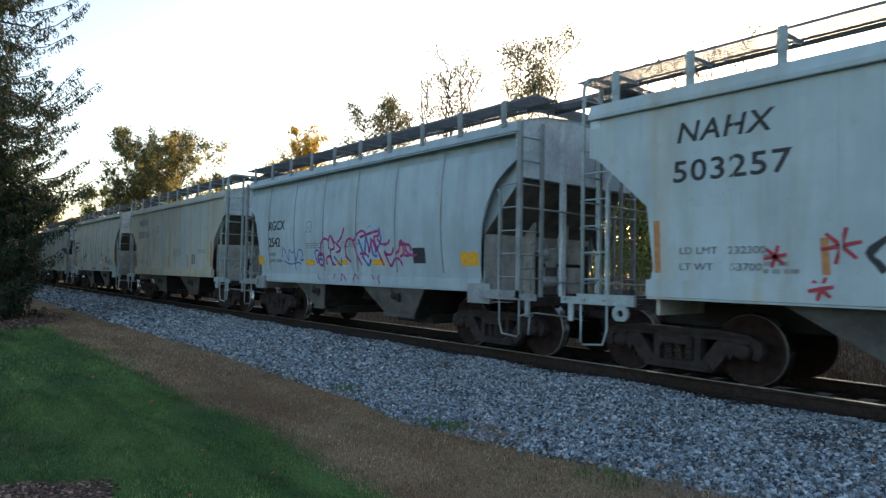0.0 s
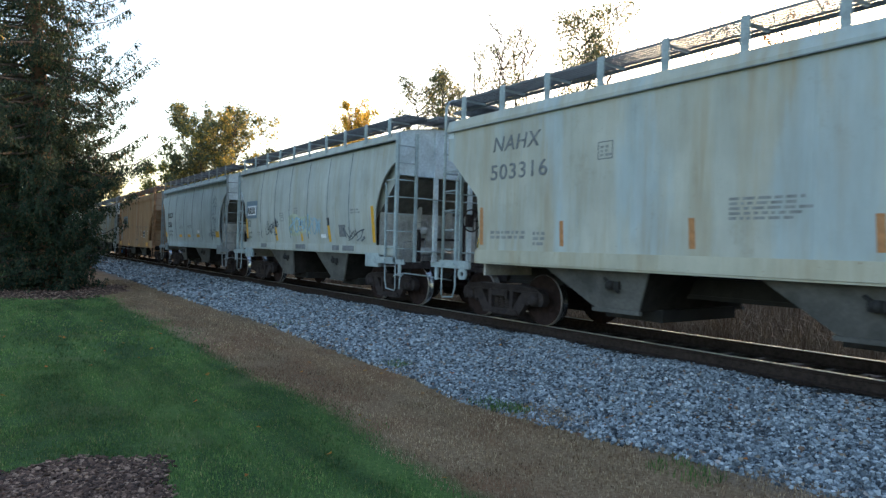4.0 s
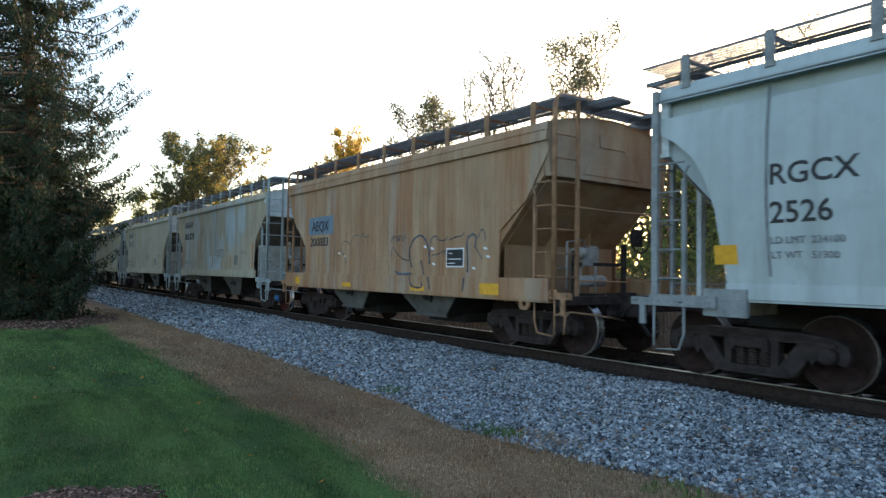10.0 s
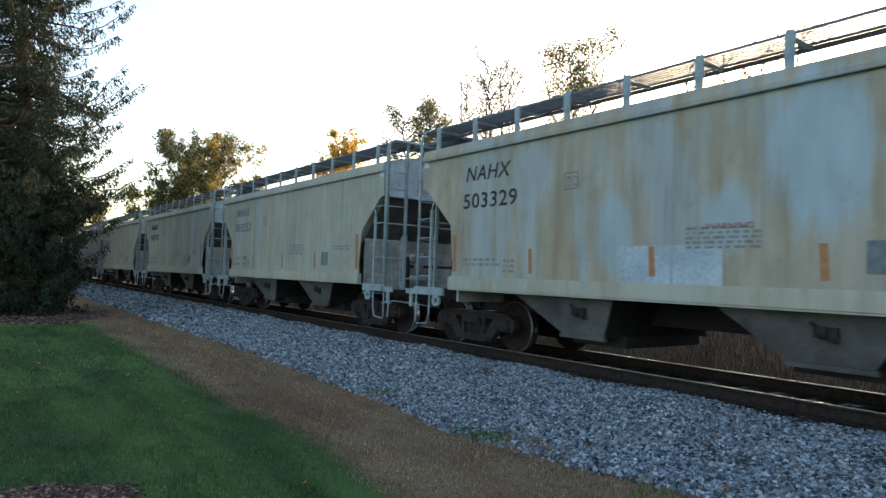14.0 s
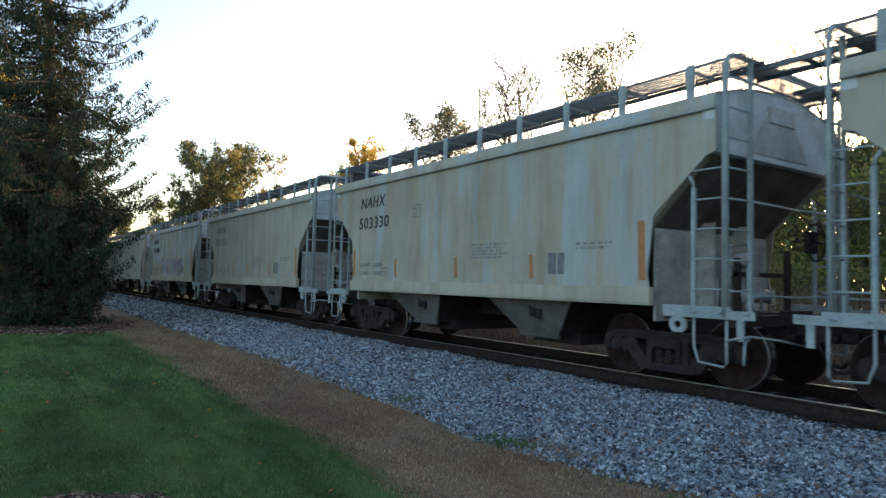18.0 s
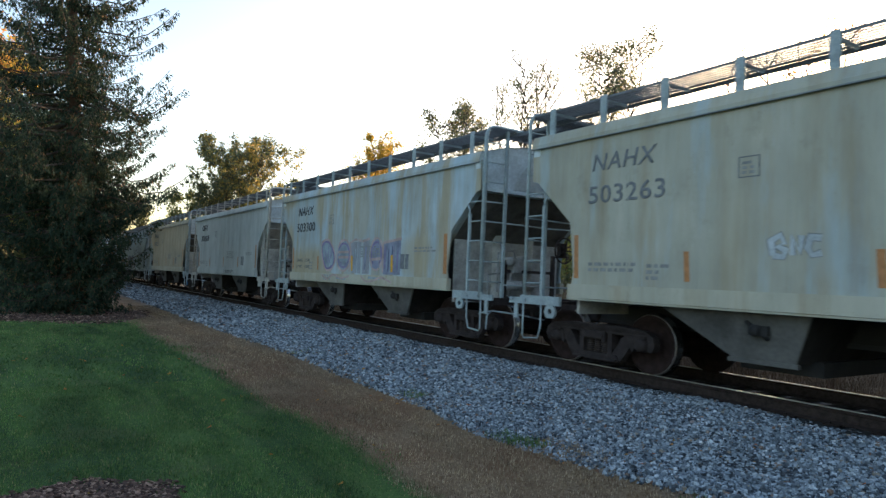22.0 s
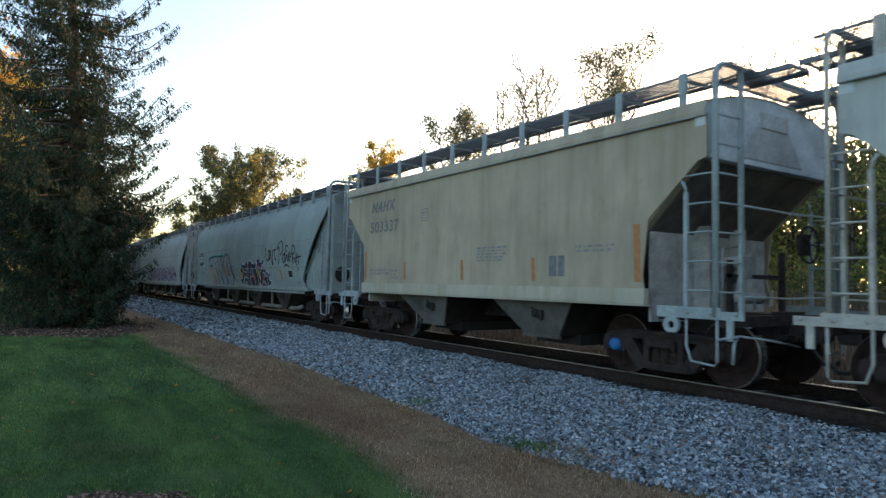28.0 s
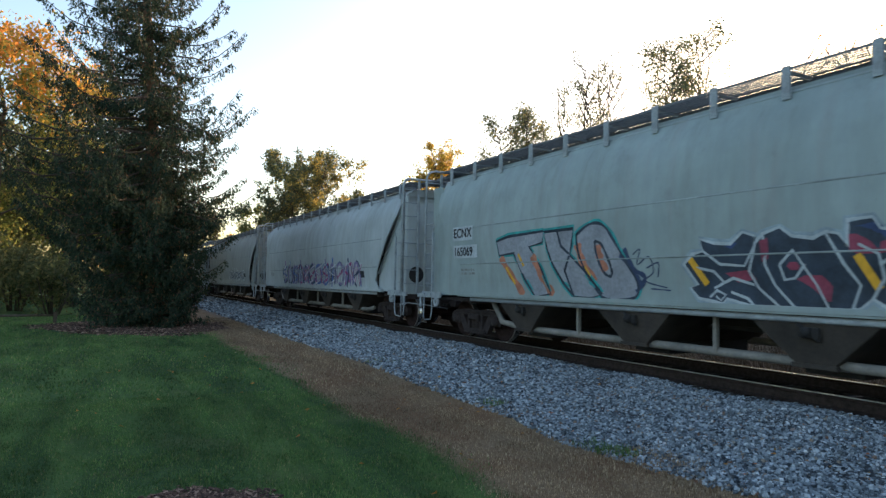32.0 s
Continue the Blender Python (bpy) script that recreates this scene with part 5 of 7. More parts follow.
def spruce(x, y, height, seed):
    """The big spruce on the lawn: whorls of drooping boughs hung with needle sprays."""
    rng = np.random.default_rng(seed)
    z0 = ground_height(x, y) - 0.05
    root = thing("spruce_tree", "tall dark green spruce with drooping boughs on the lawn", "tree", at=pose(x, y, z0))
    lean = Vector((0.0, -0.075, 1.0))
    pts = [lean * (height * i / 12) for i in range(13)]
    part("trunk", Geo().tube(pts, [0.34 * (1 - i / 12.5) + 0.015 for i in range(13)], 10), BARK_WARM, root, "reddish brown bark")
    reach_at = [(0.0, 1.7), (2.0, 2.3), (3.5, 2.8), (5.0, 3.7), (6.5, 4.15), (8.0, 3.9), (10.0, 3.35), (12.0, 2.65), (13.5, 2.0), (15.5, 1.2), (18.5, 0.15)]
    sp, sd, sl = [], [], []
    z = 0.35
    while z < height - 0.3:
        r0 = interp(reach_at, z)
        nb = 8 if z < 6.5 else 7 if z < 9 else 6
        a0 = rng.uniform(0, 6.283)
        for k in range(nb):
            a = a0 + 6.283 * k / nb + rng.uniform(-0.3, 0.3)
            r = r0 * rng.uniform(0.5, 1.08) * (1 + 0.62 * max(0.0, -math.sin(a)) * min(1.0, max(0.0, (12.0 - z) / 4.0)))
            out = Vector((math.cos(a), math.sin(a), 0))
            up = 0.22 if z > 9 else 0.02
            base = lean * (z + rng.uniform(-0.22, 0.22))
            droop = rng.uniform(0.24, 0.46)
            lift = rng.uniform(0.3, 0.65)
            q = []
            for i in range(8):
                u = i / 7
                q.append(base + out * r * u + Vector((0, 0, r * (up * u - droop * u * (1 - 0.35 * u) + lift * max(0, u - 0.62) ** 1.2 * 2.2))) + Vector(rng.normal(0, 0.02, 3)))
            part("bough", Geo().tube(q, [0.042 * (1 - 0.85 * i / 7) * (0.5 + r / 6) for i in range(8)], 4), BARK, root)
            side = Vector((-math.sin(a), math.cos(a), 0))
            # hanging branchlets, each a chain of needle tufts
            for _ in range(int((100 if z < 6 else 78 if z < 9 else 74) * r / 3.0) + 6):
                u = rng.uniform(0.1, 1.0)
                f = u * 7
                i = min(6, int(f))
                w = 0.55 * (1.02 - u) * r / 3 + 0.05
                off = rng.uniform(-1, 1) * w
                p = q[i].lerp(q[i + 1], f - i) + side * off + Vector((0, 0, -abs(off) * 0.3))
                d = out * rng.uniform(0.0, 0.5) + side * (math.copysign(1, off) * rng.uniform(0.0, 0.4)) + Vector((0, 0, -1))
                hang = rng.uniform(0.15, 0.62 if z < 6 else 0.5) * (1.15 - 0.6 * u)
                m = 3 + int(hang * 6)
                for k in range(m):
                    t = k / m
                    e = p + d * hang * t + Vector(rng.normal(0, 0.03, 3))
                    sp.append(tuple(e))
                    sd.append(tuple(d + Vector(rng.normal(0, 0.45, 3))))
                    sl.append(rng.uniform(0.10, 0.2) * (1.1 - 0.4 * t))
        z += rng.uniform(0.25, 0.36) * (1.0 if z < 6 else 1.2)
    p, d, l = np.array(sp), np.array(sd), np.array(sl)
    d /= np.linalg.norm(d, axis=1, keepdims=True)
    n = len(p)
    # every spray is a hanging twig of three narrow needle leaves
    for half in (0, 1):
        vv = []
        for k in range(2):
            e = np.cross(d, rng.normal(0, 1, (n, 3))); e /= np.linalg.norm(e, axis=1, keepdims=True)
            dd = d + e * (0.0 if k == 0 else 0.7); dd /= np.linalg.norm(dd, axis=1, keepdims=True)
            b = p + d * (l * 0.28 * k)[:, None]
            ll = (l * (1.0 - 0.28 * k))[:, None]
            wv = np.cross(dd, rng.normal(0, 1, (n, 3))); wv /= np.linalg.norm(wv, axis=1, keepdims=True)
            wv = wv * (0.009 + 0.062 * l)[:, None]
            vv.append(np.stack([b, b + dd * ll * 0.45 - wv, b + dd * ll, b + dd * ll * 0.45 + wv], 1))
        v = np.concatenate(vv).reshape(-1, 3)
        v = v[: len(v) // 8 * 4] if half == 0 else v[len(v) // 8 * 4:]
        part("needle_mass", fast_mesh("needle_mass", v, np.arange(len(v)).reshape(-1, 4), NEEDLE), NEEDLE, root, kind="stuff")


def polar(az, dist):
    a = radians(az)
    return dist * math.sin(a), dist * math.cos(a)


def shrub(label, x, y, h, r, leaf, n, size, seed):
    """A thicket of many thin stems and loose leaves."""
    rng = np.random.default_rng(seed)
    root = thing("shrub", label, "shrub", at=pose(x, y, ground_height(x, y) - 0.05))
    g, tips = Geo(), []
    for _ in range(16):
        a, q = rng.uniform(0, 6.283), rng.uniform(0.2, 1.0) * r
        e = Vector((math.cos(a) * q, math.sin(a) * q, h * rng.uniform(0.55, 1.0)))
        b = Vector((math.cos(a) * q * 0.25, math.sin(a) * q * 0.25, 0))
        m = b.lerp(e, 0.5) + Vector((0, 0, 0.1 * h)) + Vector(rng.normal(0, 0.08 * r, 3))
        g.tube([b, m, e], [0.03, 0.018, 0.006], 4)
        for t in (0.35, 0.55, 0.75, 0.9, 1.0):
            tips.append(tuple(m.lerp(e, t) if t > 0.4 else b.lerp(m, t * 2)))
    part("stem_tangle", g, BARK, root, kind="stuff")
    tips = np.array(tips)
    pts = tips[rng.integers(0, len(tips), n)] + rng.normal(0, 0.16 * r + 0.1, (n, 3)) * (1, 1, 0.8)
    pts[:, 2] = np.maximum(pts[:, 2], 0.05)
    part("foliage", leaf_mesh("foliage", pts, size, leaf, rng), leaf, root)


def build_vegetation():
    x, y = polar(-85.7, 26.3)
    spruce(x, y, 18.5, 4)
    at = polar(-41.9, 34); tree("slender young tree with small olive leaves", *at, 15.5, 1.75, LEAF_PALE, 9500, 0.07, 21, 0.12, 0.45, 3, limbs=20, rise=0.85, loose=0.06, spread=0.8)
    at = polar(-48.7, 34); tree("thin nearly bare tree with a few yellow leaves", *at, 14.0, 1.5, LEAF_PALE, 2600, 0.06, 22, 0.13, 0.5, 3, limbs=13, rise=1.5)
    at = polar(-50.9, 34); tree("thin nearly bare tree with a few yellow leaves", *at, 13.4, 1.4, LEAF_PALE, 2600, 0.06, 23, 0.13, 0.5, 2, limbs=13, rise=1.3)
    at = polar(-56.0, 36); tree("small round-headed tree with thin olive leaves", *at, 12.4, 1.75, LEAF_PALE, 10500, 0.07, 24, 0.11, 0.42, 3, limbs=20, loose=0.06, rise=0.75, spread=0.8)
    at = polar(-62.4, 56); tree("golden autumn tree far behind the train", *at, 13.6, 2.4, LEAF_GOLD, 12500, 0.105, 25, 0.14, 0.4, 3, limbs=16, loose=0.03, rise=0.8, spread=0.7)
    # ochre leaves stand for sunlight on this crown's right side
    at = polar(-74.0, 60); tree("broad green tree with some gold leaves far down the line", *at, 13.7, 4.1, LEAF_PALE, 27000, 0.12, 26, 0.22, 0.2, 3, limbs=24, gold=LEAF_OCHRE, sun_side=(0.5, 0.1), sun_up=0.2, loose=0.025)
    at = polar(-77.6, 63); tree("broad green tree with some gold leaves far down the line", *at, 9.6, 2.7, LEAF_MID, 9000, 0.12, 27, 0.18, 0.2, 2, limbs=18, loose=0.03)
    at = polar(-69.6, 62); tree("small olive tree far down the line", *at, 10.4, 1.6, LEAF_OLIVE, 2200, 0.13, 28, 0.12, 0.4)
    at = polar(-81.3, 72); tree("small olive tree far down the line", *at, 8.6, 2.0, LEAF_OLIVE, 2400, 0.15, 29, 0.12, 0.35)
    at = polar(-79.8, 75); tree("small russet tree far down the line", *at, 7.0, 1.4, LEAF_RED, 1600, 0.15, 30, 0.12, 0.35)
    at = polar(-84.0, 78); tree("small olive tree far down the line", *at, 9.5, 2.6, LEAF_OLIVE, 3000, 0.16, 31, 0.14, 0.3)
    at = polar(-31.3, 30); tree("dead tree with bare branches and a few russet leaves", *at, 12.4, 1.4, LEAF_RED, 90, 0.07, 32, 0.12, 0.6, 2, limbs=9, rise=1.5)
    at = polar(-26.0, 30); tree("thin tree with russet leaves", *at, 13.2, 1.5, LEAF_RED, 800, 0.07, 33, 0.12, 0.55, 2, limbs=9, rise=1.3)
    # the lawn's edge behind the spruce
    # orange and gold tops are sunlight given as leaf colour
    tree("leafy green tree with sunlit orange painted into its top", -39.5, -4.9, 14.4, 4.2, LEAF_GREEN, 17000, 0.11, 41, 0.3, 0.2, 1, limbs=22, gold=LEAF_AMBER, sun_side=(0.0, 0.05), sun_up=1.5)
    tree("leafy green tree with sunlit orange painted into its top", -43.0, -1.4, 14.2, 3.4, LEAF_GREEN, 15000, 0.11, 42, 0.26, 0.2, 1, limbs=18, gold=LEAF_GOLD, sun_side=(0.0, 0.1), sun_up=1.4)
    tree("leafy green tree at the edge of the lawn", -44.0, -10.5, 13.0, 4.2, LEAF_GREEN, 16000, 0.13, 43, 0.3, 0.2, 1, limbs=18)
    for k, (xx, yy) in enumerate(((-50, 0.8), (-60, 1.5), (-71, 2.5), (-52, -7), (-62, -5))):
        tree("dense tree beside the line", xx, yy, 11.5, 4.0, LEAF_OLIVE, 9000, 0.17, 50 + k, 0.25, 0.1, 1, limbs=18)
    # woods beyond the track
    rng = random.Random(8)
    # in all these rows, growth right of x = 0 is unseen, added to block light
    for i in range(30):
        xx = 22 - i * 2.9 + rng.uniform(-1, 1)
        yy = 21 + rng.uniform(-1.5, 3.0)
        hh = rng.uniform(5.2, 6.6) * (1 if xx > -34 else 0.75)
        tree("woodland tree with yellow-green leaves beyond the track", xx, yy, hh, rng.uniform(1.9, 2.5), rng.choice([LEAF_GREEN, LEAF_OLIVE, LEAF_GREEN]), 2300, 0.09, 100 + i, 0.1, 0.12, 1, limbs=13)
    for i in range(26):
        xx = 24 - i * 3.6 + rng.uniform(-1, 1)
        yy = 29 + rng.uniform(-2, 4.0)
        hh = rng.uniform(6.3, 7.8) * (1 if xx > -30 else 0.7)
        tree("dense woodland tree beyond the track", xx, yy, hh, rng.uniform(2.4, 3.1), LEAF_OLIVE, 3100, 0.14, 150 + i, 0.12, 0.1, 1, limbs=13)
    for i in range(12):
        tree("woodland tree with yellow-green leaves beyond the track", 4 - 2.0 * i + rng.uniform(-0.6, 0.6), 24.5 + rng.uniform(-1, 1), rng.uniform(4.6, 6.0), 2.2, LEAF_GREEN, 1700, 0.1, 400 + i, 0.1, 0.06, 1, limbs=15)
    for i in range(12):
        shrub("tall brush beyond the track", 4 - 1.9 * i, 27.0 + rng.uniform(-0.8, 0.8), rng.uniform(3.4, 4.6), 2.3, LEAF_OLIVE, 1200, 0.11, 420 + i)
    for i in range(18):
        tree("dense woodland tree beyond the track", -22 + 3.5 * i + rng.uniform(-0.8, 0.8), 38.5 + rng.uniform(-2, 2), rng.uniform(7.0, 8.8), 3.2, LEAF_OLIVE, 2300, 0.2, 460 + i, 0.14, 0.03, 1, limbs=20, loose=0.14)
    for i in range(44):
        xx = 20 - i * 1.75 + rng.uniform(-0.8, 0.8)
        shrub("dark green thicket beyond the track", xx, 18.0 + rng.uniform(-1.2, 2.0), rng.uniform(2.0, 3.2), rng.uniform(1.4, 1.9), rng.choice([LEAF_OLIVE, LEAF_GREEN]), 1100, 0.085, 200 + i)
    for i in range(15):
        xx, yy = -58 - rng.uniform(0, 14), -46 + 3.0 * i + rng.uniform(-1, 1)
        tree("dense tree at the far edge of the lawn", xx, yy, rng.uniform(8.5, 12), rng.uniform(3.0, 4.0), rng.choice([LEAF_OLIVE, LEAF_GREEN]), 3600, 0.24, 180 + i, 0.18, 0.08, 1, limbs=15)
    for i in range(16):
        xx = -48 - rng.uniform(0, 8)
        yy = -34 + 2.4 * i + rng.uniform(-1, 1)
        shrub("dark green thicket at the far edge of the lawn", xx, yy, rng.uniform(2, 3.4), rng.uniform(1.4, 2.2), LEAF_OLIVE, 500, 0.14, 300 + i)
    for i in range(9):
        shrub("dark green hedge at the edge of the lawn", -36.5 + rng.uniform(-1.5, 1.5), -15.5 + 1.7 * i, rng.uniform(2.6, 3.8), 1.7, LEAF_OLIVE, 2600, 0.1, 440 + i)
    g = np.random.default_rng(9)
    blades("dead_brush", REED, "tangle of dead brown grass and stems beyond the rails", "brush", 42000, (-46, 6, 11.6, 16.5), 0.35, 1.2, 0.007, g, lean=0.75)
    blades("dead_brush", REED, "tall dead brown stems at the edge of the woods", "brush", 16000, (-34, 4, 13.2, 17.0), 1.2, 2.3, 0.009, g, lean=0.3)
    blades("dead_brush", REED, "tangle of dead brown grass and stems beyond the rails", "brush", 30000, (-30, 14, 10.7, 12.6), 0.12, 0.55, 0.006, g, lean=0.9)
    # clumps of arching dead stalks close behind the far rail
    vv = []
    for i in range(95):
        cx, cy = -30 + 33 * i / 95 + g.normal(0, 0.4), 11.0 + abs(g.normal(0, 0.7))
        z0, n = bank(cy), int(g.integers(40, 75))
        tall = g.uniform(0.45, 0.95)
        for _ in range(n):
            a, h, r = g.uniform(0, 6.283), tall * g.uniform(0.5, 1.1), g.uniform(0.15, 0.75)
            bx, by = cx + g.normal(0, 0.14), cy + g.normal(0, 0.12)
            px, py = -math.sin(a) * 0.005, math.cos(a) * 0.005
            run = [(bx + math.cos(a) * r * u, by + math.sin(a) * r * u, z0 + h * math.sin(2.3 * u) - 0.02) for u in (0, 0.3, 0.6, 0.85, 1.05)]
            for p, q in zip(run, run[1:]):
                vv += [(p[0] - px, p[1] - py, p[2]), (p[0] + px, p[1] + py, p[2] + 0.006), (q[0] + px, q[1] + py, q[2] + 0.006), (q[0] - px, q[1] - py, q[2])]
    stalks = new("dead_brush", fast_mesh("dead_brush", vv, np.arange(len(vv)).reshape(-1, 4), REED))
    tagged(stalks, "clumps of arching dead brown stalks behind the rails", "brush", kind="stuff")
    # a low rail fence on the far lawn
    fence = thing("rail_fence", "low dark wooden rail fence across the lawn", "fence", at=pose(-29.2, -2.4, LAWN))
    for k in range(4):
        part("post", Geo().box(-0.06, 0.06, -0.06, 0.06, -0.1, 0.42), BARK, fence, at=pose(0.05 * k, 0.9 - 2.4 * k, 0))
    for k in range(3):
        part("rail", Geo().tube([(0.05 * k, 1.0 - 2.4 * k, 0.3), (0.05 * k, -1.6 - 2.4 * k, 0.28)], 0.05, 6), BARK, fence)


build_vegetation()

# ---- the train
CREAM, BLUEWHITE = (0.445, 0.43, 0.36), (0.40, 0.49, 0.53)
GREYBLUE = plain("grey_blue_trim", (0.32, 0.375, 0.385), 0.6, 0.0, 0.22, 4.0)
GREY_TRIM = plain("grey_trim", (0.30, 0.33, 0.345), 0.6, 0.0, 0.22, 4.0)
PIPE_DUSTY = plain("dusty_pipe", (0.21, 0.195, 0.17), 0.75, 0.0, 0.3, 3.0)
SEAM = plain("dirty_seam", (0.255, 0.29, 0.29), 0.7, 0.0, 0.35, 1.5)
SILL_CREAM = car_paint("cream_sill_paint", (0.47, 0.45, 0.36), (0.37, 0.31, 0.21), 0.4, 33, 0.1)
R_TRIM = plain("dull_grey_trim", (0.235, 0.255, 0.262), 0.65, 0.0, 0.25, 4.0)
RUST_TRIM = plain("rusty_trim", (0.29, 0.165, 0.09), 0.75, 0.0, 0.35, 5.0)

N_CUT = [(1.12, 4.50), (1.5, 4.42), (2.3, 4.52), (3.02, 5.32), (3.06, 5.46), (3.7, 5.46)]
N_SIDE = [(1.1, 1.58), (3.7, 1.58)]
N_RIBS = (-3.35, -2.2, -1.0, 0.25, 1.45, 2.7, 3.75)
N_BAYS = [(-2.95, -0.79, -1.83, -1.03), (0.7, 2.9, 1.62, 2.5)]
R_CUT = [(1.16, 4.45), (1.45, 4.46), (2.18, 4.55), (2.6, 4.70), (2.88, 4.87), (3.1, 5.12), (3.25, 5.36), (3.75, 5.40)]
R_SIDE = [(1.1, 1.45), (1.4, 1.505), (1.8, 1.565), (2.3, 1.60), (3.0, 1.58), (3.8, 1.48)]
R_RIBS = (-3.9, -2.4, -0.92, 0.53, 2.0, 3.46)
A_CUT = [(1.0, 4.05), (1.38, 4.05), (2.1, 4.08), (2.58, 4.74), (3.33, 5.24), (3.8, 5.24)]
E_CUT = [(1.0, 7.0), (1.37, 6.62), (3.25, 8.18), (3.9, 8.30)]
E_SIDE = [(1.0, 1.47), (1.36, 1.49), (1.8, 1.565), (2.5, 1.60), (3.1, 1.55), (3.5, 1.45), (3.75, 1.32), (3.9, 1.2)]


def car_n(label, base, streak, amount, seed, mark, number, pale=None, pale_amount=0.0, ink=None, number_x=-4.15, blue=0, limit=None, slope=None, scours=(), trim=None):
    paint = car_paint("hopper_paint", base, streak, amount, seed, 0.12, pale, pale_amount, scours)
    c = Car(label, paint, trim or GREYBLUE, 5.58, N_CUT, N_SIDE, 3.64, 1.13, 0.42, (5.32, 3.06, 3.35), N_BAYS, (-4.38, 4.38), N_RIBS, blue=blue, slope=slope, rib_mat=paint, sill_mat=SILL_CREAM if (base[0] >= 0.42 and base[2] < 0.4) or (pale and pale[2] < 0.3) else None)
    if mark:
        c.letters(mark, -4.1, 3.08, 0.365, ink, 0.2, wide=1.06, space=1.1)
        c.letters(number, number_x, 2.58, 0.38, ink, wide=1.2, space=1.08)
    for x, z0, z1, w in ((-4.36, 1.42, 2.1, 0.045), (-2.35, 1.42, 1.82, 0.04), (-0.05, 1.42, 1.82, 0.045), (2.1, 1.42, 1.82, 0.045), (4.34, 1.42, 2.25, 0.06)):
        c.patch(x - w, x + w, z0, z1, ORANGE, lean=0.012)
    c.patch(2.5, 2.86, 1.5, 1.84, INK_GREY, "stencil_panel")
    if limit:
        c.letters("LD LMT   " + limit[0], -4.05, 1.66, 0.125, INK_GREY, wide=1.2)
        c.letters("LT WT     " + limit[1], -4.05, 1.46, 0.125, INK_GREY, wide=1.2)
    else:
        c.small_print(-4.1, 1.62, 1.0, 2, seed=seed)
    for x0, x1, z0, z1 in ((-1.65, -1.37, 2.965, 2.98), (-1.65, -1.37, 2.715, 2.73), (-1.65, -1.635, 2.73, 2.965), (-1.385, -1.37, 2.73, 2.965)):
        c.patch(x0, x1, z0, z1, INK_GREY, "stencil_frame")
    c.small_print(-3.0, 1.6, 0.25, 3, seed=seed + 1)
    c.small_print(0.45, 2.02, 1.0, 5, seed=seed + 2, h=0.035)
    c.small_print(3.1, 1.95, 0.8, 2, seed=seed + 3, h=0.04)
    c.small_print(-1.6, 2.88, 0.16, 3, seed=seed + 4, h=0.035)
    c.small_print(-0.9, 1.24, 1.2, 1, seed=seed + 5, h=0.035)
    return c


def car_r(label, base, streak, amount, seed, number, trim=R_TRIM):
    paint = car_paint("hopper_paint", base, streak, amount, seed, 0.06)
    c = Car(label, paint, trim, 5.42, R_CUT, R_SIDE, 3.72, 1.16, 0.36, (5.3, 2.95, 3.6), [(-2.7, -1.05, -1.66, -1.24), (0.43, 2.86, 1.38, 2.36)], (-4.38, 4.38), R_RIBS, sill_z=(1.08, 1.27), arched=False)
    if number:
        c.letters("RGCX", -3.88, 2.42, 0.345, INK)
        c.letters(number, -3.87, 1.98, 0.345, INK)
        c.letters("LD LMT  234100" if number == "2526" else "LD LMT", -3.87, 1.74, 0.115, INK_GREY)
        c.letters("LT WT   51900" if number == "2526" else "LT WT   52000", -3.87, 1.57, 0.115, INK_GREY)
        for x0, x1, z0, z1 in ((-1.75, -1.48, 2.545, 2.56), (-1.75, -1.48, 2.295, 2.31), (-1.75, -1.735, 2.31, 2.545), (-1.495, -1.48, 2.31, 2.545)):
            c.patch(x0, x1, z0, z1, INK_GREY, "stencil_frame")
        c.small_print(-1.75, 2.0, 0.7, 3, seed=seed + 1, h=0.03)
        c.small_print(-0.25, 2.0, 0.8, 3, seed=seed + 2, h=0.03)
        c.letters("C", -1.66, 2.35, 0.13, INK_GREY)
        for x0, x1 in ((-4.58, -4.28), (-1.85, -1.38), (-0.36, 0.12), (1.13, 1.6), (3.98, 4.44)):
            c.patch(x0, x1, 1.50, 1.62 if x1 < 4 and x0 > -4 else 1.74, YELLOW)
    for x in (-4.45, 4.45):
        part("bolster_plate", Geo().box(x - 0.28, x + 0.28, -1.545, -1.47, 0.86, 1.2), trim, c.car)
    return c


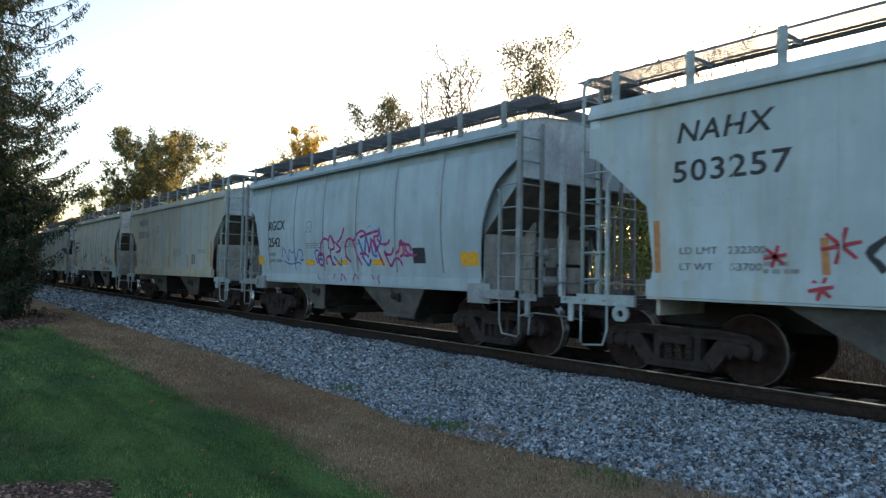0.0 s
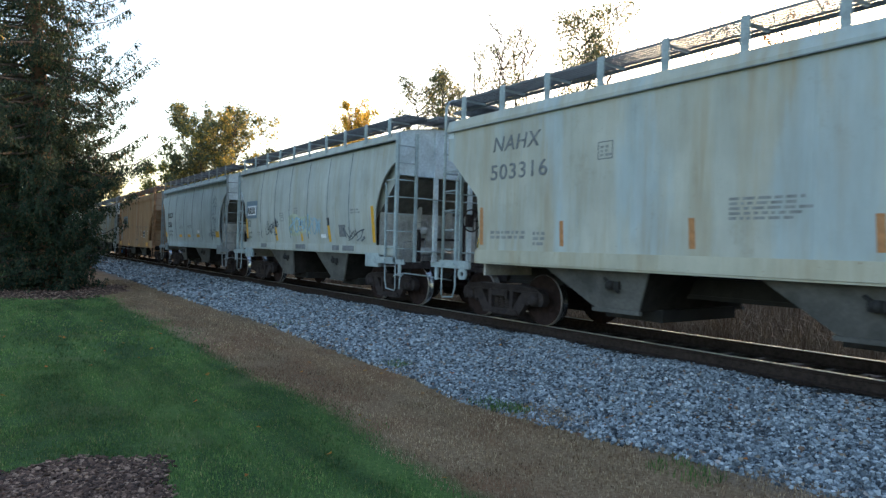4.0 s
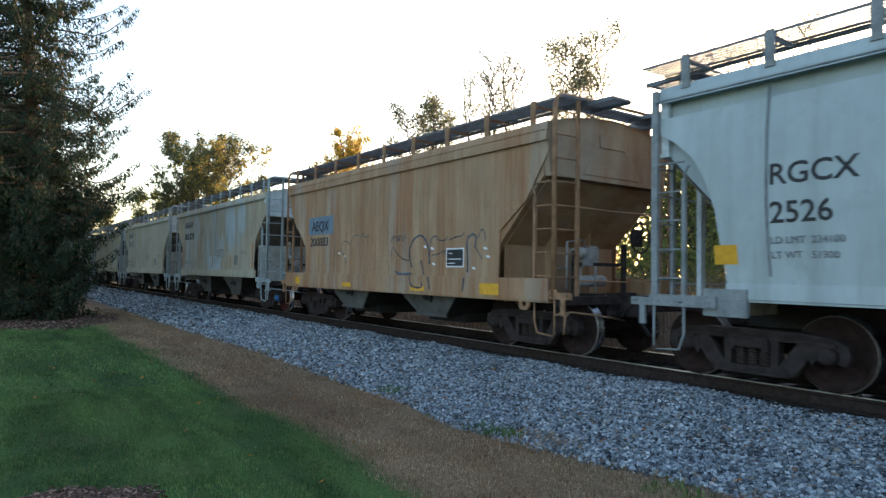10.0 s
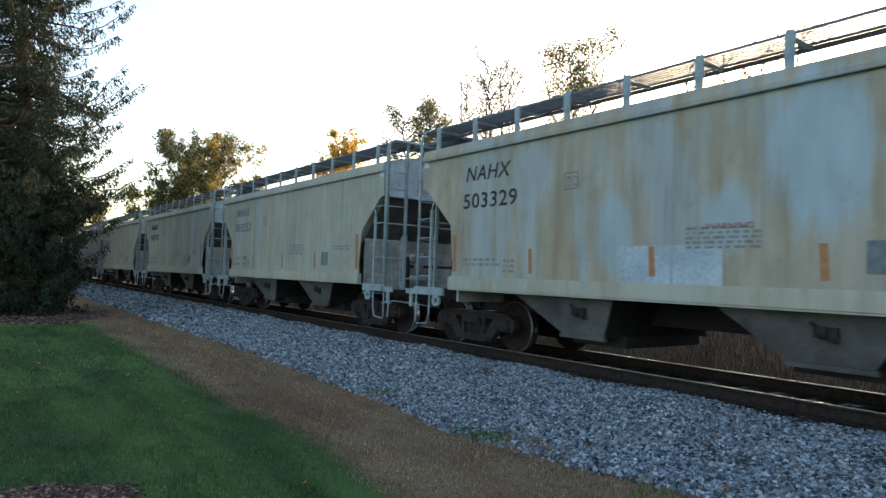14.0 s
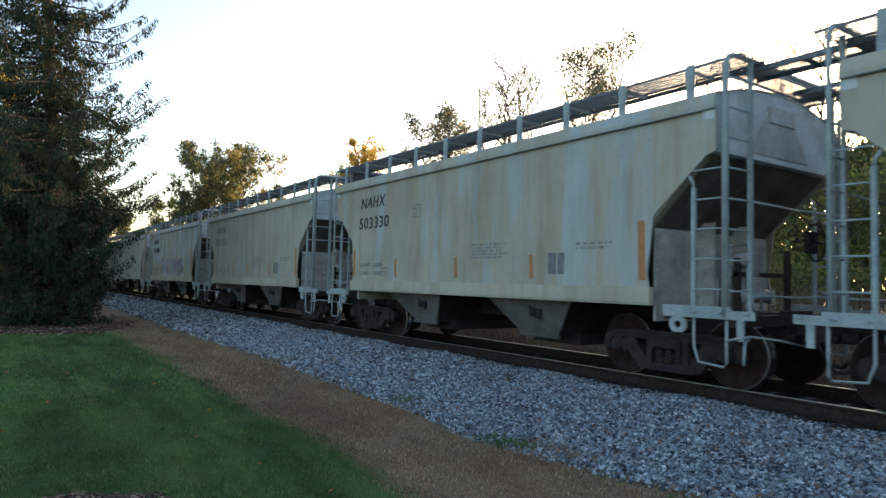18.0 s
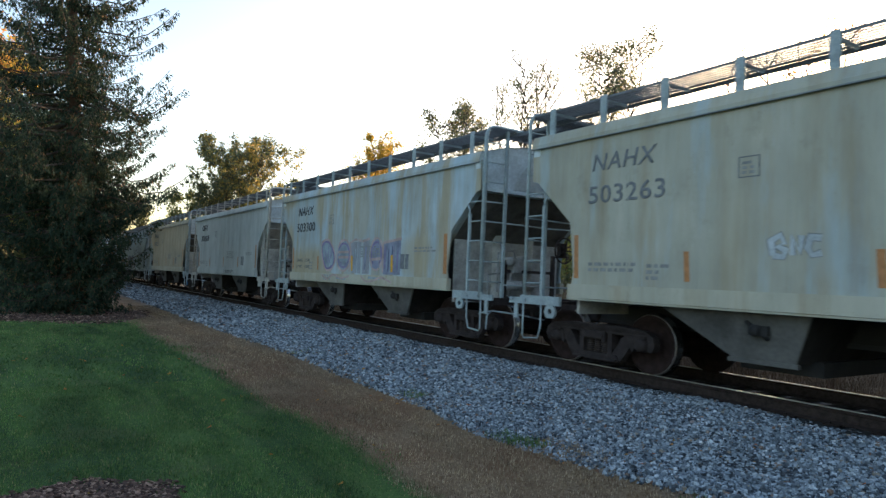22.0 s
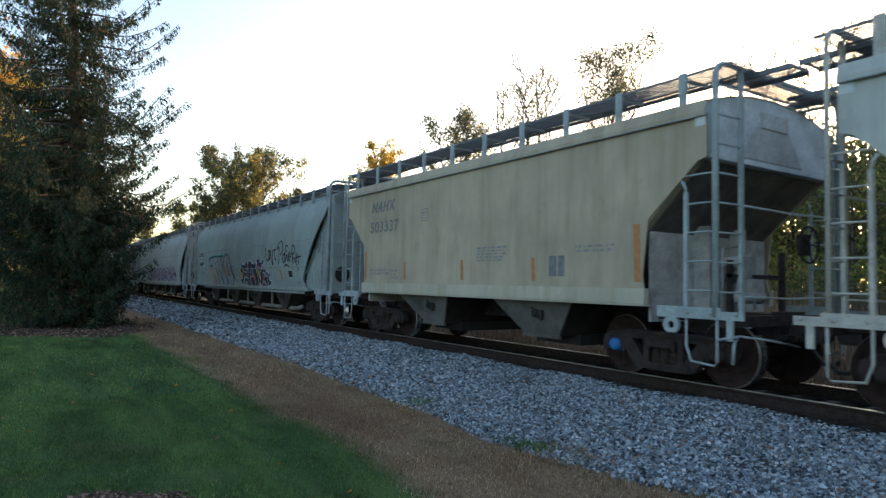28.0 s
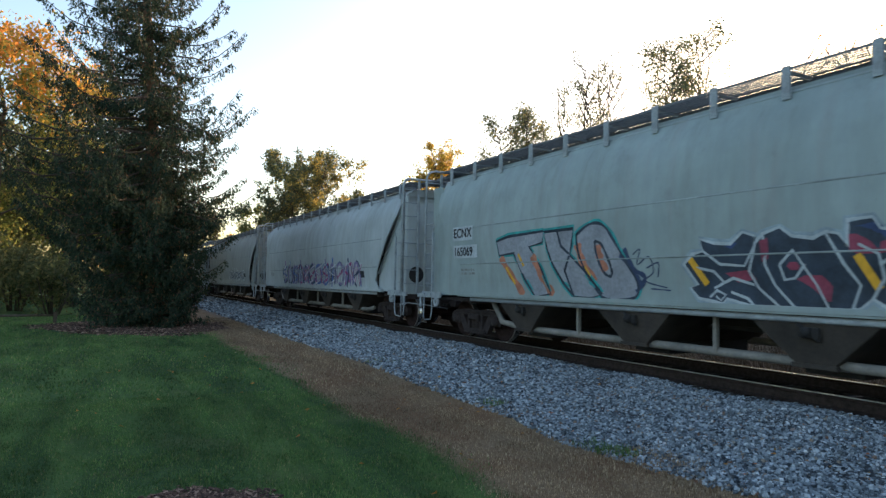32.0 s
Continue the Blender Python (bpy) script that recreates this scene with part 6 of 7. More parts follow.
def car_arux():
    paint = car_paint("hopper_paint", (0.435, 0.46, 0.44), (0.35, 0.33, 0.25), 0.45, 31, 0.08)
    c = Car("grey-white covered hopper car with yellow reflectors and tags", paint, GREYBLUE, 5.45, R_CUT, R_SIDE, 3.74, 1.3, 0.36, (5.3, 2.95, 3.6), [(-2.9, -0.7, -1.55, -0.81), (0.7, 2.95, 1.8, 2.53)], (-4.35, 4.35), (-3.1, -1.85, -0.65, 0.65, 1.95, 3.2), sill_len=5.4, sill_z=(1.17, 1.36), arched=False, bay_z=0.46)
    c.patch(-4.48, -3.42, 2.16, 2.74, PANEL_BLUE, "mark_panel", lift=0.012)
    c.patch(-4.33, -3.5, 2.26, 2.58, WHITE_INK, "mark_field", lift=0.017)
    c.letters("ARUX", -4.31, 2.3, 0.33, INK, lift=0.023, wide=0.84)
    c.letters("63", -4.38, 1.88, 0.32, INK_GREY)
    for x, z0, z1 in ((-4.46, 1.5, 2.28), (-1.77, 1.42, 1.85), (0.18, 1.42, 1.85), (2.03, 1.42, 1.85), (4.42, 1.42, 2.28)):
        c.patch(x - 0.065, x + 0.065, z0, z1, YELLOW, lean=0.02)
    for x in (-1.8, 0.14, 1.99):
        c.patch(x - 0.07, x + 0.07, 1.85, 2.06, SPRAY["black"], "black_end", lean=0.012)
    c.patch(2.62, 2.98, 1.55, 1.86, INK_GREY, "stencil_panel")
    c.patch(1.5, 1.8, 1.52, 1.62, WHITE_INK, "sticker")
    c.stroke(curves([[(-2.65, 1.81), (-2.66, 1.65), (-2.57, 1.61), (-2.41, 1.69), (-2.37, 1.84), (-2.46, 2.03), (-2.53, 1.92), (-2.44, 1.77), (-2.36, 1.79)], [(-2.29, 1.89), (-2.34, 1.77), (-2.26, 1.73), (-2.2, 1.84), (-2.27, 1.9)], [(-2.15, 1.94), (-2.2, 1.81), (-2.1, 1.78), (-2.05, 1.9), (-2.13, 1.94)], [(-2.05, 1.82), (-1.93, 1.92), (-1.98, 2.0), (-2.04, 1.89), (-1.96, 1.81), (-1.88, 1.89)], [(-1.86, 2.13), (-1.81, 1.81), (-1.84, 1.97), (-1.76, 2.1), (-1.72, 1.97), (-1.81, 1.89)], [(-1.7, 1.84), (-1.62, 2.02), (-1.55, 1.95), (-1.62, 1.86), (-1.69, 1.89)], [(-2.31, 1.68), (-2.19, 1.71), (-2.1, 1.74)], [(-2.26, 1.64), (-2.08, 1.69)], [(-1.89, 1.71), (-1.96, 1.65), (-1.86, 1.6), (-1.72, 1.63)]]), 0.034, SPRAY["ash"], 0.007, label="looping black spray tag")
    for x0, x1, z0, z1 in ((-1.41, -1.13, 2.255, 2.27), (-1.41, -1.13, 2.02, 2.035), (-1.41, -1.395, 2.035, 2.255), (-1.145, -1.13, 2.035, 2.255)):
        c.patch(x0, x1, z0, z1, INK_GREY, "stencil_frame")
    c.small_print(-1.33, 2.17, 0.14, 2, seed=42, h=0.03)
    c.letters("LD LMT", -4.33, 1.64, 0.1, INK_GREY)
    c.letters("LT WT", -4.33, 1.5, 0.1, INK_GREY)
    c.small_print(-3.5, 1.66, 0.28, 2, seed=43, h=0.04)
    c.stroke(curves([[(3.0, 1.52), (2.87, 1.78), (3.2, 1.5), (3.16, 1.8)], [(3.24, 1.72), (3.2, 1.62), (3.28, 1.56), (3.32, 1.68)], [(3.36, 1.62), (3.42, 1.7), (3.44, 1.56)]]), 0.032, SPRAY["ash"], 0.007, label="thin black spray tag")
    c.stroke(curves([[(3.2, 1.46), (3.63, 1.66), (3.97, 1.73)], [(3.5, 1.74), (3.68, 1.46), (3.93, 1.74)], [(3.86, 1.53), (3.96, 1.55), (3.9, 1.45), (3.84, 1.5)]]), 0.032, SPRAY["ash"], 0.007)
    c.stroke([[(-0.72, 1.88), (-0.3, 1.9), (0.1, 1.86), (0.5, 1.9), (0.85, 1.88)]], 0.56, SPRAY["lime"], 0.005, label="faded yellow-green spray fill")
    c.scrawl(-0.68, 0.85, 1.66, 2.12, SPRAY["sky"], 0.06, 8, 4, label="faded pale blue spray tag")
    c.scrawl(-0.6, 0.8, 1.7, 2.05, SPRAY["wash"], 0.035, 83, 5)
    c.scrawl(0.5, 1.5, 1.6, 2.1, SPRAY["sky"], 0.04, 9, 4, label="faded pale blue spray tag")
    c.small_print(3.3, 2.2, 0.5, 2, seed=40, h=0.04)
    c.small_print(-0.3, 2.35, 0.3, 3, seed=41, h=0.04)
    for x, w in ((-2.9, 0.25), (0.1, 0.35), (3.1, 0.3), (2.4, 0.2)):
        part("sill_patch", Geo().box(x - w, x + w, -1.541, -1.533, 1.2, 1.33), INK_GREY, c.car)
    for x in (-4.35, 4.35):
        part("bolster_plate", Geo().box(x - 0.32, x + 0.32, -1.545, -1.47, 0.86, 1.18), GREYBLUE, c.car)
    return c


def car_a():
    paint = car_paint("rusty_tan_paint", (0.45, 0.315, 0.195), (0.29, 0.13, 0.055), 0.85, 51, 0.46, (0.42, 0.40, 0.34), 0.3)
    c = Car("rust-stained tan covered hopper car with spray tags", paint, RUST_TRIM, 5.38, A_CUT, N_SIDE, 3.56, 1.1, 0.5, (5.1, 2.95, 3.3), [(-3.0, -0.6, -2.2, -1.2), (0.3, 2.8, 1.2, 2.2)], (-4.3, 4.3), sill_len=5.3, sill_z=(0.92, 1.28), walk_z=4.2, band=0.26, end_mat=paint, slope=paint)
    for s in (-1, 1):
        for dz in (0.05, 0.12):
            part("roof_rib", Geo().box(-5.2, 5.2, s * 1.61 - 0.015, s * 1.61 + 0.015, 3.56 + dz, 3.58 + dz), paint, c.car)
    c.patch(-3.86, -2.4, 2.3, 2.78, PANEL_BLUE, "mark_panel")
    c.letters("AEQX", -3.65, 2.4, 0.37, INK, lift=0.01)
    c.letters("200883", -3.75, 2.0, 0.32, INK, wide=1.15)
    c.patch(2.52, 3.08, 1.45, 1.82, WHITE_INK, "panel_border")
    c.patch(2.55, 3.05, 1.48, 1.79, SPRAY["black"], "stencil_panel", lift=0.009)
    for x0, x1, z in ((2.6, 2.72, 1.71), (2.6, 3.0, 1.6), (2.6, 2.8, 1.52)):
        c.patch(x0, x1, z, z + 0.018, WHITE_INK, "panel_line", lift=0.013)
    for x0, x1 in ((-4.6, -4.3), (-1.75, -1.3), (1.33, 1.83), (3.6, 4.12)):
        part("reflector", Geo().box(x0, x1, -1.634, -1.628, 0.97, 1.17 if x1 > 2 or x0 < -4 else 1.07), YELLOW, c.car)
    c.stroke(curves([[(1.3, 1.44), (1.21, 1.74), (1.3, 1.97), (1.52, 2.09), (1.69, 2.08), (1.85, 1.94), (1.93, 1.73), (1.95, 1.51)],
                     [(1.64, 1.59), (1.72, 1.4), (1.76, 1.3)], [(0.65, 1.36), (0.84, 1.31), (1.3, 1.32)], [(3.19, 1.36), (3.19, 1.57), (3.17, 1.95), (3.32, 2.06), (3.43, 2.0), (3.4, 1.81)]]), 0.042, SPRAY["ash"], 0.007, label="rounded dark spray tag")
    c.stroke(curves([[(1.3, 1.26), (1.37, 1.07), (1.72, 1.04), (1.76, 1.15)], [(1.96, 1.26), (2.04, 1.0)], [(3.14, 1.26), (3.1, 1.0)]]), 0.04, SPRAY["ash"], 0.01)
    c.stroke(curves([[(1.96, 1.73), (2.0, 2.01), (2.19, 2.07), (2.27, 1.99), (2.48, 1.98), (2.55, 2.05)], [(2.04, 1.69), (2.27, 1.72), (2.48, 1.78), (2.41, 1.68)], [(3.43, 1.81), (3.62, 1.6)],
                     [(3.49, 1.99), (3.6, 2.14), (3.68, 2.07), (3.7, 1.92)], [(2.62, 1.98), (2.82, 2.03), (3.01, 2.05), (3.08, 2.11)], [(0.46, 1.68), (0.55, 1.88), (0.7, 1.76), (0.94, 1.63), (1.21, 1.59)]]), 0.022, SPRAY["ash"], 0.008, label="thin dark spray tag")
    c.stroke(curves([[(-1.78, 1.72), (-1.9, 1.92), (-1.83, 2.06), (-1.62, 2.08), (-1.47, 2.0), (-1.27, 2.18), (-1.0, 2.21)], [(-0.95, 2.16), (-0.8, 2.24), (-0.7, 2.14), (-0.5, 2.2)], [(-1.83, 1.82), (-1.61, 1.52)]]), 0.022, SPRAY["ash"], 0.007, label="thin dark spray tag")
    c.scrawl(0.45, 1.05, 2.0, 2.14, SPRAY["ash"], 0.02, 18, 5)
    for x, z in ((-2.02, 1.79), (-1.75, 1.72), (1.79, 1.87), (2.04, 1.83), (3.7, 1.8), (3.77, 1.65), (3.37, 1.44), (2.1, 1.52)):
        c.patch(x - 0.045, x + 0.045, z - 0.025, z + 0.02, WHITE_INK, "sticker", lean=0.02)
    return c


def car_e(label, base, seed, number=None):
    paint = car_paint("long_hopper_paint", base, (0.30, 0.31, 0.30), 0.25, seed, 0.03)
    c = Car(label, paint, GREY_TRIM, 8.75, E_CUT, E_SIDE, 3.88, 1.1, 0.22, (8.2, 3.3, 6.2), [(-5.6, -3.6, -4.85, -4.35), (-2.5, -0.5, -1.75, -1.25), (0.5, 2.5, 1.25, 1.75), (3.6, 5.6, 4.35, 4.85)], (-7.0, 7.0), sill_len=7.1, sill_z=(1.05, 1.12), long=True, walk_z=4.22, bay_z=0.42, band=0.06, grime=BAY_BROWN, slope=paint)
    for s in (-1, 1):
        # plated end bay behind the slope, with a round hand hole, and the end bulkhead
        for t in (-1, 1):
            g = Geo().prism([(6.55, 1.06), (8.68, 1.02), (8.68, 3.8), (8.25, 3.8), (6.6, 1.42)], t * 1.36 - 0.02, t * 1.36 + 0.02)
            part("end_plate", g, paint, c.car, at=pose(0, 0, 0, 0, 0, 0 if s > 0 else 180))
        g = Geo().box(8.62, 8.7, -1.36, 1.36, 1.0, 3.6)
        part("bulkhead", g, paint, c.car, at=pose(0, 0, 0, 0, 0, 0 if s > 0 else 180))
        part("hand_hole", Geo().lathe([(8.702, 0.235), (8.707, 0.225), (8.707, 0.01)], 24, "x", (0, -1.08, 1.55)), BLACK, c.car, at=pose(0, 0, 0, 0, 0, 0 if s > 0 else 180))
    for s in (-1, 1):
        part("side_pipe", Geo().tube([(-6.6, s * 1.42, 0.965), (6.6, s * 1.42, 0.965)], 0.045, 8), GREY_TRIM, c.car)
        part("outlet_pipe", Geo().tube([(-6.0, s * 1.2, 0.95), (-5.6, s * 1.2, 0.5), (-4.8, s * 1.2, 0.42), (5.4, s * 1.2, 0.42), (5.9, s * 1.2, 0.5)], 0.065, 8), PIPE_DUSTY, c.car)
        for x in (-3.0, 0.0, 3.0):
            part("pipe_hanger", Geo().box(x - 0.03, x + 0.03, s * 1.25 - 0.03, s * 1.25 + 0.03, 0.42, 1.0), PIPE_DUSTY, c.car)
    if number:
        c.patch(-7.22, -6.3, 2.33, 2.66, SPRAY["pale"], "mark_field")
        c.letters("ECNX", -7.17, 2.4, 0.31, INK, lift=0.012)
        c.patch(-7.2, -6.12, 1.92, 2.22, SPRAY["pale"], "mark_field")
        c.letters(number, -7.17, 1.97, 0.29, INK, lift=0.012)
    for x0, x1, z in ((-7.3, 7.3, 2.62), (-6.9, 6.9, 1.78)):
        zz = [z - 0.012, z - 0.004, z + 0.004, z + 0.012]
        for s in (-1, 1):
            part("side_seam", Geo().sheet([[(x0, s * (interp(E_SIDE, q) + (0.006 if 0 < k < 3 else 0.001)), q), (x1, s * (interp(E_SIDE, q) + (0.006 if 0 < k < 3 else 0.001)), q)] for k, q in enumerate(zz)]), SEAM, c.car)
    c.small_print(-6.9, 1.62, 0.6, 2, seed=seed)
    c.small_print(1.5, 1.55, 1.6, 2, seed=seed + 1)
    c.patch(5.39, 5.79, 1.43, 1.69, SPRAY["pale"], "panel_border")
    c.patch(5.41, 5.77, 1.45, 1.67, INK, "stencil_panel", lift=0.009)
    c.patch(4.6, 4.72, 1.38, 1.72, ORANGE, lean=0.07)
    return c


def tag_magenta(c):
    """Looping magenta letters along the lower side, run over onto the sill."""
    loops = [[(-0.64, 2.07), (-0.84, 2.12), (-1.0, 2.01), (-1.03, 1.8), (-0.89, 1.67), (-0.99, 1.49), (-1.15, 1.55), (-1.17, 1.72), (-0.94, 1.75)], [(-0.78, 1.51), (-0.79, 1.63), (-0.66, 1.71), (-0.56, 1.62), (-0.52, 1.49)],
             [(-0.64, 1.87), (-0.66, 2.03), (-0.54, 2.18), (-0.4, 1.9), (-0.59, 1.83), (-0.54, 1.58), (-0.39, 1.49)], [(-0.45, 2.06), (-0.26, 1.97), (-0.12, 1.85), (-0.35, 1.78)], [(-0.26, 2.01), (-0.08, 2.12), (0.05, 2.34)]]
    arches = [[(0.1, 1.65), (0.1, 1.95), (0.23, 2.08), (0.4, 2.05), (0.48, 1.9), (0.56, 1.72), (0.72, 1.5)], [(0.1, 1.69), (0.28, 1.57)], [(0.44, 2.01), (0.6, 2.18), (0.83, 2.24), (0.98, 2.12)],
              [(0.71, 2.1), (1.12, 2.18), (1.4, 2.21), (1.43, 2.12), (1.26, 2.07), (1.4, 1.76), (1.57, 1.49)], [(1.02, 1.98), (1.05, 1.77), (1.19, 2.04), (1.3, 1.8)], [(0.68, 1.75), (0.91, 1.74), (1.02, 1.67)]]
    tails = [[(1.37, 2.06), (1.5, 1.95), (1.73, 1.94), (1.82, 2.03)], [(1.6, 1.79), (1.73, 1.72), (1.88, 1.74), (1.94, 1.87)], [(1.63, 1.75), (1.73, 1.59), (1.82, 1.48), (1.92, 1.59), (2.03, 1.65), (2.15, 1.6), (2.21, 1.49)],
             [(2.0, 1.74), (2.12, 1.8), (2.21, 2.01), (2.29, 1.76), (2.15, 1.67)], [(2.32, 1.97), (2.37, 1.79), (2.48, 1.7), (2.29, 1.7)], [(2.15, 1.92), (2.48, 1.9), (2.53, 1.78)], [(2.48, 1.72), (2.61, 1.69), (2.71, 1.75)]]
    for q in (loops, arches, tails):
        c.stroke(curves(q), 0.055, SPRAY["magenta"], 0.007, label="magenta spray tag")
    c.fill([[(2.02, 1.72), (2.2, 1.98), (2.45, 1.9), (2.4, 1.72), (2.15, 1.66)]], SPRAY["rose"], 0.004)
    c.stroke(curves([[(-1.15, 1.3), (-1.2, 1.22), (-1.09, 1.14)], [(-0.49, 1.18), (-0.39, 1.3)], [(-0.16, 1.14), (-0.07, 1.3), (0.06, 1.14)], [(0.36, 1.15), (0.48, 1.3), (0.59, 1.19)], [(1.13, 1.3), (1.2, 1.2)], [(1.4, 1.3), (1.35, 1.2), (1.42, 1.12)]]), 0.03, SPRAY["magenta"], 0.012, label="magenta spray tag")


def tag_blue(c):
    c.stroke(curves([[(-3.09, 1.71), (-3.02, 1.95), (-2.88, 1.81), (-2.74, 1.61), (-2.67, 1.89), (-2.53, 1.8), (-2.4, 1.84), (-2.33, 1.61), (-2.15, 1.88), (-1.96, 1.78), (-2.08, 1.6), (-1.9, 1.65)], [(-3.02, 1.61), (-2.67, 1.52), (-2.21, 1.56), (-2.05, 1.5)]]), 0.035, SPRAY["blue"], 0.0065, label="blue spray tag")
    c.stroke(curves([[(-1.26, 1.59), (-1.32, 1.81), (-1.15, 1.84), (-1.05, 1.67), (-1.26, 1.55)], [(-0.95, 1.62), (-1.2, 1.66), (-1.1, 1.8)], [(-0.44, 1.7), (-0.16, 1.5), (-0.12, 1.66)]]), 0.045, SPRAY["blue"], 0.0055, label="blue spray tag")
    c.stroke(curves([[(0.64, 2.07), (0.76, 1.85), (0.87, 1.74), (0.94, 2.09), (1.05, 1.81)], [(1.12, 2.08), (1.2, 1.73), (1.34, 1.7)], [(1.43, 2.29), (1.5, 2.02), (1.27, 1.76)], [(0.76, 1.71), (0.98, 1.5), (1.09, 1.63)]]), 0.06, SPRAY["blue"], 0.0055, label="blue spray tag")
    c.stroke(curves([[(0.94, 2.19), (1.05, 2.32), (1.33, 2.33)], [(0.7, 1.95), (0.9, 2.0)], [(1.1, 1.9), (1.4, 1.94)]]), 0.04, SPRAY["sky"], 0.005)


def block_letters(c):
    """T, K and O as grey block letters with a black line, a teal glow and salmon shades."""
    tee = [(-5.29, 2.24), (-4.83, 2.32), (-3.64, 2.36), (-3.68, 2.14), (-4.11, 2.08), (-3.76, 1.62), (-3.52, 1.16), (-4.03, 1.09), (-4.33, 1.41), (-4.66, 1.97), (-5.2, 1.93)]
    kay = [(-3.62, 2.34), (-2.76, 2.35), (-2.82, 2.06), (-2.88, 1.88), (-2.51, 1.59), (-2.11, 1.19), (-2.4, 1.11), (-2.84, 1.12), (-3.12, 1.35), (-3.4, 1.72), (-3.54, 2.02)]
    notch = [[(-3.22, 2.33), (-3.12, 2.05), (-2.9, 1.9)], [(-2.9, 1.86), (-3.06, 1.6), (-2.96, 1.34), (-2.86, 1.14)]]
    oh = curve([(-2.68, 2.23), (-2.32, 2.4), (-1.98, 2.36), (-1.72, 2.07), (-1.49, 1.74), (-1.27, 1.39), (-1.33, 1.16), (-1.74, 1.1), (-2.11, 1.14), (-2.41, 1.47), (-2.63, 1.88), (-2.68, 2.23)], 3)
    shapes = [tee, kay, oh]
    c.stroke(rims(shapes), 0.13, SPRAY["teal"], 0.0045, label="teal outlined block letters")
    c.fill(shapes, SPRAY["greyfill"], 0.006, label="pale grey fill of the letters")
    c.stroke(curves([[(-5.15, 1.9), (-4.8, 1.5), (-4.42, 1.12)], [(-4.02, 1.9), (-3.76, 1.47), (-3.46, 1.14)], [(-2.66, 2.07), (-2.55, 1.76), (-2.27, 1.39)], [(-2.13, 2.03), (-2.09, 1.81), (-1.97, 1.58)]]), 0.17, SPRAY["salmon"], 0.0085, label="salmon shading")
    c.stroke([[(-4.97, 1.68), (-4.7, 1.34)], [(-4.5, 1.95), (-4.34, 1.7)], [(-2.5, 1.66), (-2.34, 1.44)]], 0.06, SPRAY["yellow"], 0.0095)
    c.stroke(notch + rims(shapes) + curves([[(-2.2, 2.1), (-2.02, 2.02), (-1.84, 1.66), (-1.86, 1.5), (-2.02, 1.56), (-2.16, 1.84), (-2.2, 2.1)]]), 0.05, SPRAY["night"], 0.0105, label="dark outline of the letters")
    c.stroke(curves([[(-1.61, 1.85), (-1.32, 1.6), (-1.1, 1.47), (-1.31, 1.24)], [(-1.5, 1.95), (-1.36, 1.66), (-1.2, 1.36)]]), 0.08, SPRAY["navy"], 0.0095, label="navy shadow strokes")
    c.stroke(curves([[(-1.32, 1.84), (-1.16, 1.92), (-1.24, 1.68), (-0.99, 1.8), (-0.91, 1.57), (-1.1, 1.42), (-0.67, 1.32)], [(-1.05, 1.62), (-0.8, 1.7), (-0.84, 1.48)], [(-1.0, 1.3), (-0.6, 1.28)]]), 0.022, SPRAY["navy"], 0.007)


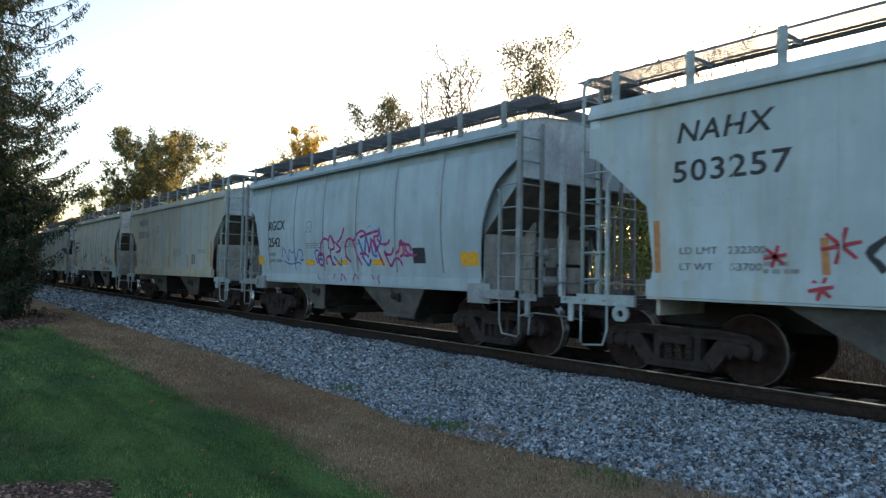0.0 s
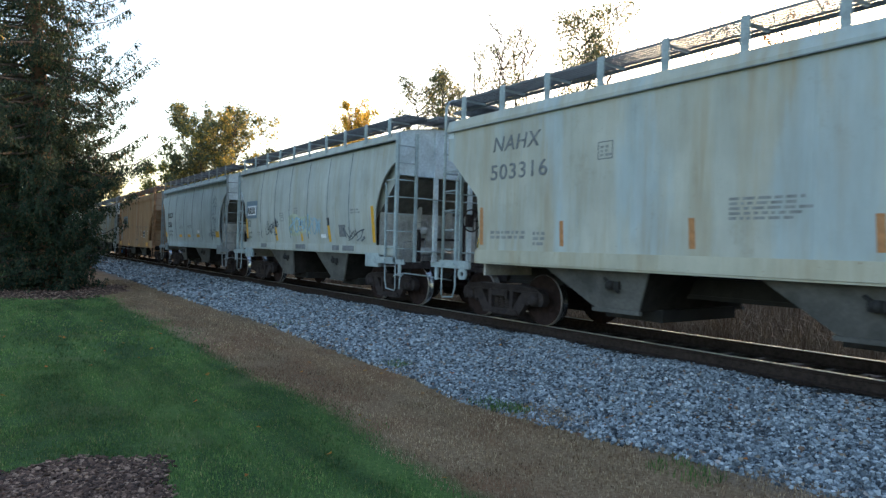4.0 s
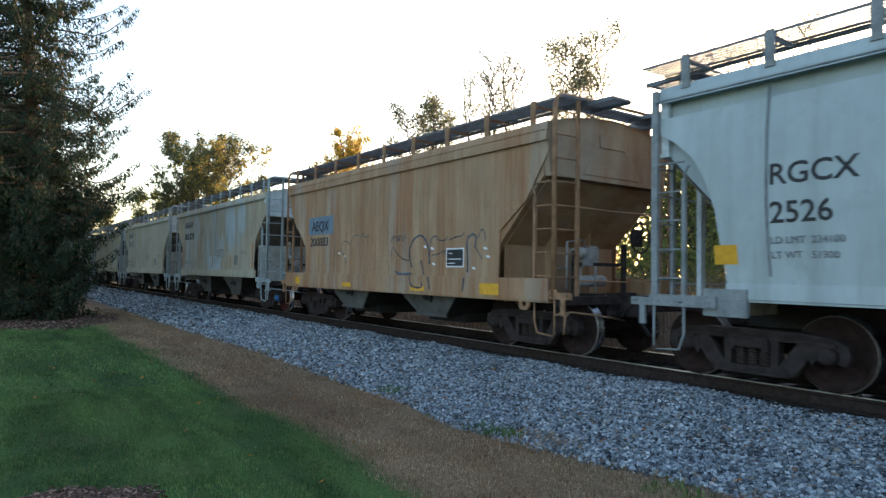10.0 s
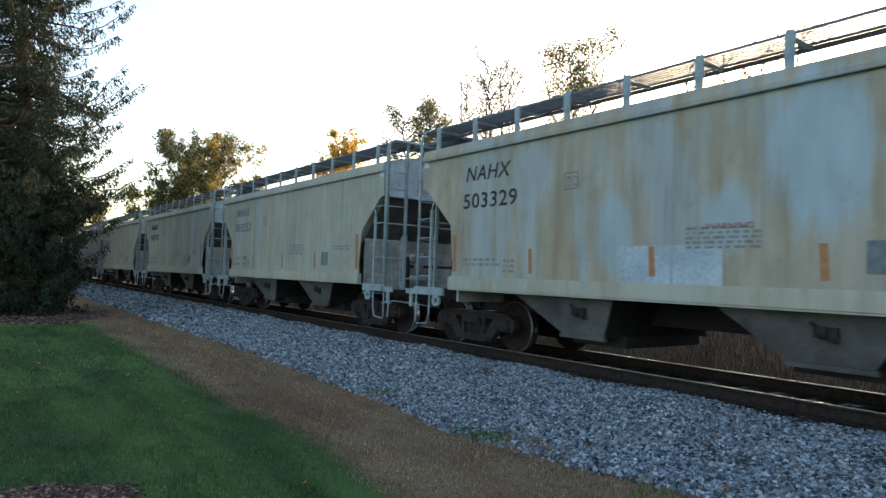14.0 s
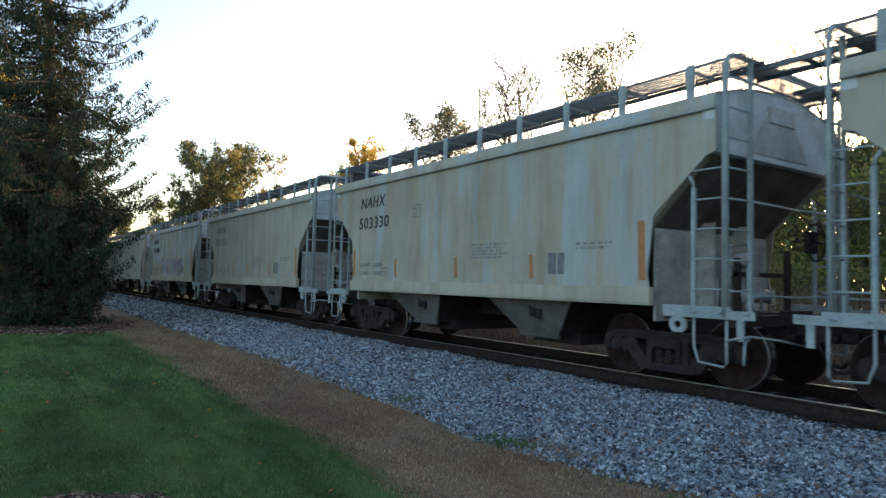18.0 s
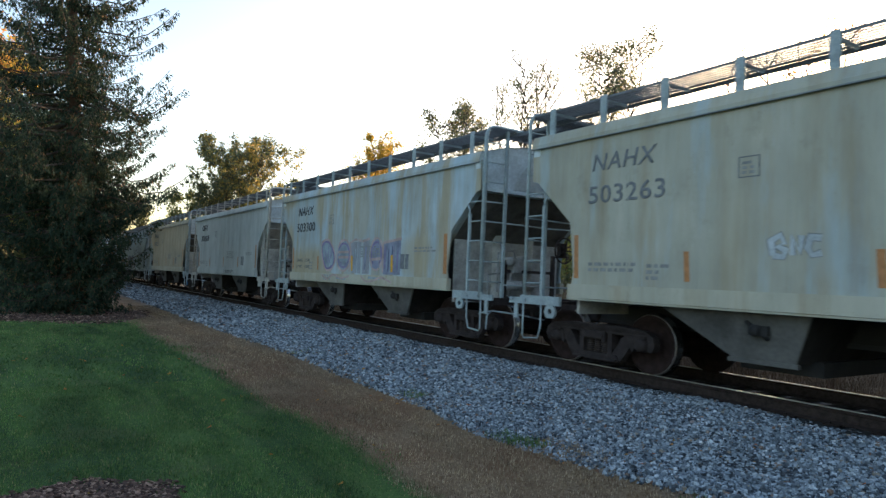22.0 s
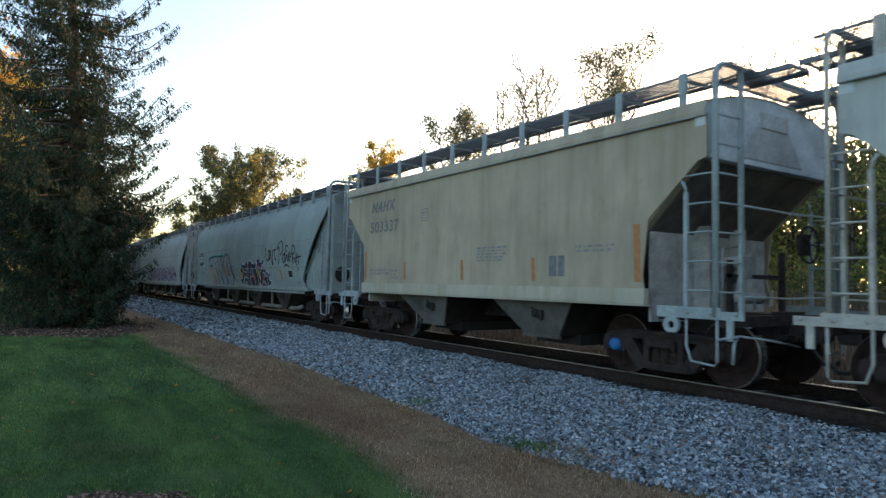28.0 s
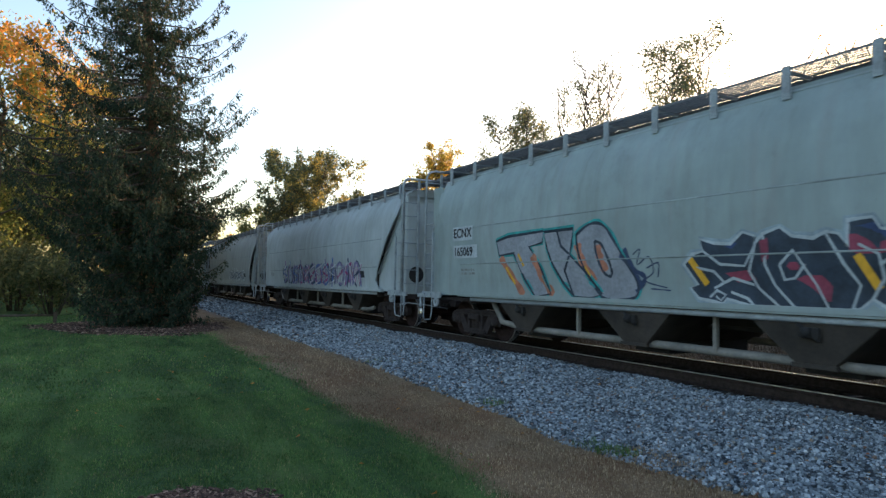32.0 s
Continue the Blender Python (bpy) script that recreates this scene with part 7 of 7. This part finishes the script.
def angular_letters(c):
    """A wide dark piece of interlocked pointed letters, white-lined, with red and blue fields."""
    upper = [(-0.31, 1.67), (-0.14, 1.81), (0.04, 1.85), (0.0, 2.02), (0.24, 1.95), (0.5, 1.93), (0.69, 2.08), (0.87, 2.02), (0.85, 1.91), (0.99, 2.04), (1.22, 2.11), (1.38, 1.99), (1.65, 1.95), (1.8, 2.02), (1.95, 1.99), (2.04, 1.83), (2.06, 2.14), (2.33, 2.15), (2.41, 2.02), (2.59, 1.99), (2.8, 2.12), (2.92, 2.03), (2.8, 1.91), (2.66, 1.9)]
    lower = [(2.6, 1.77), (2.88, 1.72), (3.04, 1.78), (3.11, 1.67), (3.3, 1.62), (3.5, 1.56), (3.44, 1.47), (3.34, 1.48), (3.43, 1.33), (3.65, 1.32), (3.51, 1.16), (3.38, 1.12), (3.26, 1.19), (3.22, 1.1), (2.49, 1.1), (2.27, 1.24), (2.13, 1.12), (1.99, 1.1), (0.75, 1.1), (0.38, 1.19), (0.31, 1.12), (0.18, 1.14), (-0.09, 1.18), (-0.23, 1.33), (-0.09, 1.37)]
    c.stroke(rims([upper + lower]), 0.12, SPRAY["wash"], 0.0045)
    c.fill([upper + lower], SPRAY["night"], 0.006, label="dark angular graffiti with white lines")
    c.fill([[(2.06, 2.02), (2.28, 1.9), (2.41, 1.74), (2.23, 1.7), (2.06, 1.79)], [(2.41, 1.91), (2.67, 1.92), (2.59, 1.78), (2.37, 1.74)], [(1.38, 1.47), (1.67, 1.55), (1.83, 1.39), (1.8, 1.15), (1.59, 1.35)], [(2.58, 1.54), (2.88, 1.56), (2.79, 1.39), (2.6, 1.17), (2.5, 1.13)]], SPRAY["wine"], 0.0085, label="dark red fields")
    c.fill([[(0.38, 1.54), (0.75, 1.58), (0.85, 1.45), (0.57, 1.41)], [(2.83, 1.25), (3.01, 1.29), (3.18, 1.12), (2.99, 1.1)], [(3.26, 1.43), (3.37, 1.47), (3.38, 1.3), (3.3, 1.27)], [(0.93, 1.98), (1.05, 1.99), (1.05, 1.73), (0.95, 1.64)], [(1.28, 1.62), (1.38, 1.72), (1.46, 1.6), (1.38, 1.52)]], SPRAY["wine"], 0.0085)
    c.fill([[(2.12, 2.08), (2.37, 2.1), (2.5, 1.97), (2.67, 1.95), (2.8, 2.07), (2.86, 2.04), (2.72, 1.93), (2.5, 1.88), (2.32, 2.01)], [(3.41, 1.26), (3.58, 1.3), (3.51, 1.2)], [(0.12, 1.9), (0.5, 1.86), (0.66, 1.98), (0.4, 1.9)]], SPRAY["deepblue"], 0.0085, label="deep blue fields")
    inner = [[(0.04, 1.85), (0.31, 1.66), (0.69, 1.63), (0.87, 1.91)], [(0.87, 1.91), (0.75, 1.56), (0.87, 1.34), (1.16, 1.1)], [(0.18, 1.33), (0.5, 1.47), (0.81, 1.38)], [(0.99, 2.01), (0.99, 1.64), (1.1, 1.38), (1.36, 1.1)], [(1.19, 1.64), (1.38, 1.82), (1.49, 1.64), (1.64, 1.39), (1.78, 1.1)], [(1.19, 1.64), (1.24, 1.45), (1.38, 1.47), (1.52, 1.64)], [(1.8, 2.0), (1.99, 1.63), (2.15, 1.39), (2.04, 1.1)]]
    outer = [[(2.37, 1.62), (2.5, 1.7), (2.6, 1.77)], [(2.63, 1.58), (2.88, 1.63), (3.22, 1.48), (3.34, 1.61)], [(2.49, 1.1), (2.67, 1.25), (2.87, 1.29), (3.0, 1.1)], [(2.27, 1.24), (2.41, 1.47), (2.37, 1.74), (2.16, 1.86)], [(2.67, 1.25), (2.88, 1.54), (3.07, 1.47), (3.3, 1.19)], [(-0.1, 1.62), (0.2, 1.56), (0.36, 1.4)], [(0.1, 1.2), (0.22, 1.3), (0.36, 1.24), (0.28, 1.16), (0.2, 1.22)], [(0.45, 1.28), (0.7, 1.2), (0.78, 1.12)]]
    c.stroke(inner, 0.034, SPRAY["pale"], 0.0105, label="white lines between the letters")
    c.stroke(outer, 0.034, SPRAY["pale"], 0.0105)
    c.stroke(rims([upper + lower]), 0.04, SPRAY["pale"], 0.0115, label="white outline of the piece")
    c.stroke([[(-0.19, 1.74), (0.07, 1.38)], [(2.14, 1.74), (2.35, 1.35)]], 0.1, SPRAY["yellow"], 0.0135)


def sprayed_words(c):
    """Black brush-like capitals above the piece."""
    first = [[(3.12, 2.52), (3.14, 2.2), (3.27, 2.03), (3.49, 2.08)], [(3.44, 2.4), (3.42, 2.16), (3.51, 2.09), (3.58, 2.25), (3.53, 2.39), (3.44, 2.4)], [(3.6, 2.06), (3.63, 2.41), (3.79, 2.02), (3.9, 1.9), (3.87, 2.42)], [(3.98, 2.38), (4.32, 2.42)], [(4.12, 2.4), (4.14, 2.13), (4.24, 2.04)], [(4.33, 2.17), (4.38, 2.16)], [(4.36, 2.04), (4.41, 2.03)], [(2.98, 2.12), (3.02, 2.2)]]
    second = [[(4.5, 1.88), (4.6, 2.46), (4.42, 2.4), (4.52, 2.6), (4.77, 2.67), (4.94, 2.54), (4.91, 2.32), (4.65, 2.2)], [(5.01, 2.23), (4.91, 2.08), (5.02, 1.93), (5.15, 2.06), (5.08, 2.23), (5.0, 2.2)], [(5.15, 2.3), (5.21, 1.99), (5.35, 2.21), (5.44, 1.98), (5.56, 2.29)], [(5.44, 2.47), (5.26, 2.5), (5.22, 2.38), (5.34, 2.3)], [(5.5, 2.11), (5.71, 2.15), (5.61, 2.25), (5.52, 2.09), (5.67, 1.97)]]
    third = [[(5.95, 1.89), (5.82, 2.3), (5.89, 2.49), (6.05, 2.43), (6.07, 2.28), (5.83, 2.14), (6.09, 2.01), (6.42, 1.66)], [(6.21, 2.24), (6.26, 1.94)], [(6.35, 2.23), (6.43, 1.89)], [(6.11, 2.07), (6.43, 2.1), (6.68, 2.12)], [(5.08, 1.81), (5.28, 1.87), (5.54, 1.77)]]
    for q in (first, second, third):
        c.stroke(curves(q), 0.055, SPRAY["black"], 0.007, label="black sprayed words")


def bubble_letters(c):
    """Six faded round letters: washed fills, pinkish rims, violet inner rings and worn bars, run over onto the sill."""
    rng = random.Random(77)
    ring = lambda x, z, a, b, n=14: [(x + a * math.cos(6.2832 * i / n), z + b * math.sin(6.2832 * i / n)) for i in range(n + 1)]
    fan = curve([(-2.11, 2.2), (-1.8, 2.29), (-1.5, 2.21), (-1.2, 1.92), (-1.14, 1.7), (-1.3, 1.48), (-1.7, 1.42), (-1.96, 1.66), (-2.1, 1.98), (-2.11, 2.2)], 3)
    square = [(-0.16, 2.16), (0.44, 2.2), (0.46, 1.36), (-0.06, 1.36)]
    pillar = [(0.56, 2.16), (0.9, 2.22), (0.94, 1.36), (0.56, 1.36)]
    slab = [(1.68, 2.14), (2.5, 2.16), (2.5, 1.36), (1.68, 1.36)]
    c.fill([fan, ring(-0.59, 1.83, 0.46, 0.42)], SPRAY["wash"], 0.004, label="faded grey-blue bubble letters")
    c.fill([square, pillar], SPRAY["greyfill"], 0.004, label="faded grey block letters")
    c.fill([ring(1.3, 1.85, 0.33, 0.38), slab], SPRAY["violetgrey"], 0.004, label="faded violet letters")
    c.stroke([fan, ring(-0.59, 1.83, 0.46, 0.42), ring(1.3, 1.85, 0.34, 0.4), [(1.66, 1.4), (1.66, 2.12), (2.52, 2.2)], [(0.5, 2.18), (0.92, 2.24)], [(-0.2, 1.4), (-0.2, 2.16), (0.1, 2.24), (0.46, 2.2)]], 0.065, SPRAY["rose"], 0.0065, label="faded pink rims")
    c.stroke([[(x + (fx - x) * 0.86, z + (fz - z) * 0.86) for fx, fz in q] for q, x, z in ((fan, -1.62, 1.82), (ring(-0.59, 1.83, 0.42, 0.38), -0.59, 1.83), (ring(1.3, 1.85, 0.3, 0.35), 1.3, 1.85))], 0.06, SPRAY["violet"], 0.0075)
    for k in range(7):
        a = 0.55 + 0.34 * k
        c.stroke([[(-1.6 + 0.12 * math.cos(a), 1.55 + 0.1 * math.sin(a)), (-1.6 + 0.4 * math.cos(a), 1.55 + 0.56 * math.sin(a))]], 0.035, SPRAY["violet"] if k % 2 else SPRAY["wash"], 0.0085)
    c.stroke([[(-0.92, 1.78), (-0.28, 1.78)], [(-0.95, 1.92), (-0.25, 1.92)], [(1.06, 1.72), (1.54, 1.74)]], 0.07, SPRAY["rose"], 0.0085)
    c.stroke([[(-0.9, 1.6), (-0.66, 1.62)], [(-0.5, 1.56), (-0.3, 1.62)], [(0.7, 1.46), (0.74, 2.04)], [(1.1, 1.56), (1.5, 1.56)]], 0.09, SPRAY["violetgrey"], 0.009)
    for k in range(9):
        x = 1.76 + 0.085 * k
        c.stroke([[(x, 1.42 + rng.uniform(0, 0.1)), (x + rng.uniform(-0.02, 0.02), 2.08 - rng.uniform(0, 0.25))]], 0.04, SPRAY[rng.choice(["violet", "wash", "navy", "mauve"])], 0.008)
    c.stroke([[(0.02 + 0.12 * k, 1.44), (0.02 + 0.12 * k, 1.95 + 0.05 * (k % 2))] for k in range(4)], 0.045, SPRAY["wash"], 0.008)
    c.stroke(curves([[(-1.9, 1.28), (-1.5, 1.18), (-1.1, 1.3), (-0.6, 1.22), (-0.1, 1.28)], [(0.6, 1.3), (0.9, 1.17), (1.3, 1.2), (1.7, 1.28), (2.2, 1.17)]]), 0.05, SPRAY["rose"], 0.008, label="faded pink run on the sill")
    c.stroke([[(-1.75 + 0.13 * k, 1.14), (-1.72 + 0.13 * k, 1.3)] for k in range(4)] + [[(-0.9, 1.22), (-0.3, 1.2)], [(1.0, 1.27), (1.6, 1.25)]], 0.06, SPRAY["wash"], 0.007)


TRAIN = []
SPRAY["yellow"] = YELLOW
SPRAY["rust"] = plain("faded_red_print", (0.32, 0.15, 0.13), 0.7, 0.0, 0.3, 9.0)
SPRAY["pale"] = plain("spray_pale_line", (0.42, 0.46, 0.48), 0.6, 0.0, 0.2, 3.0)
SPRAY["deepblue"] = plain("spray_deep_blue", (0.035, 0.06, 0.15), 0.6, 0.0, 0.3, 3.0)
SPRAY["greyfill"] = plain("spray_grey_fill", (0.29, 0.30, 0.33), 0.6, 0.0, 0.2, 2.0)
SPRAY["lime"] = plain("spray_faded_lime", (0.40, 0.44, 0.33), 0.6, 0.0, 0.3, 1.6)
SPRAY["night"] = plain("spray_night_blue", (0.032, 0.046, 0.068), 0.6, 0.0, 0.4, 3.0)
SPRAY["ash"] = plain("spray_ash", (0.075, 0.09, 0.11), 0.6, 0.0, 0.4, 2.0)
SPRAY["wine"] = plain("spray_wine", (0.26, 0.05, 0.085), 0.6, 0.0, 0.3, 3.0)
SPRAY["wash"] = plain("spray_wash", (0.27, 0.33, 0.37), 0.6, 0.0, 0.3, 3.0)
SPRAY["rose"] = plain("spray_rose", (0.44, 0.33, 0.31), 0.6, 0.0, 0.25, 3.0)
SPRAY["violetgrey"] = plain("spray_violet_grey", (0.23, 0.25, 0.34), 0.6, 0.0, 0.3, 3.0)


def build_train():
    white, dirty = (0.47, 0.52, 0.53), (0.36, 0.31, 0.21)
    c = car_n("weathered grey-white covered hopper car with red asterisk tags", (0.405, 0.48, 0.51), (0.42, 0.38, 0.27), 0.4, 1, "NAHX", "503257", limit=("232300", "53700"))
    for x, z, r, m in ((-2.2, 1.73, 0.2, "red"), (-2.87, 1.62, 0.13, "red"), (-2.38, 1.27, 0.13, "red")):
        c.stroke([[(x + r * math.cos(a), z + r * math.sin(a)), (x, z), (x - r * math.cos(a), z - r * math.sin(a))] for a in (0.2, 1.3, 2.4)], 0.038, SPRAY[m], 0.007, label="red sprayed asterisk")
    c.scrawl(-1.95, -0.9, 1.45, 2.15, SPRAY["black"], 0.08, 3, 3, label="thick black spray tag")
    TRAIN.append((c, 75.2))
    c = car_r("pale blue-grey covered hopper car with magenta spray tags", (0.385, 0.465, 0.51), (0.30, 0.34, 0.36), 0.35, 2, "2542")
    tag_magenta(c)
    tag_blue(c)
    c.patch(2.58, 2.96, 1.54, 1.84, INK, "stencil_panel")
    TRAIN.append((c, 62.93))
    c = car_n("cream covered hopper car with faded numbers", (0.45, 0.45, 0.39), (0.38, 0.32, 0.22), 0.5, 3, "NAHX", "503316", BLUEWHITE, 0.3, ink=INK_GREY)
    TRAIN.append((c, 50.4))
    TRAIN.append((car_arux(), 37.55))
    c = car_r("pale blue-grey covered hopper car with yellow reflectors", (0.43, 0.495, 0.51), (0.33, 0.365, 0.37), 0.35, 5, "2526")
    rays = [[(3.9 + 0.1 * math.cos(a), 2.9 + 0.1 * math.sin(a)), (3.9 + 0.27 * math.cos(a) * (1 + 0.2 * (k % 2)), 2.9 + 0.24 * math.sin(a) * (1 + 0.2 * (k % 2)))] for k, a in enumerate([0.3 + 0.36 * k for k in range(9)])]
    c.stroke(rays + curves([[(3.62, 2.82), (3.8, 2.9), (3.86, 2.72), (4.0, 2.92), (4.1, 2.76), (4.22, 2.86)], [(3.66, 2.7), (4.2, 2.72)], [(3.95, 2.68), (4.12, 2.6)]]), 0.022, SPRAY["ash"], 0.007, label="thin black burst-shaped spray tag")
    c.stroke(curves([[(3.62, 2.56), (3.74, 2.64), (3.86, 2.52), (3.7, 2.4), (3.56, 2.5), (3.62, 2.3), (3.8, 2.28), (3.84, 2.46)], [(3.9, 2.6), (3.84, 2.46), (3.98, 2.4), (4.06, 2.52), (3.94, 2.62), (4.1, 2.6), (4.16, 2.44)], [(3.64, 2.22), (3.9, 2.3), (4.04, 2.2), (4.3, 2.34)], [(3.76, 2.26), (3.8, 2.06), (3.9, 2.26), (3.94, 2.06), (4.04, 2.24)],
                     [(4.1, 2.26), (4.08, 2.08), (4.2, 2.16)], [(3.84, 2.02), (4.0, 1.98), (3.88, 1.88), (4.04, 1.9), (3.94, 1.78), (4.06, 1.8), (4.12, 1.62)]]), 0.02, SPRAY["ash"], 0.007, label="thin black spray tag")
    c.stroke(curves([[(3.0, 1.5), (3.12, 1.66), (3.2, 1.52)], [(3.26, 1.5), (3.3, 1.84), (3.4, 1.56), (3.5, 1.8), (3.52, 1.5)], [(3.7, 1.82), (3.58, 1.7), (3.72, 1.66), (3.6, 1.5)], [(3.8, 1.48), (3.78, 1.8), (3.92, 1.76), (3.82, 1.64)], [(3.56, 1.56), (3.94, 1.58)]]), 0.028, SPRAY["ash"], 0.007, label="thin black spray tag")
    c.patch(1.35, 1.65, 1.68, 1.8, WHITE_INK, "sticker")
    TRAIN.append((c, 25.28))
    TRAIN.append((car_a(), 12.6))
    c = car_n("cream covered hopper car with washed blue-white patches", (0.44, 0.39, 0.30), (0.33, 0.25, 0.15), 0.6, 6, "NAHX", "503329", BLUEWHITE, 0.36, blue=1, scours=((2.05, 2.9, 0.6, 1.0, 0.85), (3.25, 3.1, 0.5, 0.6, 0.7), (1.0, 2.15, 0.35, 0.5, 0.7), (-0.7, 2.0, 0.3, 0.6, 0.7), (-2.4, 3.0, 0.6, 0.7, 0.5)))
    c.patch(-0.62, 0.95, 1.33, 1.83, plain("pale_overpaint", (0.41, 0.47, 0.50), 0.6, 0.0, 0.18, 2.0), "repaint_patch", lift=0.003)
    c.letters("WARNING", 0.72, 2.02, 0.105, SPRAY["rust"], wide=1.2)
    TRAIN.append((c, 0.0))
    c = car_n("cream covered hopper car with faint numbers", (0.44, 0.425, 0.345), dirty, 0.5, 7, "NAHX", "503232", BLUEWHITE, 0.12, ink=INK_GREY, limit=("232500", "53500"))
    TRAIN.append((c, -12.46))
    c = car_n("cream covered hopper car with pale washed streaks", (0.43, 0.405, 0.32), (0.34, 0.28, 0.18), 0.5, 8, "NAHX", "503330", BLUEWHITE, 0.3, limit=("232300", "53750"))
    TRAIN.append((c, -24.83))
    c = car_n("cream and blue-white covered hopper car", (0.43, 0.42, 0.345), dirty, 0.5, 9, "NAHX", "503263", BLUEWHITE, 0.25, ink=INK_GREY)
    blob = [[(1.62, 1.5), (1.58, 1.75), (1.75, 1.85), (1.82, 1.7), (1.7, 1.66), (1.85, 1.58), (1.8, 1.47), (1.62, 1.5)], [(1.95, 1.5), (1.95, 1.8), (2.08, 1.55), (2.1, 1.83)], [(2.42, 1.78), (2.25, 1.8), (2.2, 1.62), (2.28, 1.5), (2.42, 1.54)]]
    blob = [[(-0.93 + (p - 2.0) * 0.68, 1.87 + (q - 1.66) * 0.68) for p, q in b] for b in blob]
    c.stroke(blob, 0.10, INK_FAINT, 0.005, label="pale bubble tag with a grey rim")
    c.stroke(blob, 0.07, SPRAY["pale"], 0.008)
    TRAIN.append((c, -37.36))
    c = car_n("blue-white covered hopper car with pastel bubble graffiti", (0.42, 0.51, 0.555), (0.37, 0.33, 0.24), 0.55, 10, "NAHX", "503300", (0.39, 0.335, 0.225), 0.36, scours=((-4.7, 2.2, 0.35, 0.8, 0.85), (-3.2, 1.45, 1.7, 0.75, 0.85), (-2.3, 3.2, 0.4, 0.6, 0.6), (-4.9, 3.6, 0.8, 0.3, 0.7), (0.4, 2.9, 0.5, 0.8, 0.6), (3.2, 1.8, 0.7, 0.6, 0.6)), limit=("232700", "53300"))
    bubble_letters(c)
    for x in (-0.05, 2.1):
        c.patch(x - 0.045, x + 0.045, 1.42, 1.82, YELLOW, lean=0.012, lift=0.013)
    TRAIN.append((c, -49.79))
    c = car_n("clean white covered hopper car", (0.50, 0.53, 0.51), (0.36, 0.38, 0.36), 0.35, 11, "CBFX", "303869", slope=END_WARM, trim=plain("off_white_trim", (0.42, 0.415, 0.375), 0.6, 0.0, 0.22, 4.0))
    c.scrawl(0.15, 1.7, 1.16, 1.3, SPRAY["black"], 0.03, 63, 5, lift=0.012, label="dark sprayed word on the sill", slant=0.0)
    TRAIN.append((c, -62.39))
    c = car_n("plain beige covered hopper car with worn lettering", (0.445, 0.385, 0.285), (0.31, 0.265, 0.18), 0.4, 12, "NAHX", "503337", ink=INK_GREY, blue=-1)
    TRAIN.append((c, -74.92))
    c = car_e("long light grey covered hopper car with large graffiti", (0.305, 0.36, 0.352), 13, "165069")
    c.scrawl(4.0, 7.0, 1.14, 1.36, SEAM, 0.03, 81, 14, label="faint grey scribble")
    c.scrawl(7.1, 8.3, 1.2, 1.7, INK_GREY, 0.025, 82, 5)
    block_letters(c)
    angular_letters(c)
    sprayed_words(c)
    c.stroke(curves([[(7.52, 2.62), (7.46, 2.42), (7.62, 2.3)], [(7.62, 2.5), (7.7, 2.34), (7.78, 2.56)], [(7.8, 2.34), (7.84, 2.72), (7.94, 2.5)], [(7.9, 2.44), (8.02, 2.84)], [(7.76, 2.2), (8.06, 2.5)]]), 0.035, SPRAY["ash"], -0.115, label="dark tag on the end plate")
    TRAIN.append((c, -90.52))
    c = car_e("long light grey covered hopper car with purple and blue graffiti", (0.42, 0.46, 0.47), 14)
    for s0, m in ((41, "magenta"), (42, "blue"), (43, "navy"), (44, "violet"), (45, "white")):
        c.scrawl(-4.5, 5.5, 1.15, 2.0, SPRAY[m], 0.10 if m != "white" else 0.04, s0, 12, lift=0.006 + 0.001 * (s0 - 40), label="purple and blue graffiti")
    TRAIN.append((c, -109.5))
    c = car_e("long dull grey covered hopper car", (0.33, 0.34, 0.33), 15)
    c.scrawl(0.5, 5.5, 1.2, 1.9, SPRAY["white"], 0.05, 51, 9, label="white spray tags")
    c.scrawl(0.8, 5.2, 1.3, 1.8, SPRAY["navy"], 0.06, 52, 8)
    TRAIN.append((c, -128.5))
    TRAIN.append((car_n("grey covered hopper car", (0.40, 0.41, 0.38), dirty, 0.4, 16, "", ""), -144.1))


build_train()

# how far the train has come, second by second
RUN = [(0.0, -75.18), (1.0, -70.31), (2.0, -65.35), (3.0, -60.32), (3.5, -57.81), (5.5, -47.73), (6.0, -45.23), (7.0, -40.22), (8.0, -35.22), (9.0, -30.24), (10.0, -25.20),
       (11.0, -20.13), (12.0, -15.09), (13.0, -10.10), (14.0, -5.21), (15.0, -0.29), (15.5, 2.22), (17.5, 12.19), (18.0, 14.67), (19.0, 19.52), (20.0, 24.36), (21.0, 29.34),
       (22.0, 34.36), (23.0, 39.32), (24.0, 44.25), (25.0, 49.24), (25.5, 51.77), (27.5, 61.85), (28.0, 64.35), (29.0, 69.27), (30.0, 74.15), (31.0, 79.07), (32.0, 83.96)]


def motions():
    for c, off in TRAIN:
        walk(c.car, [(t, pose(s + off, YT, 0)) for t, s in RUN])
    times, dist = zip(*RUN)
    steps = [4 * k / FPS for k in range(241)]
    spin = [(t, math.degrees((float(np.interp(t, times, dist)) - dist[0]) / 0.457)) for t in steps]
    for w, a in WHEELS:
        walk(w, [(t, pose(a, 0, 0.457, 0, q % 360.0, 0)) for t, q in spin])


motions()
